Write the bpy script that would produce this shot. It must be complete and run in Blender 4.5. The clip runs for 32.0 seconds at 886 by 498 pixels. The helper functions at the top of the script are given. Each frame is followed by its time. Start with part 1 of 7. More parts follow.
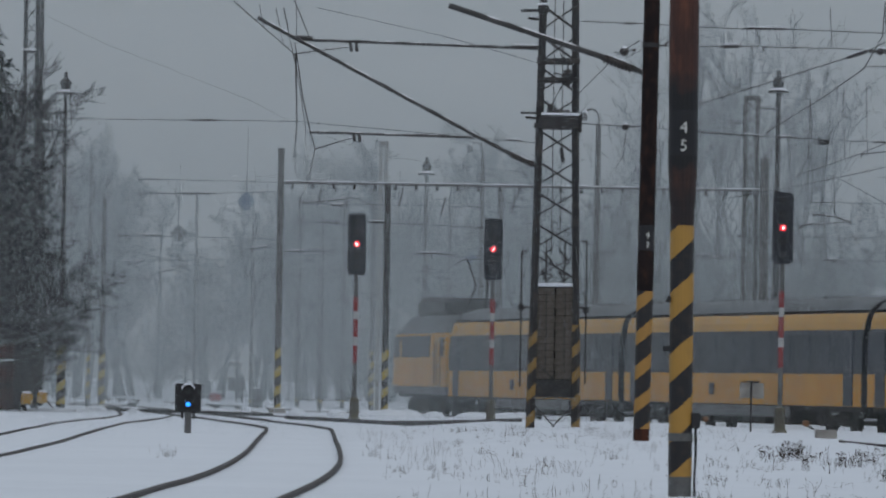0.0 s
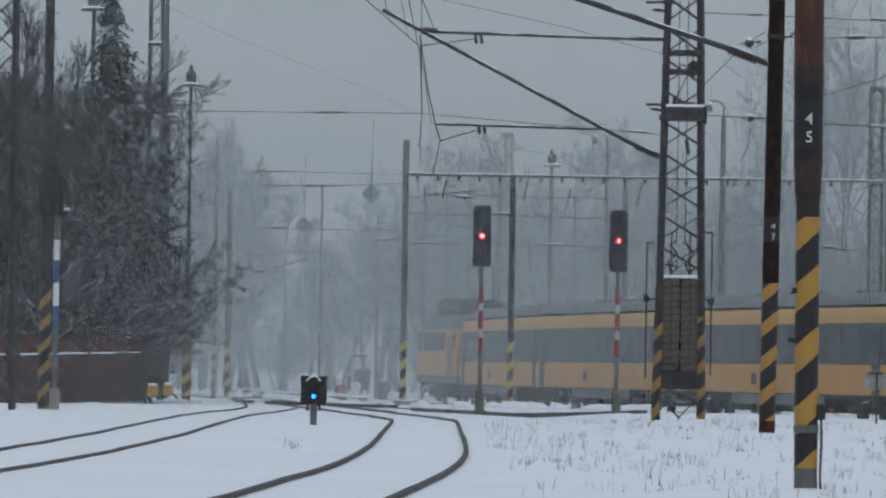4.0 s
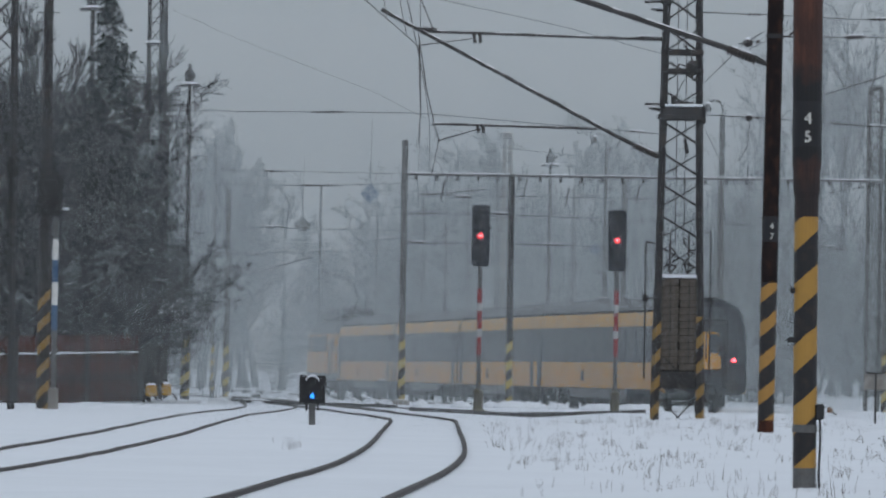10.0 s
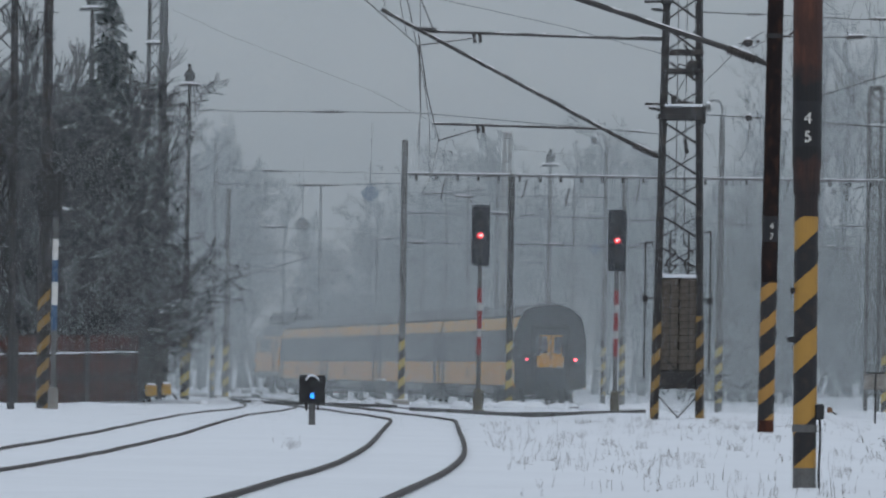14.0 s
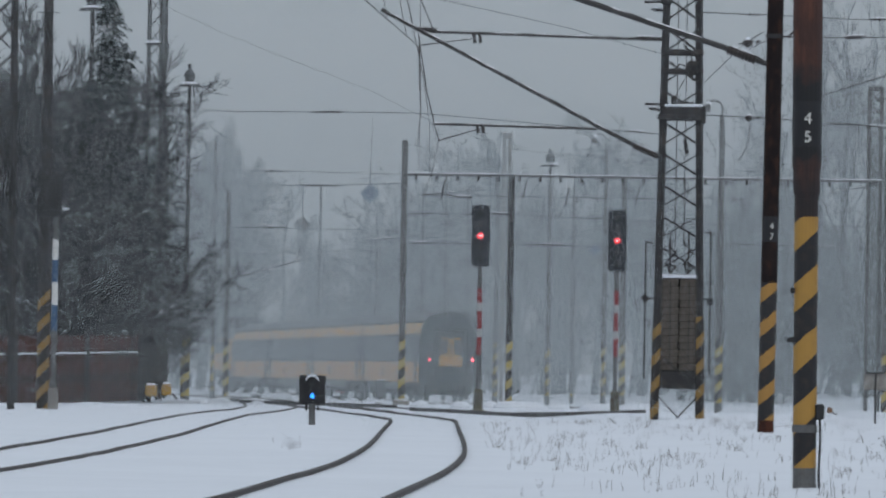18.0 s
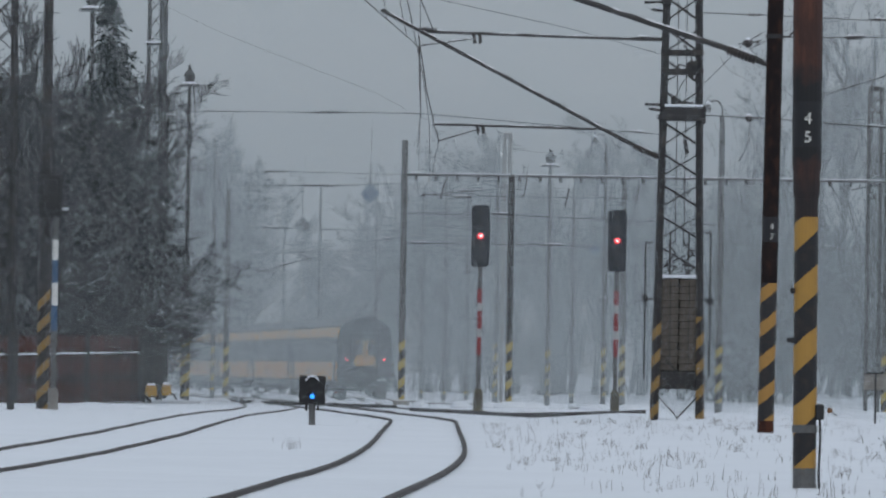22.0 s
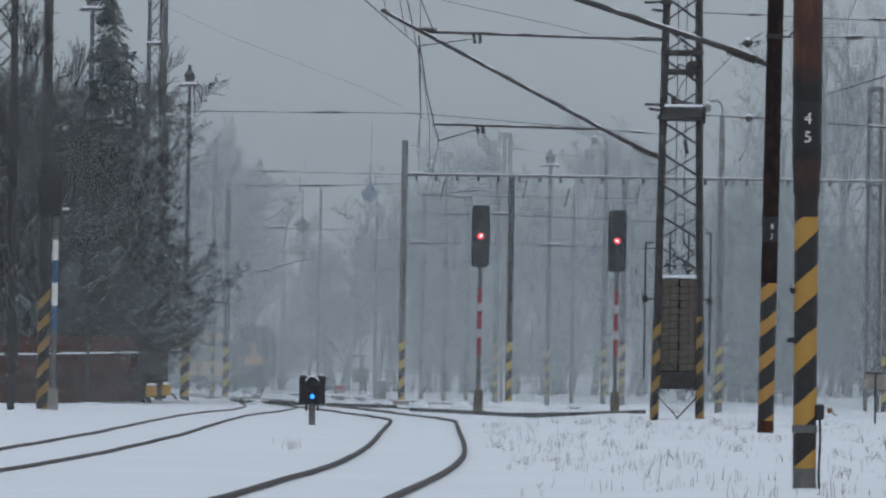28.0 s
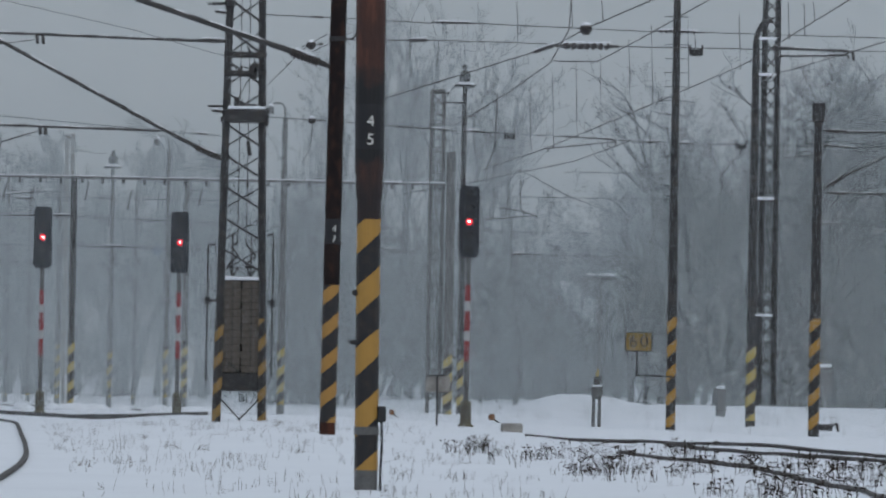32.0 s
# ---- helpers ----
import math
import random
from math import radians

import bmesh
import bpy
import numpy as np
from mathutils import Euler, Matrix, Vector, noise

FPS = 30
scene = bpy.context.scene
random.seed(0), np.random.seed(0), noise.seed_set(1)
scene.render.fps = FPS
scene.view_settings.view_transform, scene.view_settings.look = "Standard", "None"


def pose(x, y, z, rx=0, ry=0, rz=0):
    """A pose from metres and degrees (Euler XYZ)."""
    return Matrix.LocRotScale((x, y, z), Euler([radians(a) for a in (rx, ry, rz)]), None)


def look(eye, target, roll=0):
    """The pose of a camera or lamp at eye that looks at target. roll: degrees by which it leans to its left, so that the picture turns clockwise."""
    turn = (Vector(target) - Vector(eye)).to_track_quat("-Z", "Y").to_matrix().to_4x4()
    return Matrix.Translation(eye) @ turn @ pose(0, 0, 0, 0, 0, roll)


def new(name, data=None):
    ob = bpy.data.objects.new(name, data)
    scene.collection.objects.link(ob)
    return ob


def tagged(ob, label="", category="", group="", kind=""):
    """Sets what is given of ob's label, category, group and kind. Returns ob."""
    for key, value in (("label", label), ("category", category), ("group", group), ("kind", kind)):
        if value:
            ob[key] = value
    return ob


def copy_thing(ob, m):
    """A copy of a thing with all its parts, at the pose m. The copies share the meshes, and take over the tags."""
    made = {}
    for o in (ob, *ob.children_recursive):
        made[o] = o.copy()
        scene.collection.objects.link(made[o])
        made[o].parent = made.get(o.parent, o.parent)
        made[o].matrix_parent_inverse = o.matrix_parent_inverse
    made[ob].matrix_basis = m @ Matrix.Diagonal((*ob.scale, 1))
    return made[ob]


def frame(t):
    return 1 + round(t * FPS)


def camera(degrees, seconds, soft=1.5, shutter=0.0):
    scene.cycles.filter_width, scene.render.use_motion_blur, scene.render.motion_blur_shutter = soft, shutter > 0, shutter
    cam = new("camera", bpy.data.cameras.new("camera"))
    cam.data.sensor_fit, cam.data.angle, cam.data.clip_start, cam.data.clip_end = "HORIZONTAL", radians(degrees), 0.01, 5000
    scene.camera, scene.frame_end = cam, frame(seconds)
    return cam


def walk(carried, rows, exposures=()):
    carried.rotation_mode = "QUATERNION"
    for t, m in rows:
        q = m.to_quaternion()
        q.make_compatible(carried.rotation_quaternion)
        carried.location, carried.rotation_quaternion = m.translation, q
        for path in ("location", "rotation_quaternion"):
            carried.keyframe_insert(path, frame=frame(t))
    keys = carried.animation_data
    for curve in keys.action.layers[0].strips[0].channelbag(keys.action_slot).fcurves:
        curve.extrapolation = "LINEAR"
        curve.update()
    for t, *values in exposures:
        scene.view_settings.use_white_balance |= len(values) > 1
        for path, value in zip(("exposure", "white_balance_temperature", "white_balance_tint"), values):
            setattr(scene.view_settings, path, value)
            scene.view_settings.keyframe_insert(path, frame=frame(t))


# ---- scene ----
EYE = 1.45
cam = camera(7.80, 32.0, soft=2.5)
# seconds, turn to the left, tilt up, lean to the right (degrees); the tripod stands still
ROWS = [
    (0.0, -1.096, 1.164, -0.95), (0.5, -0.836, 1.143, -0.93), (1.0, -0.615, 1.144, -0.93), (1.5, -0.367, 1.149, -0.92),
    (2.0, -0.104, 1.159, -0.91), (2.5, 0.115, 1.115, -0.91), (3.0, 0.012, 1.075, -0.9), (3.5, 0.01, 1.075, -0.9),
    (6, 0.002, 1.074, -0.9), (14, -0.003, 1.071, -0.9), (24, -0.003, 1.075, -0.9), (28, -0.003, 1.075, -0.9),
    (28.5, -0.03, 1.087, -0.9), (29.0, -0.162, 1.055, -0.91), (29.5, -1.253, 1.058, -0.96), (30.0, -1.884, 1.07, -0.98),
    (30.5, -2.464, 1.104, -1.0), (31.0, -3.248, 1.134, -1.02), (31.5, -3.673, 1.151, -1.02), (32.0, -3.862, 1.154, -1.0),
]
walk(cam, [(t, pose(0, 0, EYE, 90 + tilt, lean, turn)) for t, turn, tilt, lean in ROWS],
     exposures=[(0.0, -0.30), (1.5, -0.22), (3.0, -0.05), (6.0, 0.0), (28.5, 0.0), (30.0, -0.03), (32.0, -0.06)])

# ---- overcast winter sky and a weak veiled sun ----
world = bpy.data.worlds.new("winter_sky")
scene.world = world
world.use_nodes = True
wn, wl = world.node_tree.nodes, world.node_tree.links
wn.clear()
w_out = wn.new("ShaderNodeOutputWorld")
w_bg = wn.new("ShaderNodeBackground")
w_sky = wn.new("ShaderNodeTexSky")
w_sky.sky_type, w_sky.sun_disc = "NISHITA", False
w_sky.sun_elevation, w_sky.sun_rotation = radians(24), radians(160)
w_sky.dust_density = 4.0
w_co = wn.new("ShaderNodeTexCoord")
w_sep = wn.new("ShaderNodeSeparateXYZ")
w_ramp = wn.new("ShaderNodeValToRGB")
w_ramp.color_ramp.elements[0].position, w_ramp.color_ramp.elements[0].color = 0.0, (4.42, 4.83, 5.27, 1)
w_ramp.color_ramp.elements[1].position, w_ramp.color_ramp.elements[1].color = 1.0, (5.55, 6.35, 7.35, 1)
w_mix = wn.new("ShaderNodeMix")
w_mix.data_type = "RGBA"
w_mix.inputs[0].default_value = 0.94
wl.new(w_co.outputs["Generated"], w_sep.inputs[0])
wl.new(w_sep.outputs["Z"], w_ramp.inputs[0])
wl.new(w_sky.outputs[0], w_mix.inputs[6])
wl.new(w_ramp.outputs[0], w_mix.inputs[7])
wl.new(w_mix.outputs[2], w_bg.inputs[0])
w_bg.inputs[1].default_value = 0.1
wl.new(w_bg.outputs[0], w_out.inputs[0])

sun = new("sun", bpy.data.lights.new("sun", "SUN"))
sun.data.energy, sun.data.angle, sun.data.color = 0.5, radians(30), (1.0, 0.96, 0.92)
sun.matrix_world = look((0, 0, 60), (-12, 60, 0))


# ---- materials ----
def material(name, base, rough=0.7, metal=0.0, dark=None, scale=3.0, grain=40.0, bump=0.1, amount=0.5, wear=None, emit=None, power=0.0,
             snow=0.0, stretch=1.0, vary=0.0):
    """A surface with stains at a large scale, grain at a small one, and, where snow is above 0, a dusting on what faces up."""
    mat = bpy.data.materials.new(name)
    mat.use_nodes = True
    n, l = mat.node_tree.nodes, mat.node_tree.links
    bs = n["Principled BSDF"]
    bs.inputs["Roughness"].default_value, bs.inputs["Metallic"].default_value = rough, metal
    co = n.new("ShaderNodeTexCoord")
    big, small = n.new("ShaderNodeTexNoise"), n.new("ShaderNodeTexNoise")
    big.inputs["Scale"].default_value, big.inputs["Detail"].default_value = scale, 5
    small.inputs["Scale"].default_value, small.inputs["Detail"].default_value = grain, 3
    where = n.new("ShaderNodeMapping")
    where.inputs["Scale"].default_value = (1, 1, stretch)
    l.new(co.outputs["Object"], where.inputs["Vector"])
    for x in (big, small):
        l.new(where.outputs["Vector"], x.inputs["Vector"])
    ramp = n.new("ShaderNodeValToRGB")
    ramp.color_ramp.elements[0].position, ramp.color_ramp.elements[1].position = 0.38, 0.66
    dark = dark or tuple(c * 0.6 for c in base)
    ramp.color_ramp.elements[0].color, ramp.color_ramp.elements[1].color = (*dark, 1), (*base, 1)
    l.new(big.outputs["Fac"], ramp.inputs[0])
    mix = n.new("ShaderNodeMix")
    mix.data_type, mix.blend_type = "RGBA", "MULTIPLY"
    mix.inputs[0].default_value = amount
    l.new(ramp.outputs[0], mix.inputs[6])
    grey = n.new("ShaderNodeValToRGB")
    grey.color_ramp.elements[0].position, grey.color_ramp.elements[1].position = 0.3, 0.6
    grey.color_ramp.elements[0].color, grey.color_ramp.elements[1].color = (0.55, 0.55, 0.55, 1), (1, 1, 1, 1)
    l.new(small.outputs["Fac"], grey.inputs[0])
    l.new(grey.outputs[0], mix.inputs[7])
    col = mix.outputs[2]
    if vary:
        info, span, each = n.new("ShaderNodeObjectInfo"), n.new("ShaderNodeMapRange"), n.new("ShaderNodeHueSaturation")
        span.inputs[3].default_value, span.inputs[4].default_value = 1 - vary, 1 + vary
        l.new(info.outputs["Random"], span.inputs[0])
        l.new(span.outputs[0], each.inputs["Value"])
        l.new(col, each.inputs["Color"])
        col = each.outputs[0]
    if wear:
        third, cut, over = n.new("ShaderNodeTexNoise"), n.new("ShaderNodeValToRGB"), n.new("ShaderNodeMix")
        third.inputs["Scale"].default_value, third.inputs["Detail"].default_value = scale * 2.3, 8
        l.new(where.outputs["Vector"], third.inputs["Vector"])
        cut.color_ramp.elements[0].position, cut.color_ramp.elements[1].position = 0.50, 0.66
        l.new(third.outputs["Fac"], cut.inputs[0])
        over.data_type = "RGBA"
        over.inputs[7].default_value = (*wear, 1)
        l.new(cut.outputs[0], over.inputs[0])
        l.new(col, over.inputs[6])
        col = over.outputs[2]
    if snow > 0:
        geo, sep, cut, over = n.new("ShaderNodeNewGeometry"), n.new("ShaderNodeSeparateXYZ"), n.new("ShaderNodeMapRange"), n.new("ShaderNodeMix")
        patch, mul = n.new("ShaderNodeTexNoise"), n.new("ShaderNodeMath")
        patch.inputs["Scale"].default_value = 1.3
        l.new(co.outputs["Object"], patch.inputs["Vector"])
        l.new(geo.outputs["Normal"], sep.inputs[0])
        l.new(sep.outputs["Z"], cut.inputs[0])
        cut.inputs[1].default_value, cut.inputs[2].default_value, cut.inputs[4].default_value = 0.35, 0.7, 1.0
        mul.operation, mul.use_clamp = "MULTIPLY", True
        l.new(cut.outputs[0], mul.inputs[0])
        spot = n.new("ShaderNodeMapRange")
        spot.inputs[1].default_value, spot.inputs[2].default_value = 0.62 - 0.25 * snow, 0.74 - 0.25 * snow
        l.new(patch.outputs["Fac"], spot.inputs[0])
        l.new(spot.outputs[0], mul.inputs[1])
        over.data_type = "RGBA"
        over.inputs[7].default_value = (0.8, 0.82, 0.86, 1)
        l.new(mul.outputs[0], over.inputs[0])
        l.new(col, over.inputs[6])
        col = over.outputs[2]
    l.new(col, bs.inputs["Base Color"])
    if bump:
        b = n.new("ShaderNodeBump")
        b.inputs["Strength"].default_value, b.inputs["Distance"].default_value = bump, 0.02
        l.new(small.outputs["Fac"], b.inputs["Height"])
        l.new(b.outputs[0], bs.inputs["Normal"])
    if emit:
        bs.inputs["Emission Color"].default_value = (*emit, 1)
        bs.inputs["Emission Strength"].default_value = power
    return mat


def striped(name, period, share, slope, bright, black, shift=0.0):
    """Slanting hazard stripes, painted round a post, scuffed and faded."""
    mat = bpy.data.materials.new(name)
    mat.use_nodes = True
    n, l = mat.node_tree.nodes, mat.node_tree.links
    bs = n["Principled BSDF"]
    bs.inputs["Roughness"].default_value = 0.6
    co, sep = n.new("ShaderNodeTexCoord"), n.new("ShaderNodeSeparateXYZ")
    l.new(co.outputs["Object"], sep.inputs[0])
    lean = n.new("ShaderNodeMath")
    lean.operation = "MULTIPLY_ADD"
    lean.inputs[1].default_value = -slope
    l.new(sep.outputs["X"], lean.inputs[0])
    l.new(sep.outputs["Z"], lean.inputs[2])
    nz = n.new("ShaderNodeTexNoise")
    nz.inputs["Scale"].default_value, nz.inputs["Detail"].default_value = 5.0, 6
    l.new(co.outputs["Object"], nz.inputs["Vector"])
    wob = n.new("ShaderNodeMath")
    wob.operation = "MULTIPLY_ADD"
    wob.inputs[1].default_value = 0.06
    l.new(nz.outputs["Fac"], wob.inputs[0])
    l.new(lean.outputs[0], wob.inputs[2])
    add = n.new("ShaderNodeMath")
    add.inputs[1].default_value = shift + 60 * period
    l.new(wob.outputs[0], add.inputs[0])
    div = n.new("ShaderNodeMath")
    div.operation = "DIVIDE"
    div.inputs[1].default_value = period
    l.new(add.outputs[0], div.inputs[0])
    fr = n.new("ShaderNodeMath")
    fr.operation = "FRACT"
    l.new(div.outputs[0], fr.inputs[0])
    gt = n.new("ShaderNodeMath")
    gt.operation = "GREATER_THAN"
    gt.inputs[1].default_value = share
    l.new(fr.outputs[0], gt.inputs[0])
    mix = n.new("ShaderNodeMix")
    mix.data_type = "RGBA"
    mix.inputs[6].default_value, mix.inputs[7].default_value = (*bright, 1), (*black, 1)
    l.new(gt.outputs[0], mix.inputs[0])
    st, cut, over = n.new("ShaderNodeTexNoise"), n.new("ShaderNodeValToRGB"), n.new("ShaderNodeMix")
    st.inputs["Scale"].default_value, st.inputs["Detail"].default_value = 9.0, 8
    l.new(co.outputs["Object"], st.inputs["Vector"])
    cut.color_ramp.elements[0].position, cut.color_ramp.elements[1].position = 0.5, 0.72
    cut.color_ramp.elements[1].color = (0.17, 0.17, 0.17, 1)
    l.new(st.outputs["Fac"], cut.inputs[0])
    over.data_type = "RGBA"
    over.inputs[7].default_value = (0.12, 0.07, 0.04, 1)
    l.new(cut.outputs[0], over.inputs[0])
    l.new(mix.outputs[2], over.inputs[6])
    l.new(over.outputs[2], bs.inputs["Base Color"])
    return mat


def stained(name, low, high):
    """Rusty steel with an old tar-black stain between two heights, its edges ragged, and brown-black blotches below it."""
    mat = material(name, (0.085, 0.029, 0.018), 0.75, 0.05, dark=(0.036, 0.015, 0.012), scale=3.0, grain=40, bump=0.2, wear=(0.105, 0.036, 0.020), stretch=0.3)
    n, l = mat.node_tree.nodes, mat.node_tree.links
    bs = n["Principled BSDF"]
    col = bs.inputs["Base Color"].links[0].from_socket
    co, sep, nz = n.new("ShaderNodeTexCoord"), n.new("ShaderNodeSeparateXYZ"), n.new("ShaderNodeTexNoise")
    l.new(co.outputs["Object"], sep.inputs[0])
    l.new(co.outputs["Object"], nz.inputs["Vector"])
    nz.inputs["Scale"].default_value, nz.inputs["Detail"].default_value = 7.0, 7
    wob = n.new("ShaderNodeMath")
    wob.operation = "MULTIPLY_ADD"
    wob.inputs[1].default_value = 0.55
    l.new(nz.outputs["Fac"], wob.inputs[0])
    l.new(sep.outputs["Z"], wob.inputs[2])
    cut = n.new("ShaderNodeValToRGB")
    cut.color_ramp.elements[0].position, cut.color_ramp.elements[0].color = 0.0, (0.85, 0.85, 0.85, 1)
    cut.color_ramp.elements[1].position, cut.color_ramp.elements[1].color = 1.0, (0, 0, 0, 1)
    for at, v in ((0.08, 0.80), (0.22, 0.55), (0.30, 1.0), (0.80, 1.0), (0.93, 0.35)):
        cut.color_ramp.elements.new(at).color = (v, v, v, 1)
    span = n.new("ShaderNodeMapRange")
    span.inputs[1].default_value, span.inputs[2].default_value = low + 0.27, high + 0.27
    l.new(wob.outputs[0], span.inputs[0])
    l.new(span.outputs[0], cut.inputs[0])
    over = n.new("ShaderNodeMix")
    over.data_type = "RGBA"
    over.inputs[7].default_value = (0.010, 0.010, 0.012, 1)
    l.new(cut.outputs[0], over.inputs[0])
    l.new(col, over.inputs[6])
    l.new(over.outputs[2], bs.inputs["Base Color"])
    return mat


SNOW = material("snow", (0.75, 0.785, 0.84), 0.85, dark=(0.725, 0.76, 0.815), scale=0.22, grain=2.2, bump=0.03, amount=0.08)
BALLAST = material("dirty_snow_ballast", (0.42, 0.42, 0.43), 0.95, dark=(0.10, 0.095, 0.09), scale=1.2, grain=14, bump=0.6, snow=0.0)
RAIL = material("rail_steel", (0.045, 0.036, 0.033), 0.65, 0.1, dark=(0.022, 0.018, 0.017), scale=4, grain=60)
RUST = material("rusty_brown_steel", (0.066, 0.028, 0.021), 0.8, 0.05, dark=(0.032, 0.017, 0.015), scale=3.5, grain=45, bump=0.2, wear=(0.082, 0.032, 0.021), stretch=0.45)
DARKRUST = material("dark_brown_steel", (0.026, 0.018, 0.017), 0.8, 0.05, dark=(0.014, 0.011, 0.012), scale=3.0, grain=45, bump=0.2, wear=(0.036, 0.020, 0.016), stretch=0.5)
STAINED = stained("stained_rusty_steel", 3.05, 4.45)
DARKSTEEL = material("dark_painted_steel", (0.030, 0.031, 0.034), 0.65, 0.1, dark=(0.017, 0.017, 0.019), scale=2, grain=30, wear=(0.044, 0.039, 0.037))
GREYSTEEL = material("grey_painted_steel", (0.16, 0.165, 0.17), 0.6, 0.2, dark=(0.09, 0.09, 0.09), scale=1.5, grain=30)
CONCRETE = material("weathered_concrete", (0.34, 0.33, 0.31), 0.9, dark=(0.2, 0.19, 0.18), scale=2.5, grain=30, bump=0.3, snow=0.5)
BLOCKMAT = material("concrete_weight", (0.115, 0.103, 0.09), 0.9, dark=(0.055, 0.048, 0.042), scale=3.0, grain=25, bump=0.4)
BLACK = material("matt_black", (0.020, 0.021, 0.024), 0.7, dark=(0.013, 0.013, 0.015), scale=3, grain=30)
# black raised to blue-grey: haze in front of the heads, put into their colour
SIGHEAD = material("haze_greyed_black_board", (0.030, 0.036, 0.046), 0.75, dark=(0.024, 0.028, 0.036), scale=2, grain=25, bump=0.05)
NUMBERBLACK = material("number_patch_black", (0.008, 0.009, 0.013), 0.6, dark=(0.006, 0.006, 0.009), scale=3, grain=30)
WHITE = material("white_paint", (0.75, 0.75, 0.74), 0.55, dark=(0.6, 0.6, 0.58), scale=3, grain=40)
RED = material("red_paint", (0.40, 0.045, 0.045), 0.55, dark=(0.28, 0.04, 0.04), scale=3, grain=40)
BANDRED = material("dull_red_band", (0.27, 0.048, 0.052), 0.7, dark=(0.2, 0.045, 0.048), scale=4, grain=30, bump=0.05)
BANDWHITE = material("dull_white_band", (0.44, 0.45, 0.46), 0.7, dark=(0.33, 0.34, 0.35), scale=4, grain=30, bump=0.05)
# blue paled in the colour itself for the haze before the hanging signs
PALEBLUE = material("haze_paled_blue_plate", (0.13, 0.19, 0.28), 0.6, dark=(0.11, 0.16, 0.23), scale=3, grain=30)
BLUE = material("blue_paint", (0.05, 0.115, 0.22), 0.6, dark=(0.035, 0.085, 0.17), scale=3, grain=40)
YELLOW = material("signal_yellow_paint", (0.55, 0.33, 0.045), 0.55, dark=(0.4, 0.23, 0.04), scale=3, grain=30, wear=(0.3, 0.18, 0.06))
COACHYEL = material("train_yellow_paint", (0.60, 0.285, 0.026), 0.48, dark=(0.48, 0.235, 0.03), scale=0.5, grain=12, bump=0.02, amount=0.35)
COACHPALE = material("train_pale_yellow_paint", (0.62, 0.34, 0.065), 0.48, dark=(0.5, 0.275, 0.06), scale=0.5, grain=12, bump=0.02, amount=0.35)
COACHROOF = material("train_grey_roof", (0.15, 0.16, 0.17), 0.6, dark=(0.09, 0.095, 0.1), scale=0.6, grain=10, bump=0.05)
BAND = material("train_dark_grey_band", (0.032, 0.039, 0.052), 0.5, dark=(0.025, 0.03, 0.04), scale=0.7, grain=12, bump=0.02)
GLASS = material("tinted_window_glass", (0.024, 0.030, 0.042), 0.42, dark=(0.015, 0.02, 0.026), scale=0.7, grain=12, bump=0.0)
ENDNAVY = material("train_dark_end_wall", (0.010, 0.014, 0.024), 0.6, dark=(0.007, 0.010, 0.017), scale=1, grain=20)
UNDER = material("dirty_underframe", (0.055, 0.052, 0.05), 0.85, dark=(0.025, 0.024, 0.024), scale=2, grain=20, bump=0.2, snow=0.3)
SKIRT = material("train_grey_skirt", (0.19, 0.195, 0.2), 0.6, dark=(0.12, 0.12, 0.125), scale=0.8, grain=15)
TAILRED = material("red_tail_lamp", (0.5, 0.02, 0.02), 0.4, emit=(1.0, 0.05, 0.07), power=11.0)
TAILDIM = material("dim_red_tail_lamp", (0.4, 0.03, 0.04), 0.4, emit=(1.0, 0.08, 0.12), power=4.0)
LENSRED = material("red_signal_lens", (0.5, 0.02, 0.02), 0.3, emit=(1.0, 0.03, 0.05), power=1.3)
LENSCORE = material("bright_lamp_core", (0.8, 0.3, 0.3), 0.3, emit=(1.0, 0.42, 0.42), power=9.0)
LENSBLUE = material("blue_signal_lens", (0.05, 0.2, 0.6), 0.3, emit=(0.02, 0.26, 1.0), power=3.0)
LENSOFF = material("unlit_signal_lens", (0.03, 0.033, 0.037), 0.5)
PORCELAIN = material("brown_porcelain", (0.032, 0.026, 0.026), 0.5, dark=(0.022, 0.018, 0.018), scale=4, grain=30, snow=0.12)
ARM = material("snowy_steel_tube", (0.06, 0.058, 0.06), 0.6, 0.2, dark=(0.03, 0.03, 0.03), scale=2, grain=30, snow=0.75)
WIRE = material("dull_copper_wire", (0.035, 0.033, 0.033), 0.6, 0.3)
FENCEWOOD = material("red_brown_fence_boards", (0.082, 0.026, 0.018), 0.9, dark=(0.030, 0.013, 0.011), scale=2, grain=20, bump=0.3, vary=0.55)
BARK = material("frosty_bark", (0.048, 0.045, 0.045), 0.9, dark=(0.026, 0.024, 0.025), scale=2, grain=15, snow=0.2)
TWIG = material("snow_dusted_twigs", (0.030, 0.029, 0.032), 0.9, dark=(0.017, 0.016, 0.018), scale=1.2, grain=8, snow=0.24)
FROSTTWIG = material("frosted_twigs", (0.036, 0.035, 0.038), 0.9, dark=(0.020, 0.019, 0.021), scale=1.2, grain=8, snow=0.52)
NEEDLE = material("snowy_spruce_needles", (0.018, 0.026, 0.024), 0.9, dark=(0.011, 0.016, 0.016), scale=3, grain=20, snow=0.10)
DRYGRASS = material("dry_weed_stalks", (0.17, 0.155, 0.145), 0.9, dark=(0.05, 0.044, 0.04), scale=6, grain=30)
DARKWEED = material("dark_weed_stalks", (0.048, 0.037, 0.030), 0.9, dark=(0.022, 0.018, 0.016), scale=6, grain=30)
HAZ = striped("black_yellow_hazard_paint", 0.62, 0.47, 0.89, (0.345, 0.19, 0.036), (0.007, 0.007, 0.009), -0.149)
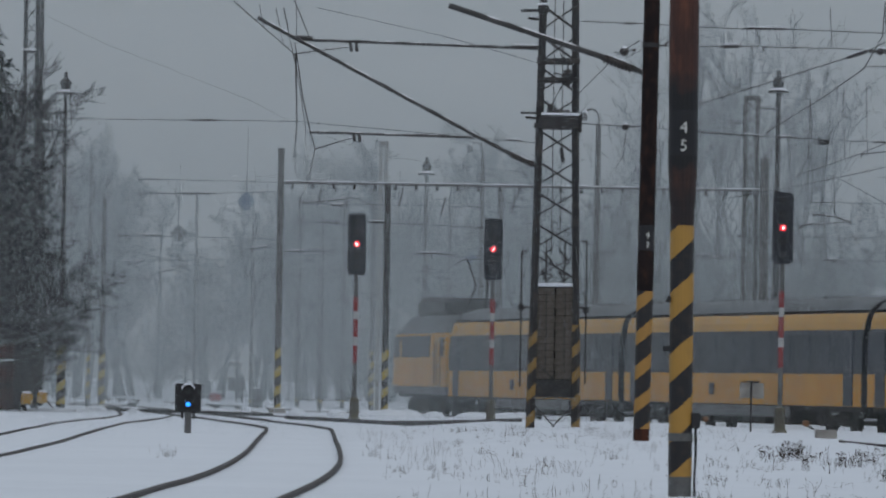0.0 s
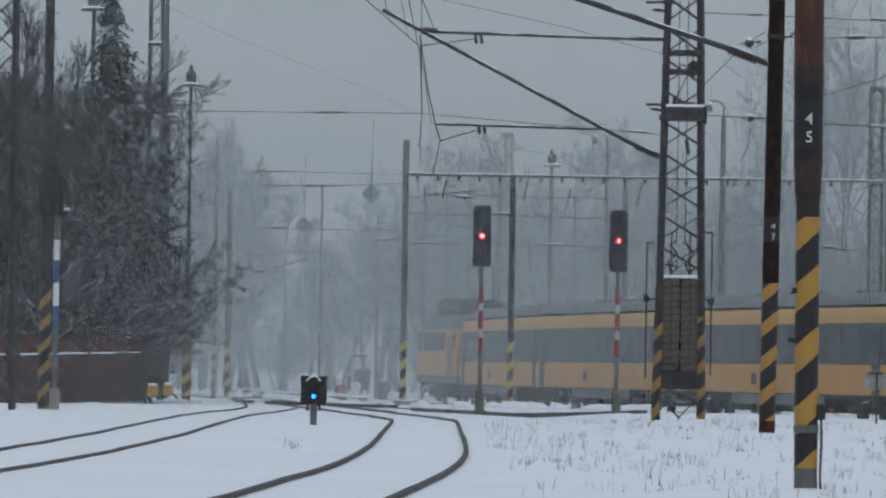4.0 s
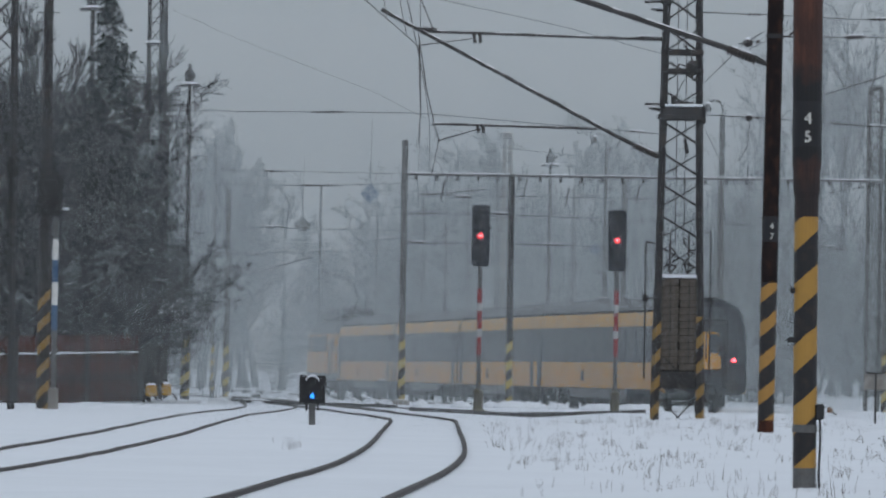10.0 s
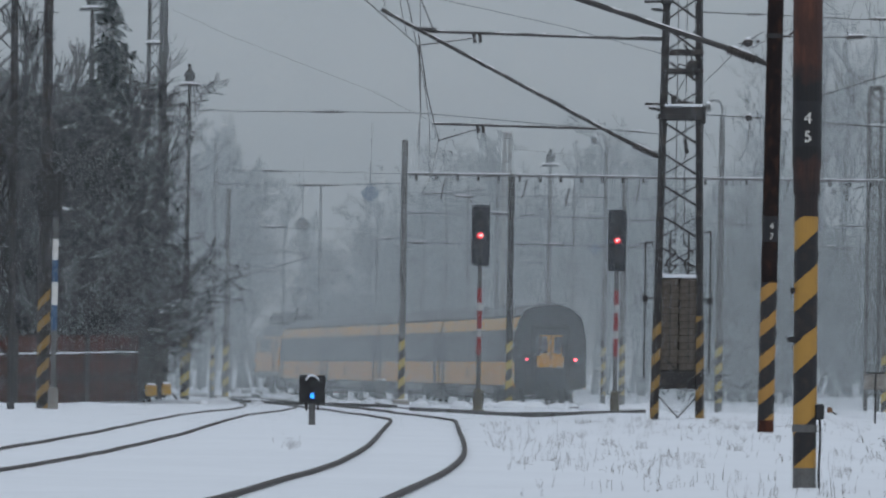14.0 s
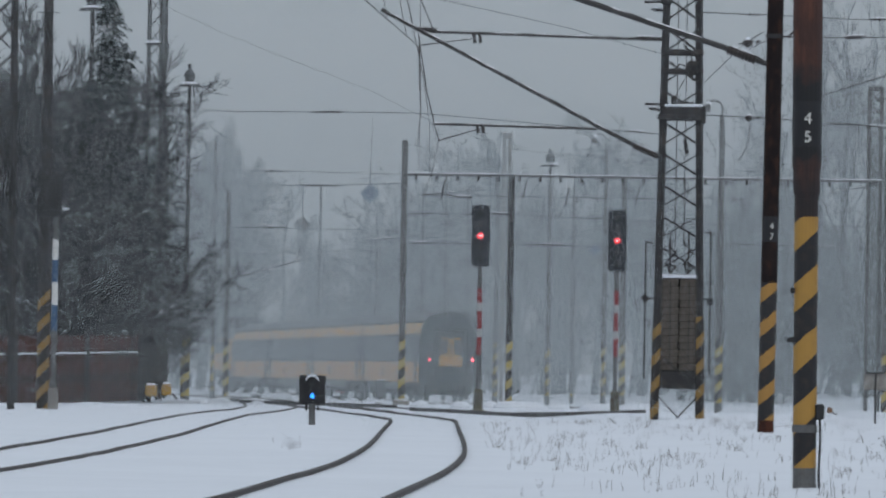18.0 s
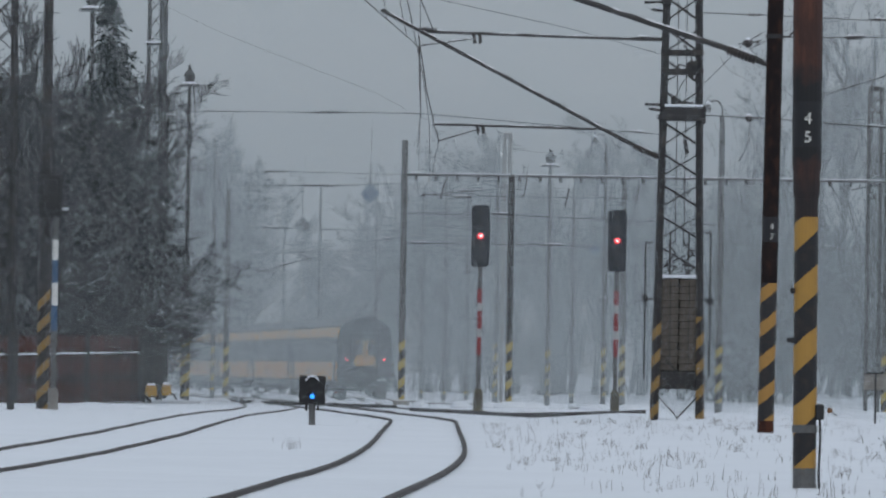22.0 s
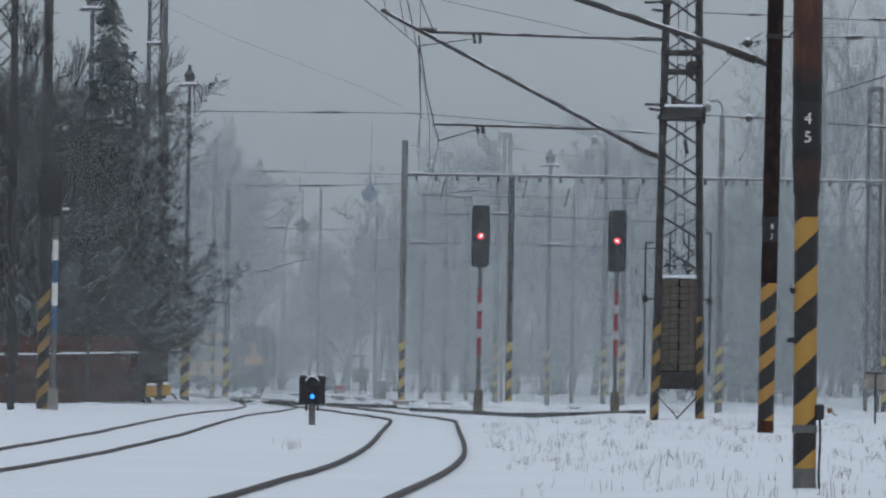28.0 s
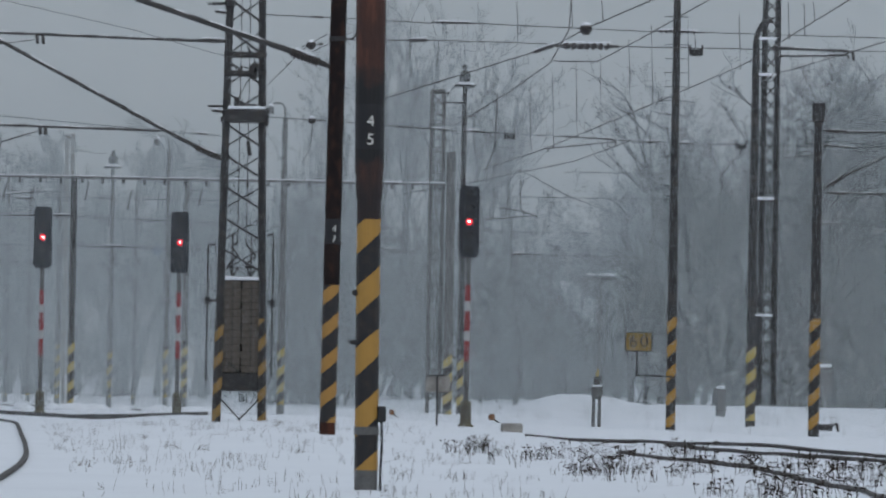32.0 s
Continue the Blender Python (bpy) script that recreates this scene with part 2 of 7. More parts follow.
HAZSLIM = striped("black_yellow_hazard_paint_slim", 0.62, 0.42, 0.85, (0.33, 0.175, 0.04), (0.010, 0.010, 0.012), -0.075)
HAZDULL = striped("worn_hazard_paint", 0.60, 0.42, 1.0, (0.23, 0.14, 0.04), (0.012, 0.011, 0.012))
HAZFAR = striped("pale_hazard_paint", 0.62, 0.47, 0.8, (0.42, 0.33, 0.11), (0.03, 0.03, 0.032))


# the grey of the haze, worn by the threads that build it up
HAZETHREAD = material("haze_thread", (0.435, 0.485, 0.512), 0.9, dark=(0.425, 0.475, 0.502), scale=0.1, grain=1.0, bump=0.0, amount=0.0)
# rough wood, bark, dead stalks and rust hardly shine
for dull in (FENCEWOOD, BARK, TWIG, FROSTTWIG, NEEDLE, DRYGRASS, DARKWEED, RUST, DARKRUST, HAZETHREAD, BLOCKMAT):
    dull.node_tree.nodes["Principled BSDF"].inputs["Specular IOR Level"].default_value = 0.12


# ---- mesh building ----
class Shape:
    def __init__(self):
        self.v, self.f = [], []

    def add(self, verts, faces):
        k = len(self.v)
        self.v += [tuple(p) for p in verts]
        self.f += [tuple(k + i for i in q) for q in faces]
        return self

    def box(self, c, s, m=None, bevel=0.0):
        x, y, z = (q / 2 for q in s)
        if bevel > 0:
            b = min(bevel, 0.45 * min(s))
            vs, fs = [], []
            ring = [(-x + b, -y), (x - b, -y), (x, -y + b), (x, y - b), (x - b, y), (-x + b, y), (-x, y - b), (-x, -y + b)]
            inner = [(-x + b, -y + b), (x - b, -y + b), (x - b, -y + b), (x - b, y - b), (x - b, y - b), (-x + b, y - b), (-x + b, y - b), (-x + b, -y + b)]
            for zz, rr in ((-z, inner), (-z + b, ring), (z - b, ring), (z, inner)):
                vs += [(px, py, zz) for px, py in rr]
            for r in range(3):
                fs += [(r * 8 + i, r * 8 + (i + 1) % 8, r * 8 + 8 + (i + 1) % 8, r * 8 + 8 + i) for i in range(8)]
            fs += [tuple(range(7, -1, -1)), tuple(range(24, 32))]
        else:
            vs = [(i * x, j * y, k * z) for k in (-1, 1) for j in (-1, 1) for i in (-1, 1)]
            fs = [(0, 2, 3, 1), (4, 5, 7, 6), (0, 1, 5, 4), (2, 6, 7, 3), (0, 4, 6, 2), (1, 3, 7, 5)]
        c = Vector(c)
        return self.add([c + (m @ Vector(p) if m else Vector(p)) for p in vs], fs)

    def rod(self, a, b, r0, r1=None, n=8, caps=True):
        a, b = Vector(a), Vector(b)
        r1 = r0 if r1 is None else r1
        w = (b - a).normalized()
        u = w.cross(Vector((0, 0, 1)) if abs(w.z) < 0.9 else Vector((1, 0, 0))).normalized()
        t = w.cross(u)
        ring = [(math.cos(2 * math.pi * i / n), math.sin(2 * math.pi * i / n)) for i in range(n)]
        vs = [a + (u * p + t * q) * r0 for p, q in ring] + [b + (u * p + t * q) * r1 for p, q in ring]
        fs = [(i, (i + 1) % n, n + (i + 1) % n, n + i) for i in range(n)]
        if caps:
            fs += [tuple(range(n - 1, -1, -1)), tuple(range(n, 2 * n))]
        return self.add(vs, fs)

    def line(self, pts, r, n=6):
        for a, b in zip(pts, pts[1:]):
            self.rod(a, b, r, r, n)
        return self

    def turned(self, a, b, profile, n=12):
        """A turned body along a to b: profile of (share of the way, radius)."""
        a, b = Vector(a), Vector(b)
        w = (b - a).normalized()
        u = w.cross(Vector((0, 0, 1)) if abs(w.z) < 0.9 else Vector((1, 0, 0))).normalized()
        t = w.cross(u)
        cs = [(math.cos(2 * math.pi * i / n), math.sin(2 * math.pi * i / n)) for i in range(n)]
        return self.loft([[a.lerp(b, s) + (u * p + t * q) * r for p, q in cs] for s, r in profile])

    def bar(self, a, b, w, h):
        """A square bar from a to b."""
        a, b = Vector(a), Vector(b)
        q = (b - a).to_track_quat("Z", "Y").to_matrix()
        return self.box((a + b) / 2, (w, h, (b - a).length), q)

    def loft(self, rings, closed=True, caps=True):
        n = len(rings[0])
        vs = [p for r in rings for p in r]
        fs = []
        for k in range(len(rings) - 1):
            for i in range(n if closed else n - 1):
                j = (i + 1) % n
                fs.append((k * n + i, k * n + j, (k + 1) * n + j, (k + 1) * n + i))
        if caps:
            fs += [tuple(range(n - 1, -1, -1)), tuple(range((len(rings) - 1) * n, len(rings) * n))]
        return self.add(vs, fs)

    def mesh(self, name, mat, smooth=False):
        me = bpy.data.meshes.new(name)
        me.from_pydata(self.v, [], self.f)
        me.materials.append(mat)
        if smooth:
            me.polygons.foreach_set("use_smooth", [True] * len(me.polygons))
        me.update()
        return me


def part(name, shape, mat, parent, label="", smooth=False):
    ob = new(name, shape.mesh(name, mat, smooth) if isinstance(shape, Shape) else shape)
    ob.parent = parent
    if label:
        tagged(ob, label)
    return ob


def thing(name, label, category, at=(0, 0, 0), group="", rz=0.0):
    ob = new(name)
    ob.empty_display_size = 0.2
    ob.matrix_basis = pose(*at, 0, 0, rz)
    return tagged(ob, label, category, group)


def single(name, shape, mat, label, category, at=(0, 0, 0), group="", kind="", smooth=False):
    ob = new(name, shape.mesh(name, mat, smooth))
    ob.location = at
    return tagged(ob, label, category, group, kind)


def ease(a, b, x):
    t = min(1.0, max(0.0, (x - a) / (b - a)))
    return t * t * (3 - 2 * t)


# ---- the line of the departing train: a straight, and a bend behind it ----
HEAD = radians(6.243)
RAILZ = 0.0


def line_at(s):
    """Place and heading on the train's track; s is 0 at the mark (4.91, 244.7), growing outwards."""
    if s >= -7.27:
        return 4.91 - math.sin(HEAD) * s, 244.68 + math.cos(HEAD) * s, HEAD
    x, y, _ = line_at(-7.27)
    left, d, h = -7.27 - s, (-7.27 - s) / 60, HEAD
    for i in range(60):
        h = HEAD + radians(5.528) * (1 - math.exp(-(i + 0.5) * d * 0.5601 / 5.528))
        x += math.sin(h) * d
        y -= math.cos(h) * d
    return x, y, h


LINE = [line_at(s) for s in range(-120, 420, 4)]


def off_line(x, y):
    return min(abs((x - px) * math.cos(h) + (y - py) * math.sin(h)) + (0 if abs(y - py) < 6 else 99) for px, py, h in LINE)


def ground(x, y):
    """The height of the snow."""
    z = 0.28 - 0.33 * ease(225, 280, y)
    z += 0.14 * ease(2.0, 5.0, x) * ease(96, 118, y) * (1 - ease(165, 200, y)) * (1 - ease(9.0, 12.0, x))
    z += 0.36 * math.exp(-((x - 20.9) / 1.5) ** 4 - ((y - 236) / 12) ** 2) + 0.42 * ease(18.2, 20.2, x) * ease(205, 236, y)
    bank = ease(1.2, 3.0, x)
    z += (0.012 + 0.05 * bank) * noise.noise(Vector((x * 0.35, y * 0.12, 0))) + (0.006 + 0.03 * bank) * noise.noise(Vector((x * 1.1, y * 0.4, 4)))
    if 130 < y < 560 and -60 < x < 60:
        z += (-0.22 - z) * (1 - ease(1.9, 4.2, off_line(x, y)))
    return z




# ---- the ground: one sheet of snow to the horizon ----
gx = [-3000, -1500, -700, -300, -150, -90, -60, -45, -34] + [-27 + 0.75 * i for i in range(90)] + [42, 48, 58, 75, 100, 160, 300, 700, 1500, 3000]
gy = [-3000, -1200, -500, -200, -80, -30, 0, 20, 35, 45] + [52 + 1.0 * i for i in range(100)] + [152 + 1.6 * i for i in range(90)] + \
     [300 + 5 * i for i in range(1, 40)] + [520, 570, 650, 800, 1100, 1600, 3000]
gs = Shape()
gs.add([(x, y, ground(x, y)) for y in gy for x in gx],
       [(j * len(gx) + i, j * len(gx) + i + 1, (j + 1) * len(gx) + i + 1, (j + 1) * len(gx) + i) for j in range(len(gy) - 1) for i in range(len(gx) - 1)])
single("ground", gs, SNOW, "snow-covered ground of a railway yard", "ground", kind="structure", smooth=True)


def track(name, pts, label, ties=False, gauge=1.505, lift=0.0, flat=None, sides=(-1, 1)):
    """A track along centre points (x, y): two rails of joined lengths, on the snow."""
    th = tagged(new(name), label, "railway track", kind="structure")
    pts = [Vector((x, y, 0)) for x, y in pts]
    fine = []
    for i in range(len(pts) - 1):
        p0, p1, p2, p3 = pts[max(i - 1, 0)], pts[i], pts[i + 1], pts[min(i + 2, len(pts) - 1)]
        k = max(2, int((p2 - p1).length / 2.0))
        for j in range(k):
            t = j / k
            fine.append(0.5 * ((2 * p1) + (p2 - p0) * t + (2 * p0 - 5 * p1 + 4 * p2 - p3) * t * t + (3 * p1 - p0 - 3 * p2 + p3) * t ** 3))
    fine.append(pts[-1])
    for side in sides:
        sh, rings = Shape(), []
        for i, p in enumerate(fine):
            d = (fine[min(i + 1, len(fine) - 1)] - fine[max(i - 1, 0)]).normalized()
            nrm = Vector((d.y, -d.x, 0)) * side
            c = p + nrm * gauge / 2
            z = (ground(c.x, c.y) if flat is None else flat) + lift
            prof = [(-0.033, 0.036), (0.033, 0.036), (0.036, 0.0), (0.012, -0.02), (0.012, -0.12), (0.07, -0.15), (-0.07, -0.15), (-0.012, -0.12), (-0.012, -0.02), (-0.036, 0.0)]
            rings.append([(c.x + nrm.x * q, c.y + nrm.y * q, z + h) for q, h in prof])
        part("rail", sh.loft(rings), RAIL, th)
    if ties:
        base = Shape().box((0, 0, 0), (2.5, 0.26, 0.16), bevel=0.02).mesh("sleeper", BALLAST)
        for i, p in enumerate(fine[::1][:280]):
            d = (fine[min(i + 1, len(fine) - 1)] - fine[max(i - 1, 0)]).normalized()
            ob = part("sleeper", base, None, th)
            ob.matrix_basis = pose(p.x, p.y, (flat or 0) - 0.20, 0, 0, math.degrees(math.atan2(-d.x, d.y)))
    return th


TRACK_A = [(-1.36, 53), (-1.17, 58), (-0.87, 67), (-0.57, 78), (-0.41, 90), (-0.37, 105), (-0.39, 120), (-0.43, 147), (-0.70, 155), (-1.05, 161), (-1.78, 171), (-3.1, 189), (-6.0, 225), (-9.5, 262)]
TRACK_B = [(-5.9, 55), (-5.42, 75), (-5.24, 89), (-5.18, 104), (-5.26, 120), (-5.43, 142), (-5.43, 162), (-5.05, 178), (-5.3, 200), (-7.5, 250)]
TRACK_C = [(10.5, 130.5), (11.3, 129.5), (12.0, 127.8), (12.93, 124.4), (13.98, 119.5), (14.99, 110.3), (15.45, 98.7), (15.3, 83.2)]
TRACK_C2 = [(12.3, 120.5), (12.77, 114.0), (13.16, 108.5), (13.62, 100.2), (13.76, 88.1), (13.44, 77.4)]
TRACK_D = [(9.85, 103.4), (10.18, 98.1), (10.22, 90.7), (10.09, 83.1), (9.69, 74.5), (9.2, 67), (8.5, 57)]
track("track_main", [line_at(s)[:2] for s in range(-70, 260, 6)], "departing line with dark rails in dirty snow", ties=True, flat=RAILZ - 0.035, lift=0.0)
track("track_near", TRACK_A, "curving siding with two dark rails in fresh snow", gauge=1.45, lift=0.012)
track("track_left", TRACK_B, "siding with two dark rails half buried in snow")
right_track = track("track_right", TRACK_C, "dark pair of rails beside the weeds", sides=(-1,), gauge=0.0, lift=0.03)
inner = track("track_right_inner", TRACK_C2, "inner rail", sides=(-1,), gauge=0.0, lift=0.03)
for ob in list(inner.children):
    ob.parent = right_track
bpy.data.objects.remove(inner)
track("track_weeds", TRACK_D, "dark rail among dead weeds, its fellow buried in snow", sides=(-1,), gauge=0.0, lift=0.015)
track("track_far_left", [(-12.0, 330), (-6.5, 282), (-3.6, 240), (-2.4, 205), (-0.6, 180)], "snowy rails of the yard throat")
track("track_throat", [(-15.0, 360), (-7.5, 300), (-1.0, 248), (3.4, 222), (7.0, 205)], "snowy rails joining the main line")


# ---- the train ----
def section(x_half, eave, top, low):
    """Half outline of a coach from the sill up to the ridge."""
    pts = [(x_half - 0.05, low), (x_half, low + 0.12), (x_half, eave - 0.5), (x_half - 0.03, eave - 0.2)]
    for i in range(9):
        a = math.pi / 2 * i / 8
        pts.append(((x_half - 0.08) * math.cos(a) ** 0.8, eave + (top - eave) * math.sin(a)))
    return pts


def shell(y0, y1, z0, z1, half, out=0.0, eave=3.12, top=4.05, low=0.80):
    """The strip of the coach's skin between two heights, both sides, as a plate with thickness."""
    prof = [p for p in section(half, eave, top, low)]
    zs = [z0] + [z for x, z in prof if z0 < z < z1] + [z1]

    def x_at(z):
        for (xa, za), (xb, zb) in zip(prof, prof[1:]):
            if za <= z <= zb and zb > za:
                return xa + (xb - xa) * (z - za) / (zb - za)
        return prof[-1][0] if z >= prof[-1][1] else prof[0][0]
    sh = Shape()
    for side in (-1, 1):
        outer = [((x_at(z) + out) * side, z) for z in zs]
        inner = [((x_at(z) - 0.05) * side, z) for z in reversed(zs)]
        ring = outer + inner
        if side > 0:
            ring = ring[::-1]
        sh.loft([[(x, y, z) for x, z in ring] for y in (y1, y0)])
    return sh


def bogie(parent, y, label=""):
    b = Shape()
    for s in (-1, 1):
        b.box((s * 1.0, y, 0.62), (0.16, 3.0, 0.24), bevel=0.04).box((s * 1.05, y, 0.52), (0.2, 0.7, 0.4), bevel=0.05)
        for e in (-1, 1):
            b.box((s * 1.06, y + e * 1.25, 0.5), (0.22, 0.34, 0.3), bevel=0.04)
            b.rod((s * 1.06, y + e * 0.75, 0.4), (s * 1.06, y + e * 0.75, 0.8), 0.09, n=8)
    b.box((0, y, 0.68), (2.0, 0.5, 0.2))
    ob = part("bogie", b, UNDER, parent)
    for e in (-1, 1):
        w = Shape()
        for s in (-1, 1):
            w.rod((s * 0.70, y + e * 1.25, 0.46), (s * 0.84, y + e * 1.25, 0.46), 0.46, n=20)
        w.rod((-0.8, y + e * 1.25, 0.46), (0.8, y + e * 1.25, 0.46), 0.08, n=8)
        part("wheelset", w, UNDER, ob)


def coach(last=False):
    L, half = 26.5, 1.41
    y0, y1 = -L / 2, L / 2
    th = thing("passenger_coach", "yellow and dark grey passenger coach with snow-dusted grey roof" if not last else "last yellow coach with dark end wall and lit red tail lamps", "coach",
               group="coaches of the train")
    part("lower_panel", shell(y0, y1, 0.92, 1.83, half), COACHYEL, th)
    part("window_band", shell(y0, y1, 1.834, 3.08, half - 0.006), BAND, th, "dark grey window band")
    part("upper_band", shell(y0, y1, 3.084, 3.55, half), COACHPALE, th, "pale yellow band under the roof")
    roof = Shape()
    prof = [p for p in section(half, 3.12, 4.05, 0.8) if p[1] >= 3.5]
    ring = [(x, z) for x, z in prof] + [(-x, z) for x, z in reversed(prof[:-1])]
    roof.loft([[(x, y, z + 0.004) for x, z in ring] for y in (y1 + 0.02, y0 - 0.02)])
    part("roof", roof, COACHROOF, th, "grey ribbed roof with a dusting of snow", smooth=False)
    for y in (y0 + 0.6, y0 + 7, 0, y1 - 7, y1 - 0.6):
        part("roof_ventilator", Shape().box((0, y, 4.05), (0.9, 0.5, 0.10), bevel=0.03), COACHROOF, th)
    win = Shape().box((0, 0, 0), (0.02, 1.62, 0.96)).mesh("window", GLASS)
    for s in (-1, 1):
        for i in range(10):
            ob = part("window", win, None, th)
            ob.location = (s * (half - 0.011), -9.2 + i * 2.05, 2.47)
    for s in (-1, 1):
        for e in (-1, 1):
            y = e * (L / 2 - 1.25)
            d = Shape().box((s * (half + 0.002), y, 1.98), (0.05, 0.92, 2.1), bevel=0.02)
            door = part("door", d, BAND, th, "dark grey entrance door")
            fr = Shape()
            fr.box((s * (half + 0.028), y - 0.30, 2.45), (0.012, 0.05, 1.0)).box((s * (half + 0.028), y + 0.30, 2.45), (0.012, 0.05, 1.0))
            fr.box((s * (half + 0.028), y, 2.95), (0.012, 0.65, 0.05)).box((s * (half + 0.028), y, 1.95), (0.012, 0.65, 0.05))
            part("door_window_frame", fr, SKIRT, door, "pale frame round the door's window")
        part("hatch", Shape().box((s * (half + 0.003), 2.6, 1.36), (0.03, 0.6, 0.36), bevel=0.01), BAND, th)
    und = Shape().box((0, 0, 0.86), (2.5, L - 0.2, 0.16))
    for y, ln in ((-4.2, 2.0), (-1.2, 2.6), (2.4, 1.8), (5.0, 2.2)):
        und.box((0, y, 0.58), (2.3, ln, 0.46), bevel=0.05)
    part("underframe", und, UNDER, th)
    part("skirt", Shape().box((-1.33, 0, 0.72), (0.04, 11.5, 0.32)).box((1.33, 0, 0.72), (0.04, 11.5, 0.32)), SKIRT, th)
    for e in (-1, 1):
        bogie(th, e * 9.5)
        prof2 = section(half - 0.01, 3.12, 4.04, 0.85)
        rg = [(x, z) for x, z in prof2] + [(-x, z) for x, z in reversed(prof2[:-1])]
        end = Shape().loft([[(x, e * (L / 2 + 0.0) + k, z) for x, z in rg] for k in (0.03 if e < 0 else 0.06, -0.06 if e < 0 else -0.03)])
        wall = part("end_wall", end, ENDNAVY, th, "dark end wall with rounded top")
        ye = e * (L / 2 + 0.10)
        bel = Shape()
        for x in (-0.68, 0.68):
            bel.box((x, ye, 2.1), (0.16, 0.16, 2.2), bevel=0.06)
        bel.box((0, ye, 3.22), (1.5, 0.16, 0.18), bevel=0.06)
        part("gangway_bellows", bel, BLACK, th)
        part("gangway_door", Shape().box((0, ye - e * 0.02, 1.86), (1.04, 0.06, 0.44)), BAND if not (last and e < 0) else COACHYEL, th)
        for x in (-0.875, 0.875):
            bf = Shape().rod((x, e * (L / 2), 1.05), (x, e * (L / 2 + 0.42), 1.05), 0.09, n=10).rod((x, e * (L / 2 + 0.42), 1.05), (x, e * (L / 2 + 0.5), 1.05), 0.23, 0.22, n=14)
            part("buffer", bf, UNDER, th)
        part("coupling", Shape().box((0, e * (L / 2 + 0.25), 1.0), (0.12, 0.5, 0.3)).rod((0, e * (L / 2 + 0.3), 0.9), (0.05, e * (L / 2 + 0.35), 0.45), 0.04), UNDER, th)
    if last:
        ye = -L / 2
        part("gangway_door_leaf", Shape().box((0, ye - 0.165, 2.42), (0.84, 0.03, 0.92)), COACHYEL, th, "yellow double door leaf")
        part("door_gap", Shape().box((0, ye - 0.185, 2.42), (0.05, 0.02, 0.92)), BLACK, th)
        for x in (-0.27, 0.27):
            part("gangway_door_window", Shape().box((x, ye - 0.185, 2.50), (0.29, 0.02, 0.66), bevel=0.01), GLASS, th)
        for x in (-0.92, 0.98):
            lamp = part("tail_lamp", Shape().rod((x, ye - 0.02, 1.94), (x, ye - 0.12, 1.94), 0.14, 0.13, n=14), BLACK, th)
            part("lens", Shape().rod((x, ye - 0.12, 1.94), (x, ye - 0.15, 1.94), 0.062, 0.056, n=14), TAILRED if x > 0 else TAILDIM, lamp, "glowing red lens")
        for x in (-1.34, 1.34):
            part("corner_panel", Shape().box((x, ye + 0.02, 1.33), (0.12, 0.14, 1.0), bevel=0.03), COACHYEL, th)
        for x in (-0.95, 0.95):
            part("handrail", Shape().rod((x, ye - 0.1, 1.2), (x, ye - 0.1, 1.6), 0.02), GREYSTEEL, th)
        hoses = Shape()
        for x in (-0.5, -0.3, 0.35, 0.55):
            hoses.line([(x, ye - 0.05, 1.0), (x + 0.05, ye - 0.25, 0.7), (x, ye - 0.2, 0.45)], 0.03)
        part("brake_hoses", hoses, BLACK, th)
    return th


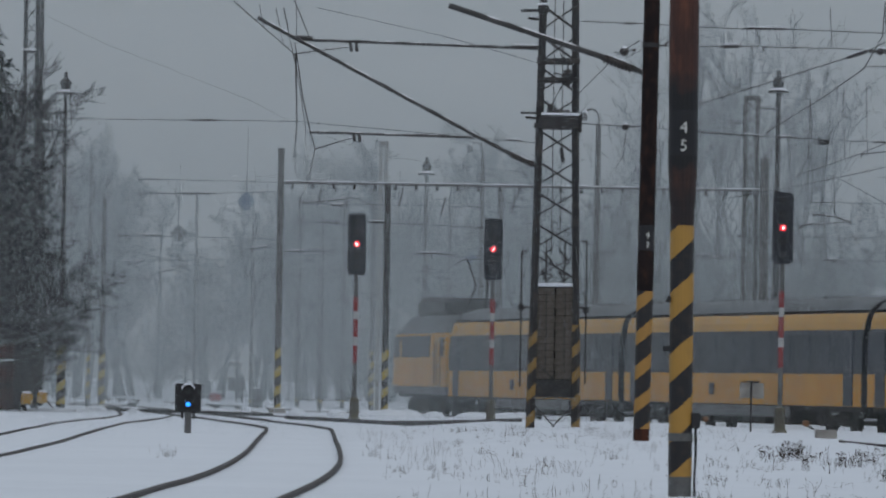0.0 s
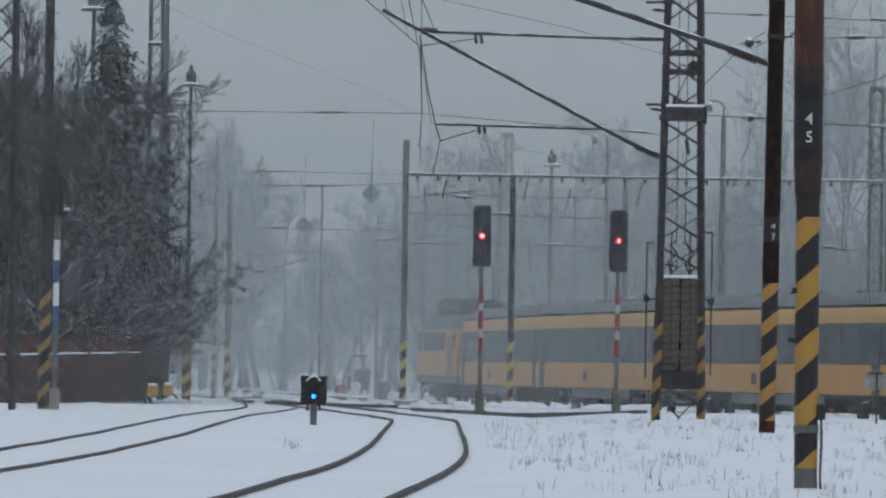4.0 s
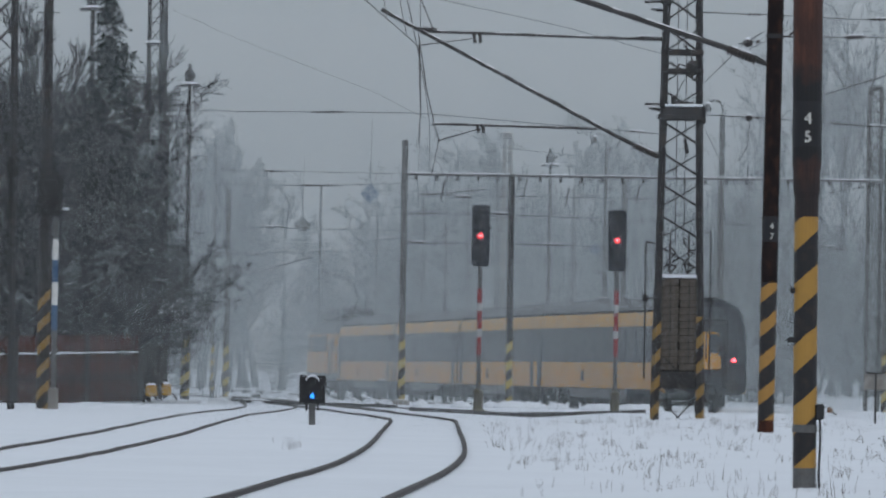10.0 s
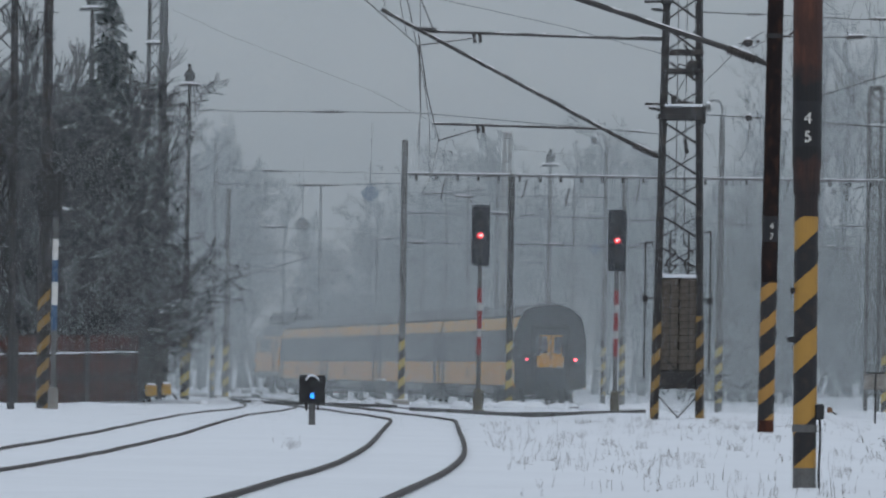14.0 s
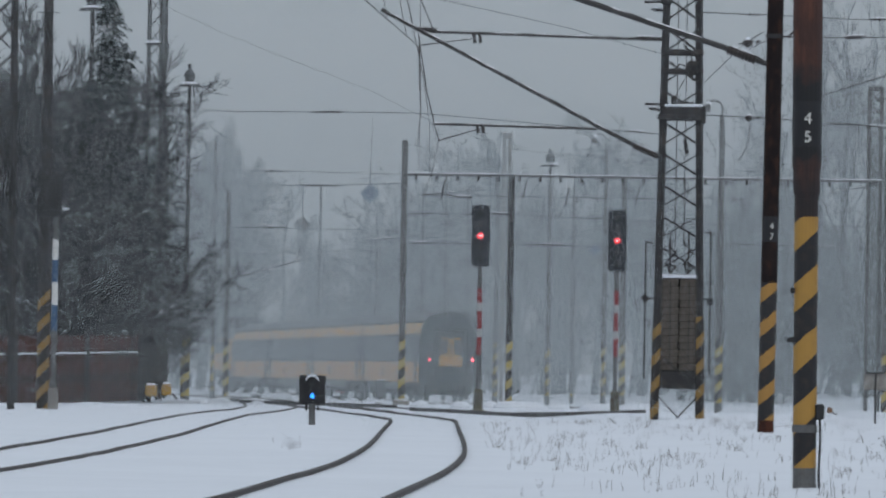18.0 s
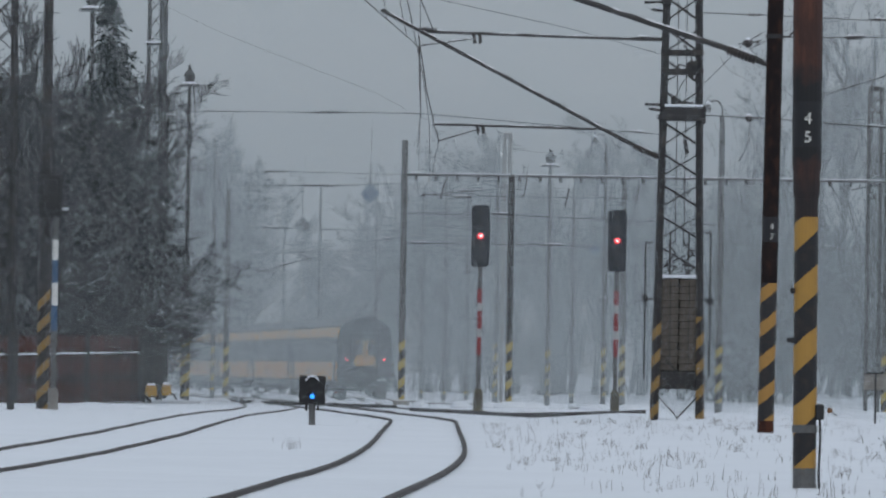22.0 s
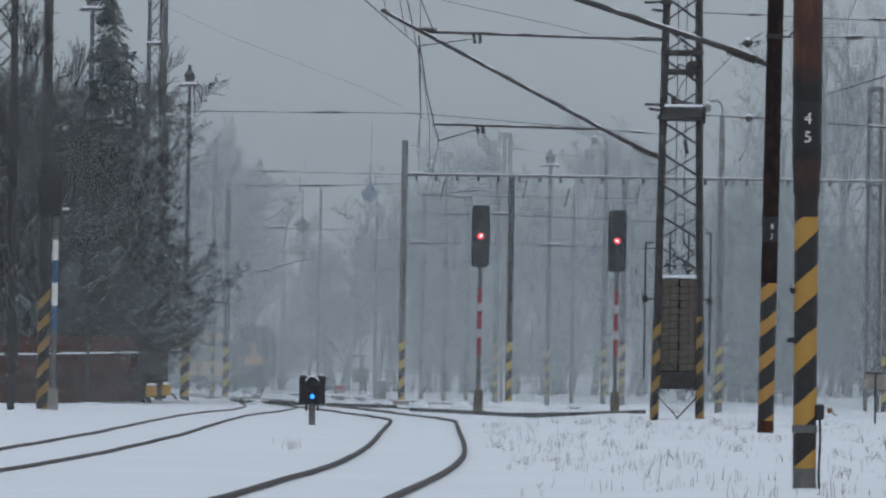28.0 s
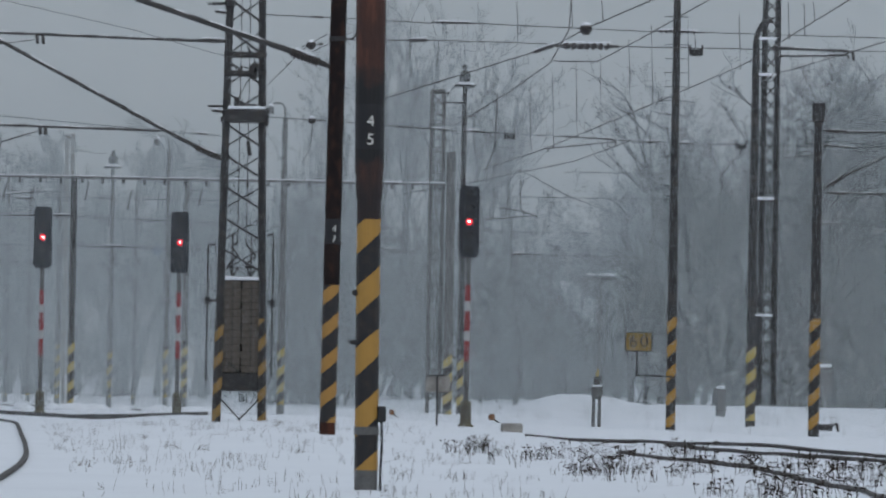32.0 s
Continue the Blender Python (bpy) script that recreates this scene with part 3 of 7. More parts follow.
def locomotive():
    L, half = 15.6, 1.46
    y0, y1 = -L / 2, L / 2
    th = thing("locomotive", "yellow electric locomotive with grey roof gear and raised pantograph", "locomotive")

    def slab(z0, z1, cut0, cut1, w0, w1):
        ring0 = [(-w0, y0 + cut0, z0), (w0, y0 + cut0, z0), (w0, y1 - cut0, z0), (-w0, y1 - cut0, z0)]
        ring1 = [(-w1, y0 + cut1, z1), (w1, y0 + cut1, z1), (w1, y1 - cut1, z1), (-w1, y1 - cut1, z1)]
        return Shape().loft([ring0, ring1])
    part("lower_body", slab(1.25, 2.18, 0.0, 0.0, half, half), COACHYEL, th)
    part("upper_body", slab(2.184, 3.2, 0.0, 0.35, half, half - 0.04), COACHYEL, th)
    part("sill", slab(0.95, 1.246, 0.05, 0.0, half - 0.03, half), SKIRT, th, "grey sill band")
    part("roof", slab(3.204, 3.86, 0.36, 1.5, half - 0.04, half - 0.5), COACHROOF, th, "grey sloping roof")
    for e in (-1, 1):
        ws = Shape().box((0, e * (L / 2 - 0.16), 2.72), (2.3, 0.06, 0.7), Matrix.Rotation(radians(-19 * e), 3, "X"), bevel=0.02)
        part("windscreen", ws, GLASS, th)
        for s in (-1, 1):
            part("cab_window", Shape().box((s * (half - 0.02), e * (L / 2 - 1.25), 2.68), (0.05, 0.95, 0.7), bevel=0.02), GLASS, th)
            part("cab_door", Shape().box((s * (half + 0.004), e * (L / 2 - 2.25), 2.1), (0.03, 0.7, 1.7), bevel=0.02), COACHPALE, th)
            part("headlamp", Shape().rod((s * 0.95, e * (L / 2 - 0.02), 1.55), (s * 0.95, e * (L / 2 + 0.05), 1.55), 0.11, n=12), WHITE, th)
            bf = Shape().rod((s * 0.875, e * (L / 2 - 0.05), 1.05), (s * 0.875, e * (L / 2 + 0.5), 1.05), 0.1, n=10).rod((s * 0.875, e * (L / 2 + 0.5), 1.05), (s * 0.875, e * (L / 2 + 0.56), 1.05), 0.24, n=14)
            part("buffer", bf, UNDER, th)
        bogie(th, e * 4.1)
    for s in (-1, 1):
        gl = part("side_grille", Shape().box((s * (half - 0.02), 2.2, 2.72), (0.06, 10.6, 0.80), bevel=0.02), BAND, th, "long dark louvre panel")
        for i in range(5):
            part("slat", Shape().box((s * (half + 0.012), 2.2, 2.40 + 0.15 * i), (0.02, 10.4, 0.03)), BAND, gl)
        for y in (-5.6, -6.5, -4.9):
            part("handrail", Shape().rod((s * (half + 0.05), y, 1.3), (s * (half + 0.05), y, 2.9), 0.022), SKIRT, th)
    und = Shape().box((0, 0, 0.62), (2.6, 4.0, 0.6), bevel=0.06).box((0, 0, 0.9), (2.6, 14.6, 0.12))
    part("underframe", und, UNDER, th)
    gear = Shape().box((0, 0.6, 4.18), (1.9, 8.6, 0.66), bevel=0.16).box((0, 3.6, 4.52), (1.5, 2.2, 0.16), bevel=0.05).box((0.1, 5.0, 4.0), (1.3, 1.2, 0.4), bevel=0.05)
    for y in (-3.2, -2.2, 3.0, 5.2):
        gear.turned((0.5, y, 3.9), (0.5, y, 4.45), [(0, 0.1), (0.3, 0.06), (0.4, 0.1), (0.7, 0.06), (0.8, 0.1), (1, 0.05)], 8)
    gear.rod((0.5, -3.2, 4.45), (0.5, 5.2, 4.45), 0.03)
    part("roof_equipment", gear, DARKSTEEL, th)
    pan = Shape()
    for s in (-0.35, 0.35):
        pan.rod((s, -5.0, 4.0), (s * 0.6, -6.4, 4.95), 0.05).rod((s * 0.6, -6.4, 4.95), (s, -5.1, 5.85), 0.04)
    pan.box((0, -5.0, 3.95), (1.2, 1.3, 0.08)).box((0, -5.05, 5.9), (1.0, 0.09, 0.05)).box((0, -5.35, 5.9), (1.0, 0.09, 0.05))
    for s in (-1, 1):
        pan.rod((s * 0.5, -5.2, 5.9), (s * 0.85, -5.2, 5.7), 0.03)
    part("pantograph", pan, DARKSTEEL, th, "raised dark pantograph")
    return th


LOCO = locomotive()
COACHES = [coach(), coach(), coach(), coach(last=True)]


# ---- posts and masts ----
def tube_post(name, at, parts, label, foot=None, group="", category="pole", plate=None, n=20):
    """A round steel post: parts are (from, to, radius at both ends, material, name)."""
    th = thing(name, label, category, at, group)
    for z0, z1, r0, r1, mat, what in parts:
        part(what, Shape().rod((0, 0, z0), (0, 0, z1), r0, r1, n), mat, th, smooth=False)
    return th


P45 = tube_post("catenary_pole", (3.688, 66, 0.22), [(-0.35, 0.30, 0.118, 0.118, GREYSTEEL, "foot"), (0.30, 2.85, 0.119, 0.122, HAZ, "striped_shaft"),
                (2.85, 3.04, 0.122, 0.122, STAINED, "shaft"), (3.04, 3.10, 0.122, 0.136, STAINED, "shoulder"), (3.10, 3.30, 0.136, 0.139, STAINED, "sleeve"),
                (3.30, 3.37, 0.139, 0.149, STAINED, "shoulder"), (3.37, 7.2, 0.149, 0.153, STAINED, "upper_shaft")],
                "rusty brown steel pole with hazard stripes, numbered 4 5")
P47 = tube_post("catenary_pole", (5.874, 118, 0.36), [(-0.3, 0.28, 0.148, 0.148, RUST, "foot"), (0.28, 2.78, 0.148, 0.150, HAZSLIM, "striped_shaft"),
                (2.78, 9.6, 0.150, 0.146, DARKRUST, "upper_shaft")], "slender rusty steel pole with hazard stripes, numbered 4 7")


P45.matrix_basis = pose(3.688, 66, 0.22, 0, -0.36, 0)
P47.matrix_basis = pose(5.874, 118, 0.36, 0, 0.54, 0)


def digits(parent, text, x, y, z, size, plate):
    """The pole's painted number, one figure above the other, on a black patch."""
    r = plate[3]
    sh = Shape()
    arc = [(math.sin(a) * r, -math.cos(a) * r) for a in [radians(-70 + 14 * i) for i in range(11)]]
    sh.loft([[(p * 1.012, q * 1.012, zz) for p, q in arc] + [(p * 0.97, q * 0.97, zz) for p, q in reversed(arc)] for zz in (plate[0], plate[1])])
    pl = part("number_patch", sh, NUMBERBLACK, parent, "black painted patch with white figures")
    for i, ch in enumerate(text):
        cu = bpy.data.curves.new("figure", "FONT")
        cu.body, cu.size, cu.extrude, cu.align_x, cu.resolution_u = ch, size, 0.002, "CENTER", 3
        tmp = bpy.data.objects.new("figure_curve", cu)
        me = bpy.data.meshes.new_from_object(tmp)
        me.materials.clear()
        me.materials.append(WHITE)
        bpy.data.objects.remove(tmp)
        ob = part("figure", me, None, pl, "white figure " + ch)
        ob.matrix_basis = pose(x, y, z - i * size * 1.12, 90, 0, 0)


digits(P45, "45", 0.0, -0.158, 3.79, 0.165, (3.56, 4.02, 0, 0.150))
digits(P47, "47", 0.02, -0.158, 3.75, 0.17, (3.52, 3.98, 0, 0.149))


SIGFOOT = material("olive_grey_cast_foot", (0.15, 0.14, 0.10), 0.8, dark=(0.08, 0.075, 0.06), scale=3, grain=25)


def colour_light(at, head=(0.52, 1.75), bottom=3.95, lit="red", group="main signals", face=1, label=None, bands=True):
    """A colour-light signal: concrete foot, banded mast, black head with five lamps and hoods."""
    th = thing("railway_signal", label or "black colour-light signal showing red on a red and white banded mast", "signal", at, group)
    part("foot", Shape().box((0, 0, 0.2), (0.26, 0.26, 0.9), bevel=0.05).box((0, 0, -0.1), (0.36, 0.36, 0.35), bevel=0.03), SIGFOOT, th)
    part("mast", Shape().rod((0, 0.02, 0.4), (0, 0.02, bottom + head[1]), 0.062, n=14), GREYSTEEL, th)
    if bands:
        z0, z1 = 1.45, 3.6
        seq = [BANDRED, BANDWHITE, BANDRED, BANDWHITE, BANDRED]
        edges = [1.62, 2.12, 2.36, 2.86, 3.10, 3.50]
        for m, a, b in zip(seq, edges, edges[1:]):
            part("band", Shape().rod((0, 0.02, a), (0, 0.02, b), 0.069, n=14), m, th, "red painted band" if m is BANDRED else "white painted band")
    w, h = head
    body = Shape()
    ring = [(-w / 2 + 0.06, 0), (w / 2 - 0.06, 0), (w / 2, 0.08), (w / 2, h - 0.10), (w / 2 - 0.03, h - 0.03), (w / 2 - 0.12, h), (-w / 2 + 0.12, h), (-w / 2 + 0.03, h - 0.03), (-w / 2, h - 0.10), (-w / 2, 0.08)]
    body.loft([[(x, y, bottom + z) for x, z in ring] for y in (-0.14, 0.02)])
    hd = part("head", body, SIGHEAD, th, "black lamp board")
    part("case", Shape().box((0, 0.16, bottom + h / 2), (w * 0.7, 0.28, h * 0.9), bevel=0.04), DARKSTEEL, th)
    n = 5
    for i in range(n):
        z = bottom + h * (0.12 + 0.19 * i)
        hood = Shape()
        arc = [radians(-20 + 220 * k / 12) for k in range(13)]
        hood.loft([[(0.115 * math.cos(a), y, z + 0.115 * math.sin(a)) for a in arc] + [(0.105 * math.cos(a), y, z + 0.105 * math.sin(a)) for a in reversed(arc)] for y in (-0.142, -0.27)])
        part("hood", hood, SIGHEAD, hd)
        on = i == 2
        part("lens", Shape().rod((0, -0.141, z), (0, -0.165, z), 0.085, n=16), LENSRED if on else LENSOFF, hd, "glowing red lens" if on else "")
        if on:
            part("lamp_core", Shape().rod((0, -0.166, z), (0, -0.172, z), 0.032, n=12), LENSCORE, hd, "bright core of the lit lamp")
    return th


SIG1 = colour_light((1.02, 185, 0.30), bottom=4.13)
SIG2 = colour_light((4.91, 185, 0.30), bottom=4.05)
SIG3 = colour_light((11.375, 160, 0.30), bottom=4.17, head=(0.5, 1.78))


def dwarf_signal(at):
    th = thing("shunting_signal", "low black dwarf signal showing blue, capped with snow", "signal", at)
    part("post", Shape().rod((0, 0.05, -0.3), (0, 0.05, 0.5), 0.07, n=12), GREYSTEEL, th)
    hd = part("head", Shape().box((0, 0, 0.66), (0.54, 0.16, 0.58), bevel=0.02).box((0, 0.14, 0.66), (0.4, 0.14, 0.46), bevel=0.03), BLACK, th)
    for z, m, lab in ((0.80, LENSOFF, ""), (0.52, LENSBLUE, "glowing blue lens")):
        part("lens", Shape().rod((0, -0.08, z), (0, -0.1, z), 0.046 if lab else 0.08, n=14), m, hd, lab)
        arc = [radians(-10 + 200 * k / 12) for k in range(13)]
        part("hood", Shape().loft([[(0.125 * math.cos(a), y, z + 0.125 * math.sin(a)) for a in arc] + [(0.112 * math.cos(a), y, z + 0.112 * math.sin(a)) for a in reversed(arc)] for y in (-0.08, -0.26)]), BLACK, hd)
    arc = [radians(15 + 150 * k / 10) for k in range(11)]
    part("snow_cap", Shape().loft([[(0.15 * math.cos(a), y, 0.80 + 0.17 * math.sin(a)) for a in arc] + [(0.126 * math.cos(a), y, 0.80 + 0.127 * math.sin(a)) for a in reversed(arc)] for y in (-0.27, -0.09)]), SNOW, hd, "crescent of snow on the hood")
    part("clamp", Shape().box((-0.12, 0.06, 0.3), (0.05, 0.08, 0.16)).box((0.12, 0.06, 0.3), (0.05, 0.08, 0.16)), DARKSTEEL, th)
    return th


dwarf_signal((-2.70, 135, 0.36))


def lattice_mast(at, base_w, top_w, height, cell, label, leg=0.11, depth=0.6, stripes=True, mat=None, name="lattice_mast", brace=0.028):
    """A four-legged braced steel mast; legs lean in towards the top."""
    mat = mat or DARKSTEEL
    th = thing(name, label, "mast", at)

    def half(z):
        return (base_w + (top_w - base_w) * z / height) / 2
    legs = []
    for sx in (-1, 1):
        for sy in (-1, 1):
            a, b = Vector((sx * half(0), sy * depth / 2, -0.2)), Vector((sx * half(height), sy * depth / 2 * top_w / base_w, height))
            if stripes:
                m = a.lerp(b, 2.5 / height)
                part("leg_foot", Shape().bar(a, m, leg * 1.15, leg * 1.15), HAZDULL, th, "leg foot with hazard stripes")
                a = m
            part("leg", Shape().bar(a, b, leg, leg), mat, th)
    z = cell[0]
    rise = cell[2] if len(cell) > 2 else cell[1]
    while z + cell[1] < height:
        for sy in (-1, 1):
            dy = sy * depth / 2 * (1 + (top_w / base_w - 1) * z / height)
            part("brace", Shape().bar((-half(z), dy, z), (half(z + rise), dy, z + rise), brace * 2, brace), mat, th)
            part("brace", Shape().bar((half(z), dy + 0.01, z), (-half(z + rise), dy + 0.01, z + rise), brace * 2, brace), mat, th)
        z += cell[1]
    return th


MAST = lattice_mast((5.42, 150, 0.44), 1.06, 0.72, 10.6, (3.42, 0.72, 0.54), "dark lattice mast with stacked tensioning weights", depth=0.55, leg=0.12)
part("foot_bracing", Shape().bar((-0.5, -0.28, 0.55), (0.02, -0.28, 0.0), 0.05, 0.03).bar((0.5, -0.28, 0.55), (-0.02, -0.28, 0.0), 0.05, 0.03)
     .bar((-0.5, -0.28, 0.6), (-0.2, -0.28, 0.95), 0.05, 0.03).bar((0.5, -0.28, 0.6), (-0.3, -0.28, 1.35), 0.06, 0.03), DARKSTEEL, MAST)
part("platform", Shape().box((0, 0, 7.02), (0.95, 0.8, 0.30), bevel=0.02), DARKSTEEL, MAST)
part("platform_snow", Shape().box((0, -0.02, 7.205), (0.98, 0.82, 0.06), bevel=0.025), SNOW, MAST, "snow lying on the platform")
part("platform_edge", Shape().box((-0.02, -0.38, 6.93), (1.08, 0.06, 0.12), bevel=0.01).box((0.5, -0.36, 7.0), (0.1, 0.1, 0.42), bevel=0.02), DARKSTEEL, MAST)
for z, h in ((8.44, 0.12), (8.01, 0.10)):
    part("crossbar", Shape().box((0, -0.27, z), (0.97, 0.07, h), bevel=0.01).box((-0.45, -0.3, z), (0.1, 0.1, h + 0.06), bevel=0.015), DARKSTEEL, MAST)
    part("crossbar", Shape().box((0, 0.23, z - 0.03), (0.9, 0.06, 0.07)), DARKSTEEL, MAST)
part("pulley_wheel", Shape().rod((0.22, -0.34, 8.12), (0.22, -0.24, 8.12), 0.13, n=16).box((0.22, -0.3, 8.02), (0.1, 0.08, 0.3), bevel=0.02), DARKSTEEL, MAST)
part("control_cable", Shape().line([(0.22, -0.3, 8.2), (0.18, -0.3, 8.48), (0.08, -0.3, 8.52), (0.02, -0.3, 8.62)], 0.02).line([(0.1, -0.3, 8.1), (-0.08, -0.32, 8.16), (-0.12, -0.3, 8.02)], 0.018).line([(0.12, -0.28, 7.95), (-0.14, -0.3, 7.45), (-0.16, -0.3, 7.2)], 0.012), DARKSTEEL, MAST)
part("platform_post", Shape().box((-0.2, -0.3, 7.33), (0.1, 0.08, 0.22), bevel=0.02).box((0.02, -0.3, 7.27), (0.5, 0.05, 0.05)), DARKSTEEL, MAST)
part("upper_bracket", Shape().box((-0.38, -0.3, 9.62), (0.24, 0.12, 0.2), bevel=0.03).bar((-0.9, -0.3, 9.58), (-0.3, -0.3, 9.60), 0.06, 0.06), DARKSTEEL, MAST)
part("upper_bracket_snow", Shape().box((-0.40, -0.3, 9.745), (0.24, 0.12, 0.05), bevel=0.02), SNOW, MAST)
part("lower_bracket", Shape().box((-0.46, -0.42, 7.26), (0.12, 0.1, 0.24), bevel=0.03).bar((-0.86, -0.42, 7.22), (-0.4, -0.42, 7.22), 0.05, 0.05), DARKSTEEL, MAST)
part("cable_clamp", Shape().box((0.11, -0.2, 6.27), (0.09, 0.08, 0.34), Matrix.Rotation(radians(-10), 3, "Y"), bevel=0.02), DARKSTEEL, MAST)
wt = thing("tensioning_weights", "two stacked columns of snow-capped concrete tensioning weights hanging in the mast", "weight", (5.42, 150, 0.44))
wmesh = Shape().box((0, 0, 0), (0.41, 0.34, 0.158), bevel=0.010).mesh("weight_block", BLOCKMAT)
for cx in (-0.215, 0.215):
    for i in range(13):
        ob = part("weight_block", wmesh, None, wt)
        ob.location = (cx + 0.012 * math.sin(i * 2.1 + cx * 9), -0.05 + 0.008 * math.cos(i * 1.7), 1.18 + i * 0.162)
        if i < 13:
            ob.rotation_euler = (0, 0, radians(2.0 * math.sin(i * 3.3 + cx * 20)))
    part("weight_rod", Shape().rod((cx, -0.05, 0.6), (cx, -0.05, 4.3), 0.018), DARKSTEEL, wt)
    part("slot", Shape().box((cx + 0.02, -0.225, 2.2), (0.02, 0.02, 1.9)), BLACK, wt)
# dark sheet added behind the columns, for the shade in the gap between them
part("back_plate", Shape().box((0, 0.16, 2.15), (0.84, 0.03, 2.2)), DARKSTEEL, wt)
part("base_plate", Shape().box((0, 0, 0.88), (0.86, 0.4, 0.42), bevel=0.02), DARKSTEEL, wt)
part("snow_cap", Shape().box((0, -0.05, 3.27), (0.86, 0.36, 0.08), bevel=0.03), SNOW, wt, "snow on the top weights")
cab = Shape()
for cx in (-0.2, 0.2):
    cab.line([(cx, -0.05, 3.3), (cx - 0.1, -0.1, 3.6), (cx + 0.12, -0.12, 3.8), (cx - 0.05, 0, 4.0), (cx * 0.4, 0, 4.1)], 0.022)
    cab.line([(cx, 0, 3.35), (cx + 0.14, -0.1, 3.5), (cx - 0.14, -0.1, 3.55)], 0.022)
    cab.rod((cx * 0.5, 0, 4.0), (cx * 0.5, 0, 10.2), 0.010)
part("cable_linkage", cab, DARKSTEEL, wt)
for x, z0, z1 in ((-0.78, 0.9, 4.05), (0.72, 1.0, 4.3)):
    part("guide_rod", Shape().rod((x, -0.1, z0), (x, -0.1, z1), 0.018), DARKSTEEL, MAST)
    part("rod_bracket", Shape().box((x, -0.1, 2.75 if x < 0 else 2.70), (0.14, 0.14, 0.16), bevel=0.02).bar((x, -0.1, 2.75), (x * 0.55, -0.1, 2.75), 0.05, 0.05), DARKSTEEL, MAST)
    part("rod_hook", Shape().bar((x, -0.1, z1), (x * 0.8, -0.1, z1 - 0.02), 0.05, 0.04), DARKSTEEL, MAST)

# ---- the portal over the tracks ----
def girder_post(at, h, label, w=0.22, stripe=2.1, mat=None, group="portal posts", foot=True):
    th = thing("portal_post", label, "pole", at, group)
    if foot:
        part("plinth", Shape().box((0, 0, -0.02), (0.56, 0.56, 0.36), bevel=0.04), CONCRETE, th, "concrete plinth capped with snow")
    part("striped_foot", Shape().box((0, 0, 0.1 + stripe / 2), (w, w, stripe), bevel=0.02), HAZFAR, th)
    part("shaft", Shape().box((0, 0, (h + stripe) / 2), (w * 0.96, w * 0.96, h - stripe - 0.0), bevel=0.02), mat or GREYSTEEL, th)
    return th


girder_post((-1.39, 220, 0.30), 8.95, "grey steel portal post with striped foot")
girder_post((2.24, 220, 0.30), 7.85, "grey steel portal post with striped foot", mat=DARKSTEEL)
girder_post((15.0, 220, 0.10), 9.1, "grey steel portal post with striped foot", w=0.30)
beam = thing("portal_beam", "grey steel portal beam with a line of snow and short hangers", "beam", (0, 220, 8.08))
part("girder", Shape().box((6.7, 0, 0), (16.3, 0.22, 0.085), bevel=0.012), GREYSTEEL, beam)
part("snow", Shape().box((6.7, 0, 0.058), (16.2, 0.2, 0.030), bevel=0.012), SNOW, beam, "strip of snow on the girder")
for i in range(23):
    part("hanger", Shape().box((-1.0 + 0.7 * i, -0.02, -0.12), (0.10, 0.12, 0.16), bevel=0.01), DARKSTEEL, beam)


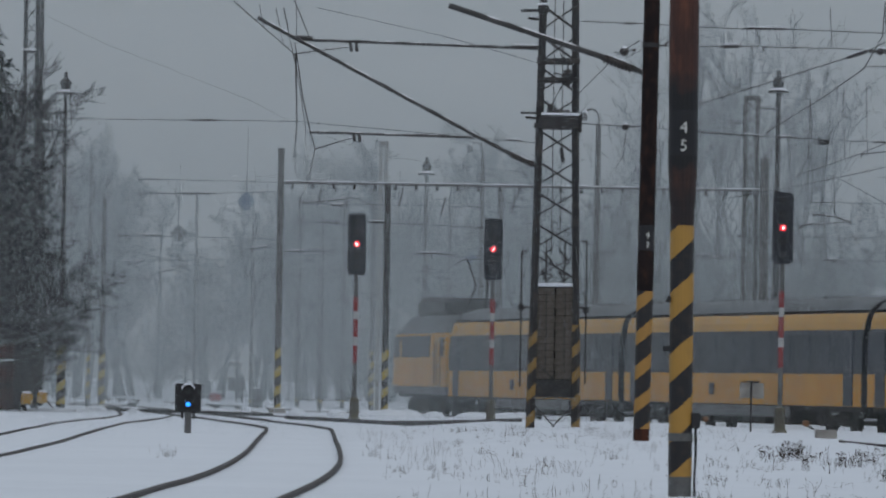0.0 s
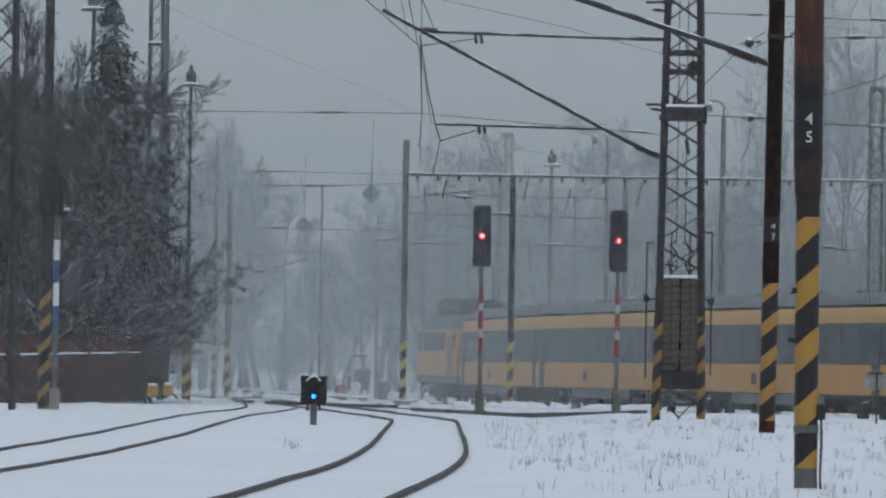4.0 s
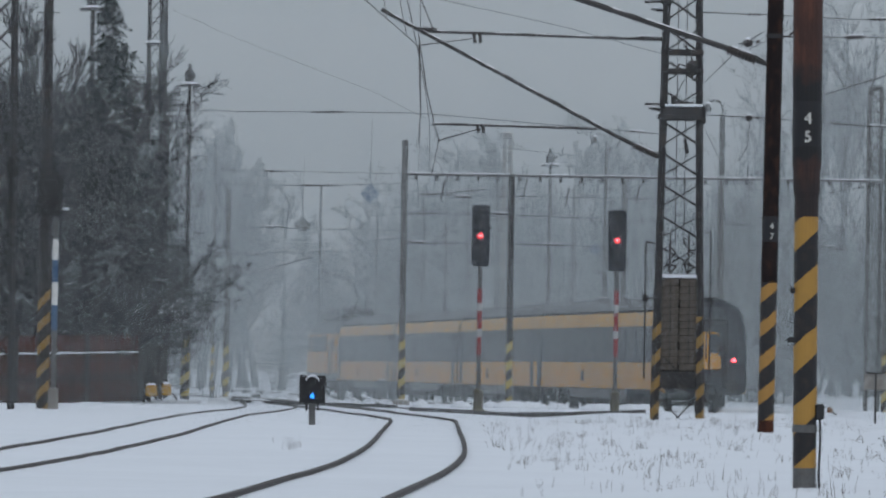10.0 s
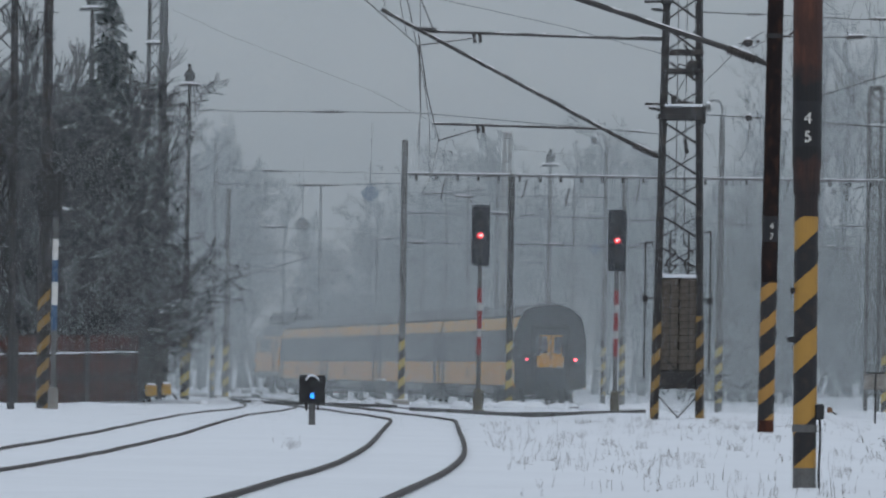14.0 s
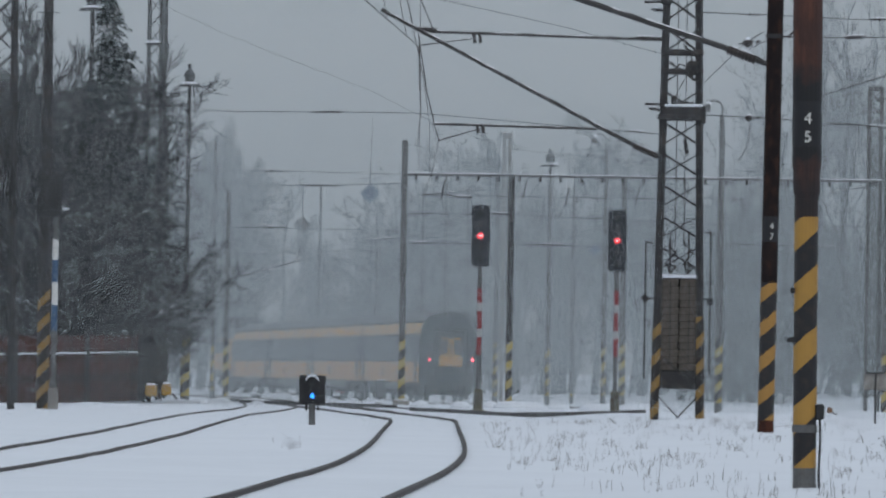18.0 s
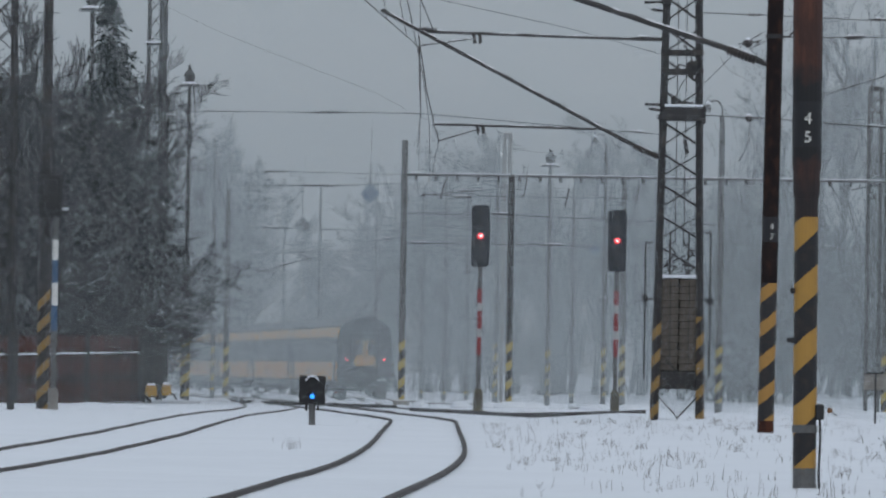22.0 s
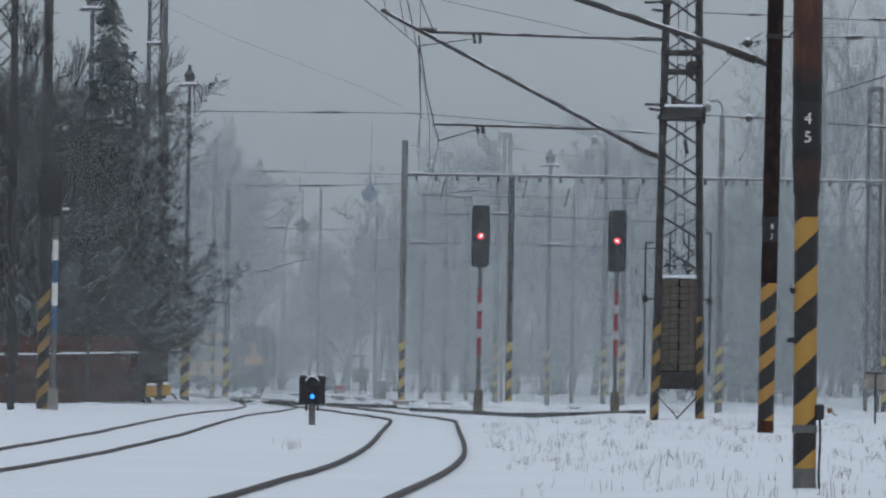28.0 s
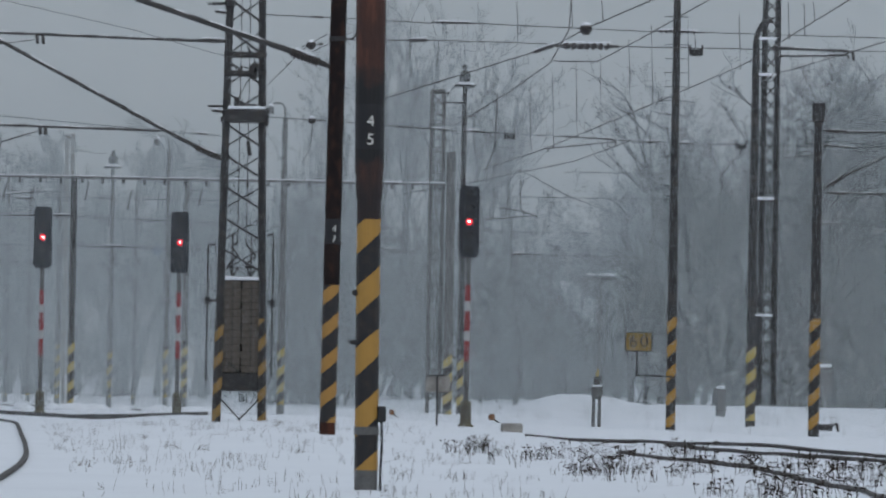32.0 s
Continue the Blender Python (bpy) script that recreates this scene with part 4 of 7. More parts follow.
# ---- trees ----
def bare_tree(seed, height, spread, levels=4, kids=5, trunk=0.16, droop=0.0, rise=0.35, start=0.22, thin=0.008, sides=3, stems=1, ratio=0.52, lined=False, flat=9, wide=0.04):
    """A leafless tree: a tapered trunk, limbs, branches and twigs, as a list of tapered rods."""
    rng = random.Random(seed)
    trunks, twigs, white = Shape(), Shape(), Shape()

    def grow(p, d, length, r, level):
        sh = trunks if level == 0 else twigs
        n = 4 if level == 0 else (3 if level == 1 else 2 if level == 2 else 1)
        pts, q, dd = [p], p, d.copy()
        for i in range(n):
            dd = (dd + Vector((rng.gauss(0, 0.13), rng.gauss(0, 0.13), (0.05 if level else 0.02) - droop * level * 0.1))).normalized()
            q = q + dd * (length / n)
            pts.append(q)
        for i in range(n):
            a = r * (1 - 0.75 * i / n)
            b = r * (1 - 0.75 * (i + 1) / n)
            if level >= flat:
                e = Vector((rng.gauss(0, 1), rng.gauss(0, 0.4), rng.gauss(0, 1)))
                e = (e - dd * e.dot(dd)).normalized() * wide
                sh.add([pts[i] - e, pts[i] + e, pts[i + 1]], [(0, 1, 2)])
                continue
            sh.rod(pts[i], pts[i + 1], max(a, thin), max(b, thin), 6 if level == 0 else sides, caps=False)
        if lined and level in (1, 2) and rng.random() < 0.45:
            for i in range(n):
                if abs(pts[i + 1].z - pts[i].z) < 0.8 * (pts[i + 1] - pts[i]).length:
                    up = Vector((0, 0, 0.9 * max(r * (1 - 0.75 * i / n), thin)))
                    white.rod(pts[i] + up, pts[i + 1] + up, 0.009, 0.006, 3, caps=False)
        if level >= levels:
            return
        k = kids + (4 if level == 0 else 0)
        for c in range(k):
            s = start + (1 - start) * (c + rng.random()) / k if level == 0 else 0.2 + 0.8 * (c + rng.random()) / k
            i = min(int(s * n), n - 1)
            base = pts[i].lerp(pts[i + 1], s * n - i)
            ax = Vector((rng.gauss(0, 1), rng.gauss(0, 1), rng.gauss(0, 0.3))).normalized()
            side = (ax - dd * ax.dot(dd)).normalized()
            go = (side * (1.0 - rise) + dd * rise + Vector((0, 0, 0.25 - droop * level * 0.3))).normalized()
            ln = (spread * (1.15 - 0.75 * s) if level == 0 else length * ratio) * rng.uniform(0.7, 1.2)
            grow(base, go, ln, r * (0.42 if level == 0 else 0.5) * (1.1 - 0.5 * s), level + 1)
    for k in range(stems):
        o = Vector((rng.gauss(0, 0.4), rng.gauss(0, 0.4), 0)) if stems > 1 else Vector((0, 0, 0))
        d = Vector((rng.gauss(0, 0.14 if stems > 1 else 0.04), rng.gauss(0, 0.2 if stems > 1 else 0.04), 1)).normalized()
        grow(o, d, height * rng.uniform(0.75, 1.0), trunk, 0)
    return (trunks, twigs, white) if lined else (trunks, twigs)


def tree(name, shapes, at, label, category, mats, rz=0.0, sc=1.0, group="", tip="crown"):
    th = thing(name, label, category, at, group, rz)
    th.scale = (sc, sc, sc)
    part("trunk", shapes[0], mats[0], th)
    part(tip, shapes[1], mats[1], th)
    if len(shapes) > 2:
        tagged(part("snow_lining", shapes[2], SNOW, th), "snow lying along the branches", kind="stuff")
    return th


rngw = random.Random(7)
# the thicket behind the fence
bushes = [bare_tree(20 + i, 7.4, 2.5, levels=4, kids=6, trunk=0.07, stems=2, start=0.06, thin=0.007, rise=0.46, droop=0.10, ratio=0.56, flat=3, wide=0.0095) for i in range(2)]
bushes += [bare_tree(30 + i, 7.6, 1.75, levels=4, kids=6, trunk=0.06, stems=2, start=0.14, thin=0.007, rise=0.42, droop=0.16, ratio=0.58, lined=True, flat=3, wide=0.0095) for i in range(2)]
bush_things = [tree("thicket_shrub", b, (-12 + i, 214, 0.2), "tall leafless shrub with snow-dusted twigs behind the fence" if i < 2 else "leafless shrub with snow lying along its branches", "shrub", (BARK, TWIG if i < 2 else FROSTTWIG), group="thicket") for i, b in enumerate(bushes)]
spots = []
for i in range(74):
    y = rngw.uniform(206, 226)
    x = rngw.uniform(-15.6, -11.2) * y / 205
    edge = x * 205 / y + 10.1
    sc = 1.66 if edge < -4.2 else 1.36 if edge < -3.2 else 1.12 if edge < -2.2 else 0.96
    spots.append((x, y, sc * rngw.uniform(0.82, 1.05), edge > -1.6 and i % 2))
for i in range(26):
    y = rngw.uniform(203, 216)
    e = rngw.uniform(-12.6, -9.25)
    spots.append((e * y / 205, y, (1.12 if e < -11.0 else 1.0 if e < -10.4 else 0.84) * rngw.uniform(0.86, 1.06), True))
for i, (x, y, sc, frosty) in enumerate(spots):
    m = pose(x, y, ground(x, y) - 0.1, 0, 0, rngw.uniform(0, 360))
    if i < 2 or i > len(spots) - 3:
        bush_things[i if i < 2 else 2 + len(spots) - 1 - i].matrix_basis = m @ Matrix.Scale(sc, 4)
        continue
    ob = copy_thing(bush_things[i % 2 + (2 if frosty else 0)], m)
    ob.scale = (sc, sc, sc)

# tall bare trees rising out of the thicket and behind it
tall = [bare_tree(50 + i, 12.0, 3.0, levels=4, kids=6, trunk=0.15, start=0.28, thin=0.009, rise=0.60, flat=3, wide=0.011) for i in range(3)]
for i, (x, y, sc) in enumerate([(-14.5, 222, 1.2), (-13.6, 226, 1.28), (-15.6, 228, 0.95), (-16.5, 232, 1.05), (-14.0, 214, 0.98), (-12.9, 218, 0.92), (-15.2, 218, 1.0), (-14.9, 231, 1.06), (-13.8, 233, 1.04), (-17.2, 226, 1.1)]):
    if i < 3:
        t0 = tree("bare_tree", tall[i], (x, y, 0.1), "leafless broadleaf tree rising behind the thicket", "tree", (BARK, TWIG), rz=70 * i, sc=sc, group="tall trees by the fence")
        tall[i] = t0
    else:
        ob = copy_thing(tall[i % 3], pose(x, y, 0.1, 0, 0, 55 * i))
        ob.scale = (sc, sc, sc * (1.22 if -15.3 < x < -12.8 else 1.0))


def spruce(seed, height):
    rng = random.Random(seed)
    tr, nd = Shape(), Shape()
    tr.rod((0, 0, 0), (0, 0, height), 0.2, 0.015, 8)
    z = 2.0
    while z < height - 0.05:
        reach = (0.12 + 0.32 * (height - z) if z > 6 else 2.4) * (0.72 + 0.42 * abs(math.sin(2.6 * z + 0.4 * math.sin(z * 1.7))))
        a = rng.uniform(0, 2 * math.pi)
        L = reach * rng.uniform(0.55, 1.15)
        n = max(3, int(L / 0.16))
        for s in range(n):
            u = (s + rng.random()) / n
            c = Vector((math.cos(a) * L * u, math.sin(a) * L * u, z + 0.30 * L * u * (0.4 - u) + rng.gauss(0, 0.03)))
            for q in range(4):
                w = 0.27 * (1.15 - u * 0.5) * rng.uniform(0.6, 1.3)
                b = a + rng.gauss(0, 1.1)
                tip = c + Vector((math.cos(b) * w, math.sin(b) * w, -w * rng.uniform(-0.3, 1.2)))
                sv = Vector((-math.sin(b), math.cos(b), rng.gauss(0, 0.5))).normalized() * w * 0.30
                nd.add([c - sv, c + sv, tip], [(0, 1, 2)])
        z += 0.020 + 0.010 * rng.random()
    return tr, nd


tree("spruce", spruce(5, 13.9), (-11.05, 212, 0.2), "dark green spruce dusted with snow", "tree", (BARK, NEEDLE))

# the woods behind the yard and on its far side: counted by nobody
woods = [bare_tree(80 + i, 15.0, 4.6, levels=4, kids=6, trunk=0.22, start=0.16, thin=0.03, rise=0.45, flat=2, wide=0.027) for i in range(4)]
finer = [bare_tree(90 + i, 13.0, 4.6, levels=4, kids=5, trunk=0.19, start=0.15, thin=0.012, rise=0.44, flat=3, wide=0.013) for i in range(3)]
brush = [bare_tree(96 + i, 4.2, 2.4, levels=4, kids=4, trunk=0.06, start=0.05, thin=0.012, rise=0.38, stems=2, droop=0.2, flat=3, wide=0.012) for i in range(2)]


def wood(name, label, kinds, places, mats):
    tr, tw = Shape(), Shape()
    for x, y, z, k, sc, a in places:
        c, s = math.cos(a) * sc, math.sin(a) * sc
        for dst, src in ((tr, kinds[k][0]), (tw, kinds[k][1])):
            dst.add([(x + c * px - s * py, y + s * px + c * py, z + sc * pz) for px, py, pz in src.v], src.f)
    th = tagged(new(name, tr.mesh(name, mats[0])), label, "woods", kind="stuff")
    part("crown", tw, mats[1], th)
    return th


places = []
for i in range(170):
    y = rngw.uniform(442, 500)
    x = rngw.uniform(-0.105 * y, 0.14 * y)
    b = x / y * 1000
    top = 16.2 + 1.3 * math.exp(-((b + 34) / 8) ** 2) + 2.0 * math.exp(-((b - 15) / 17) ** 2) - 4.4 * math.exp(-((b + 17) / 9) ** 2) - 3.4 * math.exp(-((b - 66) / 24) ** 2)
    places.append((x, y, -0.2, i % 4, top / 14.0 * rngw.uniform(0.80, 1.0) * y / 450, rngw.uniform(0, 6.28)))
low = [bare_tree(110 + i, 5.0, 2.8, levels=4, kids=4, trunk=0.05, start=0.04, thin=0.03, rise=0.4, stems=2, flat=1, wide=0.035) for i in range(2)]
for i in range(70):
    y = rngw.uniform(440, 465)
    places.append((rngw.uniform(-0.105, 0.14) * y, y, -0.3, 4 + i % 2, rngw.uniform(0.7, 1.35), rngw.uniform(0, 6.28)))
woods += low
wood("far_woods", "hazy leafless woods behind the yard", woods, places, (BARK, BARK))
places = []
for i in range(112):
    y = rngw.uniform(270, 345)
    b = rngw.uniform(68, 157)
    y += 85 * (1 - ease(84, 100, b)) * (0.25 if i % 4 == 0 else 1.0)
    x = y * b / 1000
    top = 7.4 + 8.6 * ease(88, 110, b)
    places.append((x, y, 0.1, i % 3, top / 13.0 * rngw.uniform(0.72, 1.1) * y / 300, rngw.uniform(0, 6.28)))
for i in range(36):
    y = rngw.uniform(352, 410)
    b = rngw.uniform(36, 77)
    places.append((y * b / 1000, y, 0.0, i % 3, rngw.uniform(0.72, 1.02) * (1.0 - 0.28 * ease(58, 74, b)), rngw.uniform(0, 6.28)))
wood("right_woods", "leafless frosted woods on the far side of the tracks", finer, places, (BARK, TWIG))
places = []
for i in range(60):
    y = rngw.uniform(256, 310)
    x = y * rngw.uniform(0.096, 0.158)
    places.append((x, y, 0.0, i % 2, rngw.uniform(0.6, 1.25), rngw.uniform(0, 6.28)))
for i in range(16):
    y = rngw.uniform(345, 400)
    places.append((y * rngw.uniform(0.070, 0.094), y, 0.0, i % 2, rngw.uniform(0.8, 1.35), rngw.uniform(0, 6.28)))
for i in range(54):
    y = rngw.uniform(345, 372)
    places.append((y * rngw.uniform(0.036, 0.080), y, 0.0, 2 + i % 2, rngw.uniform(0.8, 1.5), rngw.uniform(0, 6.28)))
brush += low
wood("wood_edge_brush", "snow-laden brushwood along the edge of the woods", brush, places, (BARK, FROSTTWIG))

# tall single trees, hazy above the portal's end
old = [bare_tree(140 + i, 19.0, 7.4, levels=5, kids=4, trunk=0.30, start=0.25, thin=0.018, rise=0.52, flat=3, wide=0.018, ratio=0.56) for i in range(2)]
for i, (x, y, sc) in enumerate([(24.8, 398, 1.33), (27.1, 405, 1.23), (29.6, 410, 1.24), (22.7, 408, 1.18), (21.3, 415, 1.11), (31.8, 412, 1.06)]):
    if i < 2:
        old[i] = tree("old_tree", old[i], (x, y, -0.1), "tall hazy leafless tree with wide crown", "tree", (BARK, BARK), rz=40 * i, sc=sc, group="old trees")
    else:
        ob = copy_thing(old[i % 2], pose(x, y, -0.1, 0, 0, 77 * i))
        ob.scale = (sc, sc, sc)


# a young tree that keeps a few russet leaves, in front of the house
LEAF = material("russet_leaves", (0.20, 0.075, 0.05), 0.8, dark=(0.13, 0.06, 0.045), scale=6, grain=30)
young = thing("young_tree", "young tree with a few russet leaves remaining", "tree", (25.0, 322, 0.1))
shoot = bare_tree(161, 6.0, 1.5, levels=2, kids=5, trunk=0.05, start=0.15, thin=0.009, rise=0.5, stems=2)
part("trunk", shoot[0], BARK, young)
part("crown", shoot[1], TWIG, young)
leaves, rleaf = Shape(), random.Random(31)
for i in range(170):
    c = Vector(shoot[1].v[rleaf.randrange(len(shoot[1].v))])
    d = Vector((rleaf.gauss(0, 1), rleaf.gauss(0, 1), rleaf.gauss(0, 1))).normalized() * 0.075
    e = d.cross(Vector((rleaf.gauss(0, 1), 0.3, rleaf.gauss(0, 1)))).normalized() * 0.05
    leaves.add([c, c + d + e, c + d * 2, c + d - e], [(0, 1, 2, 3)])
tagged(part("leaves", leaves, LEAF, young), "few russet leaves", kind="stuff")


# ---- slender posts of the yard ----
def yard_post(at, top, r, label, stripe=(0.15, 2.4), mat=None, name="yard_post", group="yard posts", category="pole", rungs=(), block=False, haz=None, taper=0.72):
    """A tapered steel post: plain foot, striped part, shaft; rungs are heights of climbing pegs."""
    th = thing(name, label, category, at, group)
    mat = mat or GREYSTEEL
    part("foot", Shape().rod((0, 0, -0.3), (0, 0, stripe[0]), r, n=12), mat, th)
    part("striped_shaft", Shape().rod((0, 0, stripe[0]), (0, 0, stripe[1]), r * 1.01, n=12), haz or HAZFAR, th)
    part("shaft", Shape().rod((0, 0, stripe[1]), (0, 0, top), r * min(1, taper * 1.4), r * taper, n=12), mat, th)
    if block:
        part("plinth", Shape().box((0, 0, -0.02), (0.5, 0.5, 0.3), bevel=0.04), CONCRETE, th)
    for z in rungs:
        part("rung", Shape().rod((-0.3, 0, z), (0.3, 0, z), 0.012, n=6), mat, th)
    return th


def lantern(parent, z, r=0.22, hook=False):
    """A yard lamp: a wide snow-topped shade with a bell-shaped housing on top, or a bent arm with a drop lamp."""
    if hook:
        pts = [(0, 0, z - 0.8)] + [(-0.28 + 0.28 * math.cos(a), 0, z - 0.3 + 0.3 * math.sin(a)) for a in [radians(30 * i) for i in range(6)]]
        part("arm", Shape().line(pts, 0.035, 8), GREYSTEEL, parent)
        part("lamp_head", Shape().turned((-0.52, 0, z - 0.42), (-0.52, 0, z - 0.12), [(0, 0.10), (0.4, 0.13), (1, 0.06)], 12), GREYSTEEL, parent)
        part("snow_cap", Shape().turned((-0.50, 0, z - 0.13), (-0.50, 0, z - 0.04), [(0, 0.10), (0.6, 0.08), (1, 0.02)], 12), SNOW, parent)
        return
    part("shade", Shape().turned((0, 0, z - 0.78), (0, 0, z - 0.66), [(0, r * 1.75), (0.6, r * 1.6), (1, r * 0.6)], 16), DARKSTEEL, parent)
    part("snow_ring", Shape().turned((0, 0, z - 0.69), (0, 0, z - 0.60), [(0, r * 1.5), (0.5, r * 1.3), (1, r * 0.5)], 16), SNOW, parent, "snow on the lamp shade")
    part("housing", Shape().turned((0, 0, z - 0.66), (0, 0, z), [(0, r * 0.62), (0.45, r * 0.95), (0.62, r * 0.62), (0.66, r * 0.35), (1, r * 0.28)], 14), DARKSTEEL, parent)


yard_post((-10.64, 300.0, 0.26), 11.74, 0.100, "thin grey yard post with pale striped foot")
yard_post((-8.74, 262.0, 0.13), 8.50, 0.120, "grey catenary post with striped foot beyond the shrubs", block=True)
lantern(yard_post((-9.04, 228.0, 0.32), 11.02, 0.160, "tall yard lamp post with striped foot by the shrubs", stripe=(0.1, 2.4), mat=DARKSTEEL, taper=0.38, name="lamp_post", category="street lamp"), 11.74)
lantern(yard_post((-11.83, 216.0, 0.62), 12.74, 0.100, "tall dark yard lamp post rising out of the thicket", mat=DARKSTEEL, name="lamp_post", category="street lamp"), 13.40, r=0.26)
lantern(yard_post((-10.14, 236.0, 0.59), 10.06, 0.080, "yard lamp post half hidden by a lattice mast", mat=DARKSTEEL, name="lamp_post", category="street lamp"), 10.68, r=0.2)
lantern(yard_post((4.59, 285.0, 0.28), 10.27, 0.110, "hazy yard lamp post with pale striped foot", name="lamp_post", category="street lamp"), 10.97, r=0.24)
lantern(yard_post((6.79, 275.0, 0.36), 10.62, 0.110, "hazy yard lamp post with bent arm", name="lamp_post", category="street lamp"), 11.22, hook=True)
yard_post((7.22, 262.0, 0.42), 9.03, 0.130, "hazy grey catenary post with striped foot")
lantern(yard_post((9.85, 232.0, 0.31), 10.40, 0.130, "grey lamp post with bent arm and striped foot", name="lamp_post", category="street lamp"), 10.95, hook=True)
yard_post((0.06, 330.0, 0.19), 11.19, 0.110, "thin hazy post far down the yard", stripe=(0.1, 0.2))
yard_post((-1.14, 345.0, 0.17), 11.04, 0.110, "thin hazy post far down the yard", stripe=(0.1, 0.2))
yard_post((1.24, 340.0, 0.17), 10.94, 0.110, "thin hazy post far down the yard", stripe=(0.1, 0.2))
yard_post((2.51, 310.0, 0.17), 10.38, 0.130, "hazy post behind the portal", stripe=(0.1, 2.6))
yard_post((-6.89, 360.0, 0.06), 11.49, 0.100, "thin hazy post far down the yard", stripe=(0.1, 0.2))
yard_post((-3.65, 350.0, 0.05), 9.74, 0.100, "thin hazy post far down the yard", stripe=(0.1, 0.2))
yard_post((6.35, 320.0, 0.21), 10.41, 0.100, "thin hazy post far down the yard", stripe=(0.1, 0.2))
lantern(yard_post((15.85, 226.0, 0.01), 11.70, 0.110, "tall yard lamp post beside the portal", name="lamp_post", category="street lamp", mat=DARKSTEEL), 12.45, r=0.22)
tp = yard_post((-10.58, 172.0, 0.06), 11.49, 0.165, "dark steel catenary pole with hazard striped foot beside the fence", stripe=(0.2, 3.4), mat=DARKSTEEL, haz=HAZDULL)
part("crossbar", Shape().rod((-0.28, 0, 10.71), (0.28, 0, 10.71), 0.014, n=6).rod((-0.3, 0, 10.29), (0.05, 0, 10.29), 0.012, n=6), DARKSTEEL, tp)
sb = thing("railway_signal", "dark shunting signal from behind on a blue and white mast", "signal", (-10.18, 170.0, 0.20))
part("foot", Shape().box((0, 0, 0.22), (0.26, 0.26, 0.85), bevel=0.03), CONCRETE, sb)
part("mast", Shape().rod((0, 0, 0.5), (0, 0, 5.17), 0.07, n=12), GREYSTEEL, sb)
part("band", Shape().rod((0, 0, 2.14), (0, 0, 2.80), 0.078, n=12), BLUE, sb, "blue painted band")
part("band", Shape().rod((0, 0, 2.80), (0, 0, 3.40), 0.078, n=12), WHITE, sb, "white painted band")
part("band", Shape().rod((0, 0, 3.40), (0, 0, 3.99), 0.078, n=12), BLUE, sb, "blue painted band")
part("band", Shape().rod((0, 0, 3.99), (0, 0, 4.52), 0.078, n=12), WHITE, sb, "white painted band")
part("head", Shape().box((-0.14, -0.3, 5.67), (0.64, 0.20, 1.13), bevel=0.05).box((-0.14, -0.44, 5.67), (0.42, 0.14, 0.85), bevel=0.05), BLACK, sb, "dark closed back of the lamp case")
part("bracket", Shape().box((0.22, -0.1, 5.33), (0.22, 0.12, 0.05)), SNOW, sb, "small bracket heaped with snow")
part("side_bar", Shape().bar((-0.36, -0.1, 6.00), (-1.0, -0.1, 6.01), 0.05, 0.03), GREYSTEEL, sb)
lattice_mast((-11.58, 168.0, 0.39), 0.86, 0.72, 11.6, (1.2, 0.72), "dark lattice mast rising beside the fence", leg=0.11, depth=0.6, stripes=False)
tw = lattice_mast((-10.18, 226.0, 0.42), 0.52, 0.40, 14.94, (5.0, 0.52), "tall slim lattice mast with a snowy platform behind the thicket", leg=0.09, depth=0.45, stripes=False, brace=0.02)
part("platform", Shape().box((-0.05, 0, 12.23), (0.50, 0.5, 0.08)), DARKSTEEL, tw)
part("platform_snow", Shape().box((-0.05, -0.02, 12.31), (0.5, 0.5, 0.07), bevel=0.02), SNOW, tw)
part("side_tube", Shape().rod((0.36, 0, 3.0), (0.36, 0, 14.94), 0.07, n=10), DARKSTEEL, tw)

# ---- the board fence ----
FA, FB = Vector((-13.75, 193.0, 0.23)), Vector((-9.63, 206.0, 0.40))
fence = tagged(new("fence"), "red-brown board fence with a snow-lined rail", "fence")
run = (FB - FA).length
turn_f = math.degrees(math.atan2(FB.y - FA.y, FB.x - FA.x))
plank = [Shape().box((0, 0, 1.0 + 0.01 * k), (0.135, 0.03, 2.06 + 0.02 * k), bevel=0.006).mesh("board", FENCEWOOD) for k in range(3)]
for i in range(int(run / 0.145)):
    p = FA.lerp(FB, (i + 0.5) * 0.145 / run)
    ob = part("board", plank[i % 3], None, fence)
    ob.matrix_basis = pose(p.x, p.y + (0.012 if i % 2 else 0), p.z - 0.02, 0, 0.5 * math.sin(i * 5.1), turn_f)
for z in (0.35, 1.42):
    part("fence_rail", Shape().bar(FA + Vector((0, -0.05, z)), FB + Vector((0, -0.05, z)), 0.05, 0.09), FENCEWOOD, fence)
part("rail_snow", Shape().bar(FA + Vector((0, -0.06, 1.49)), FB + Vector((0, -0.06, 1.49)), 0.055, 0.05), SNOW, fence, "line of snow on the fence rail")
for s in (0.0, 0.215, 0.66, 1.0):
    p = FA.lerp(FB, s)
    part("fence_post", Shape().box(p + Vector((0, -0.12, 1.12)), (0.16, 0.14, 2.35), bevel=0.01), DARKSTEEL, fence)

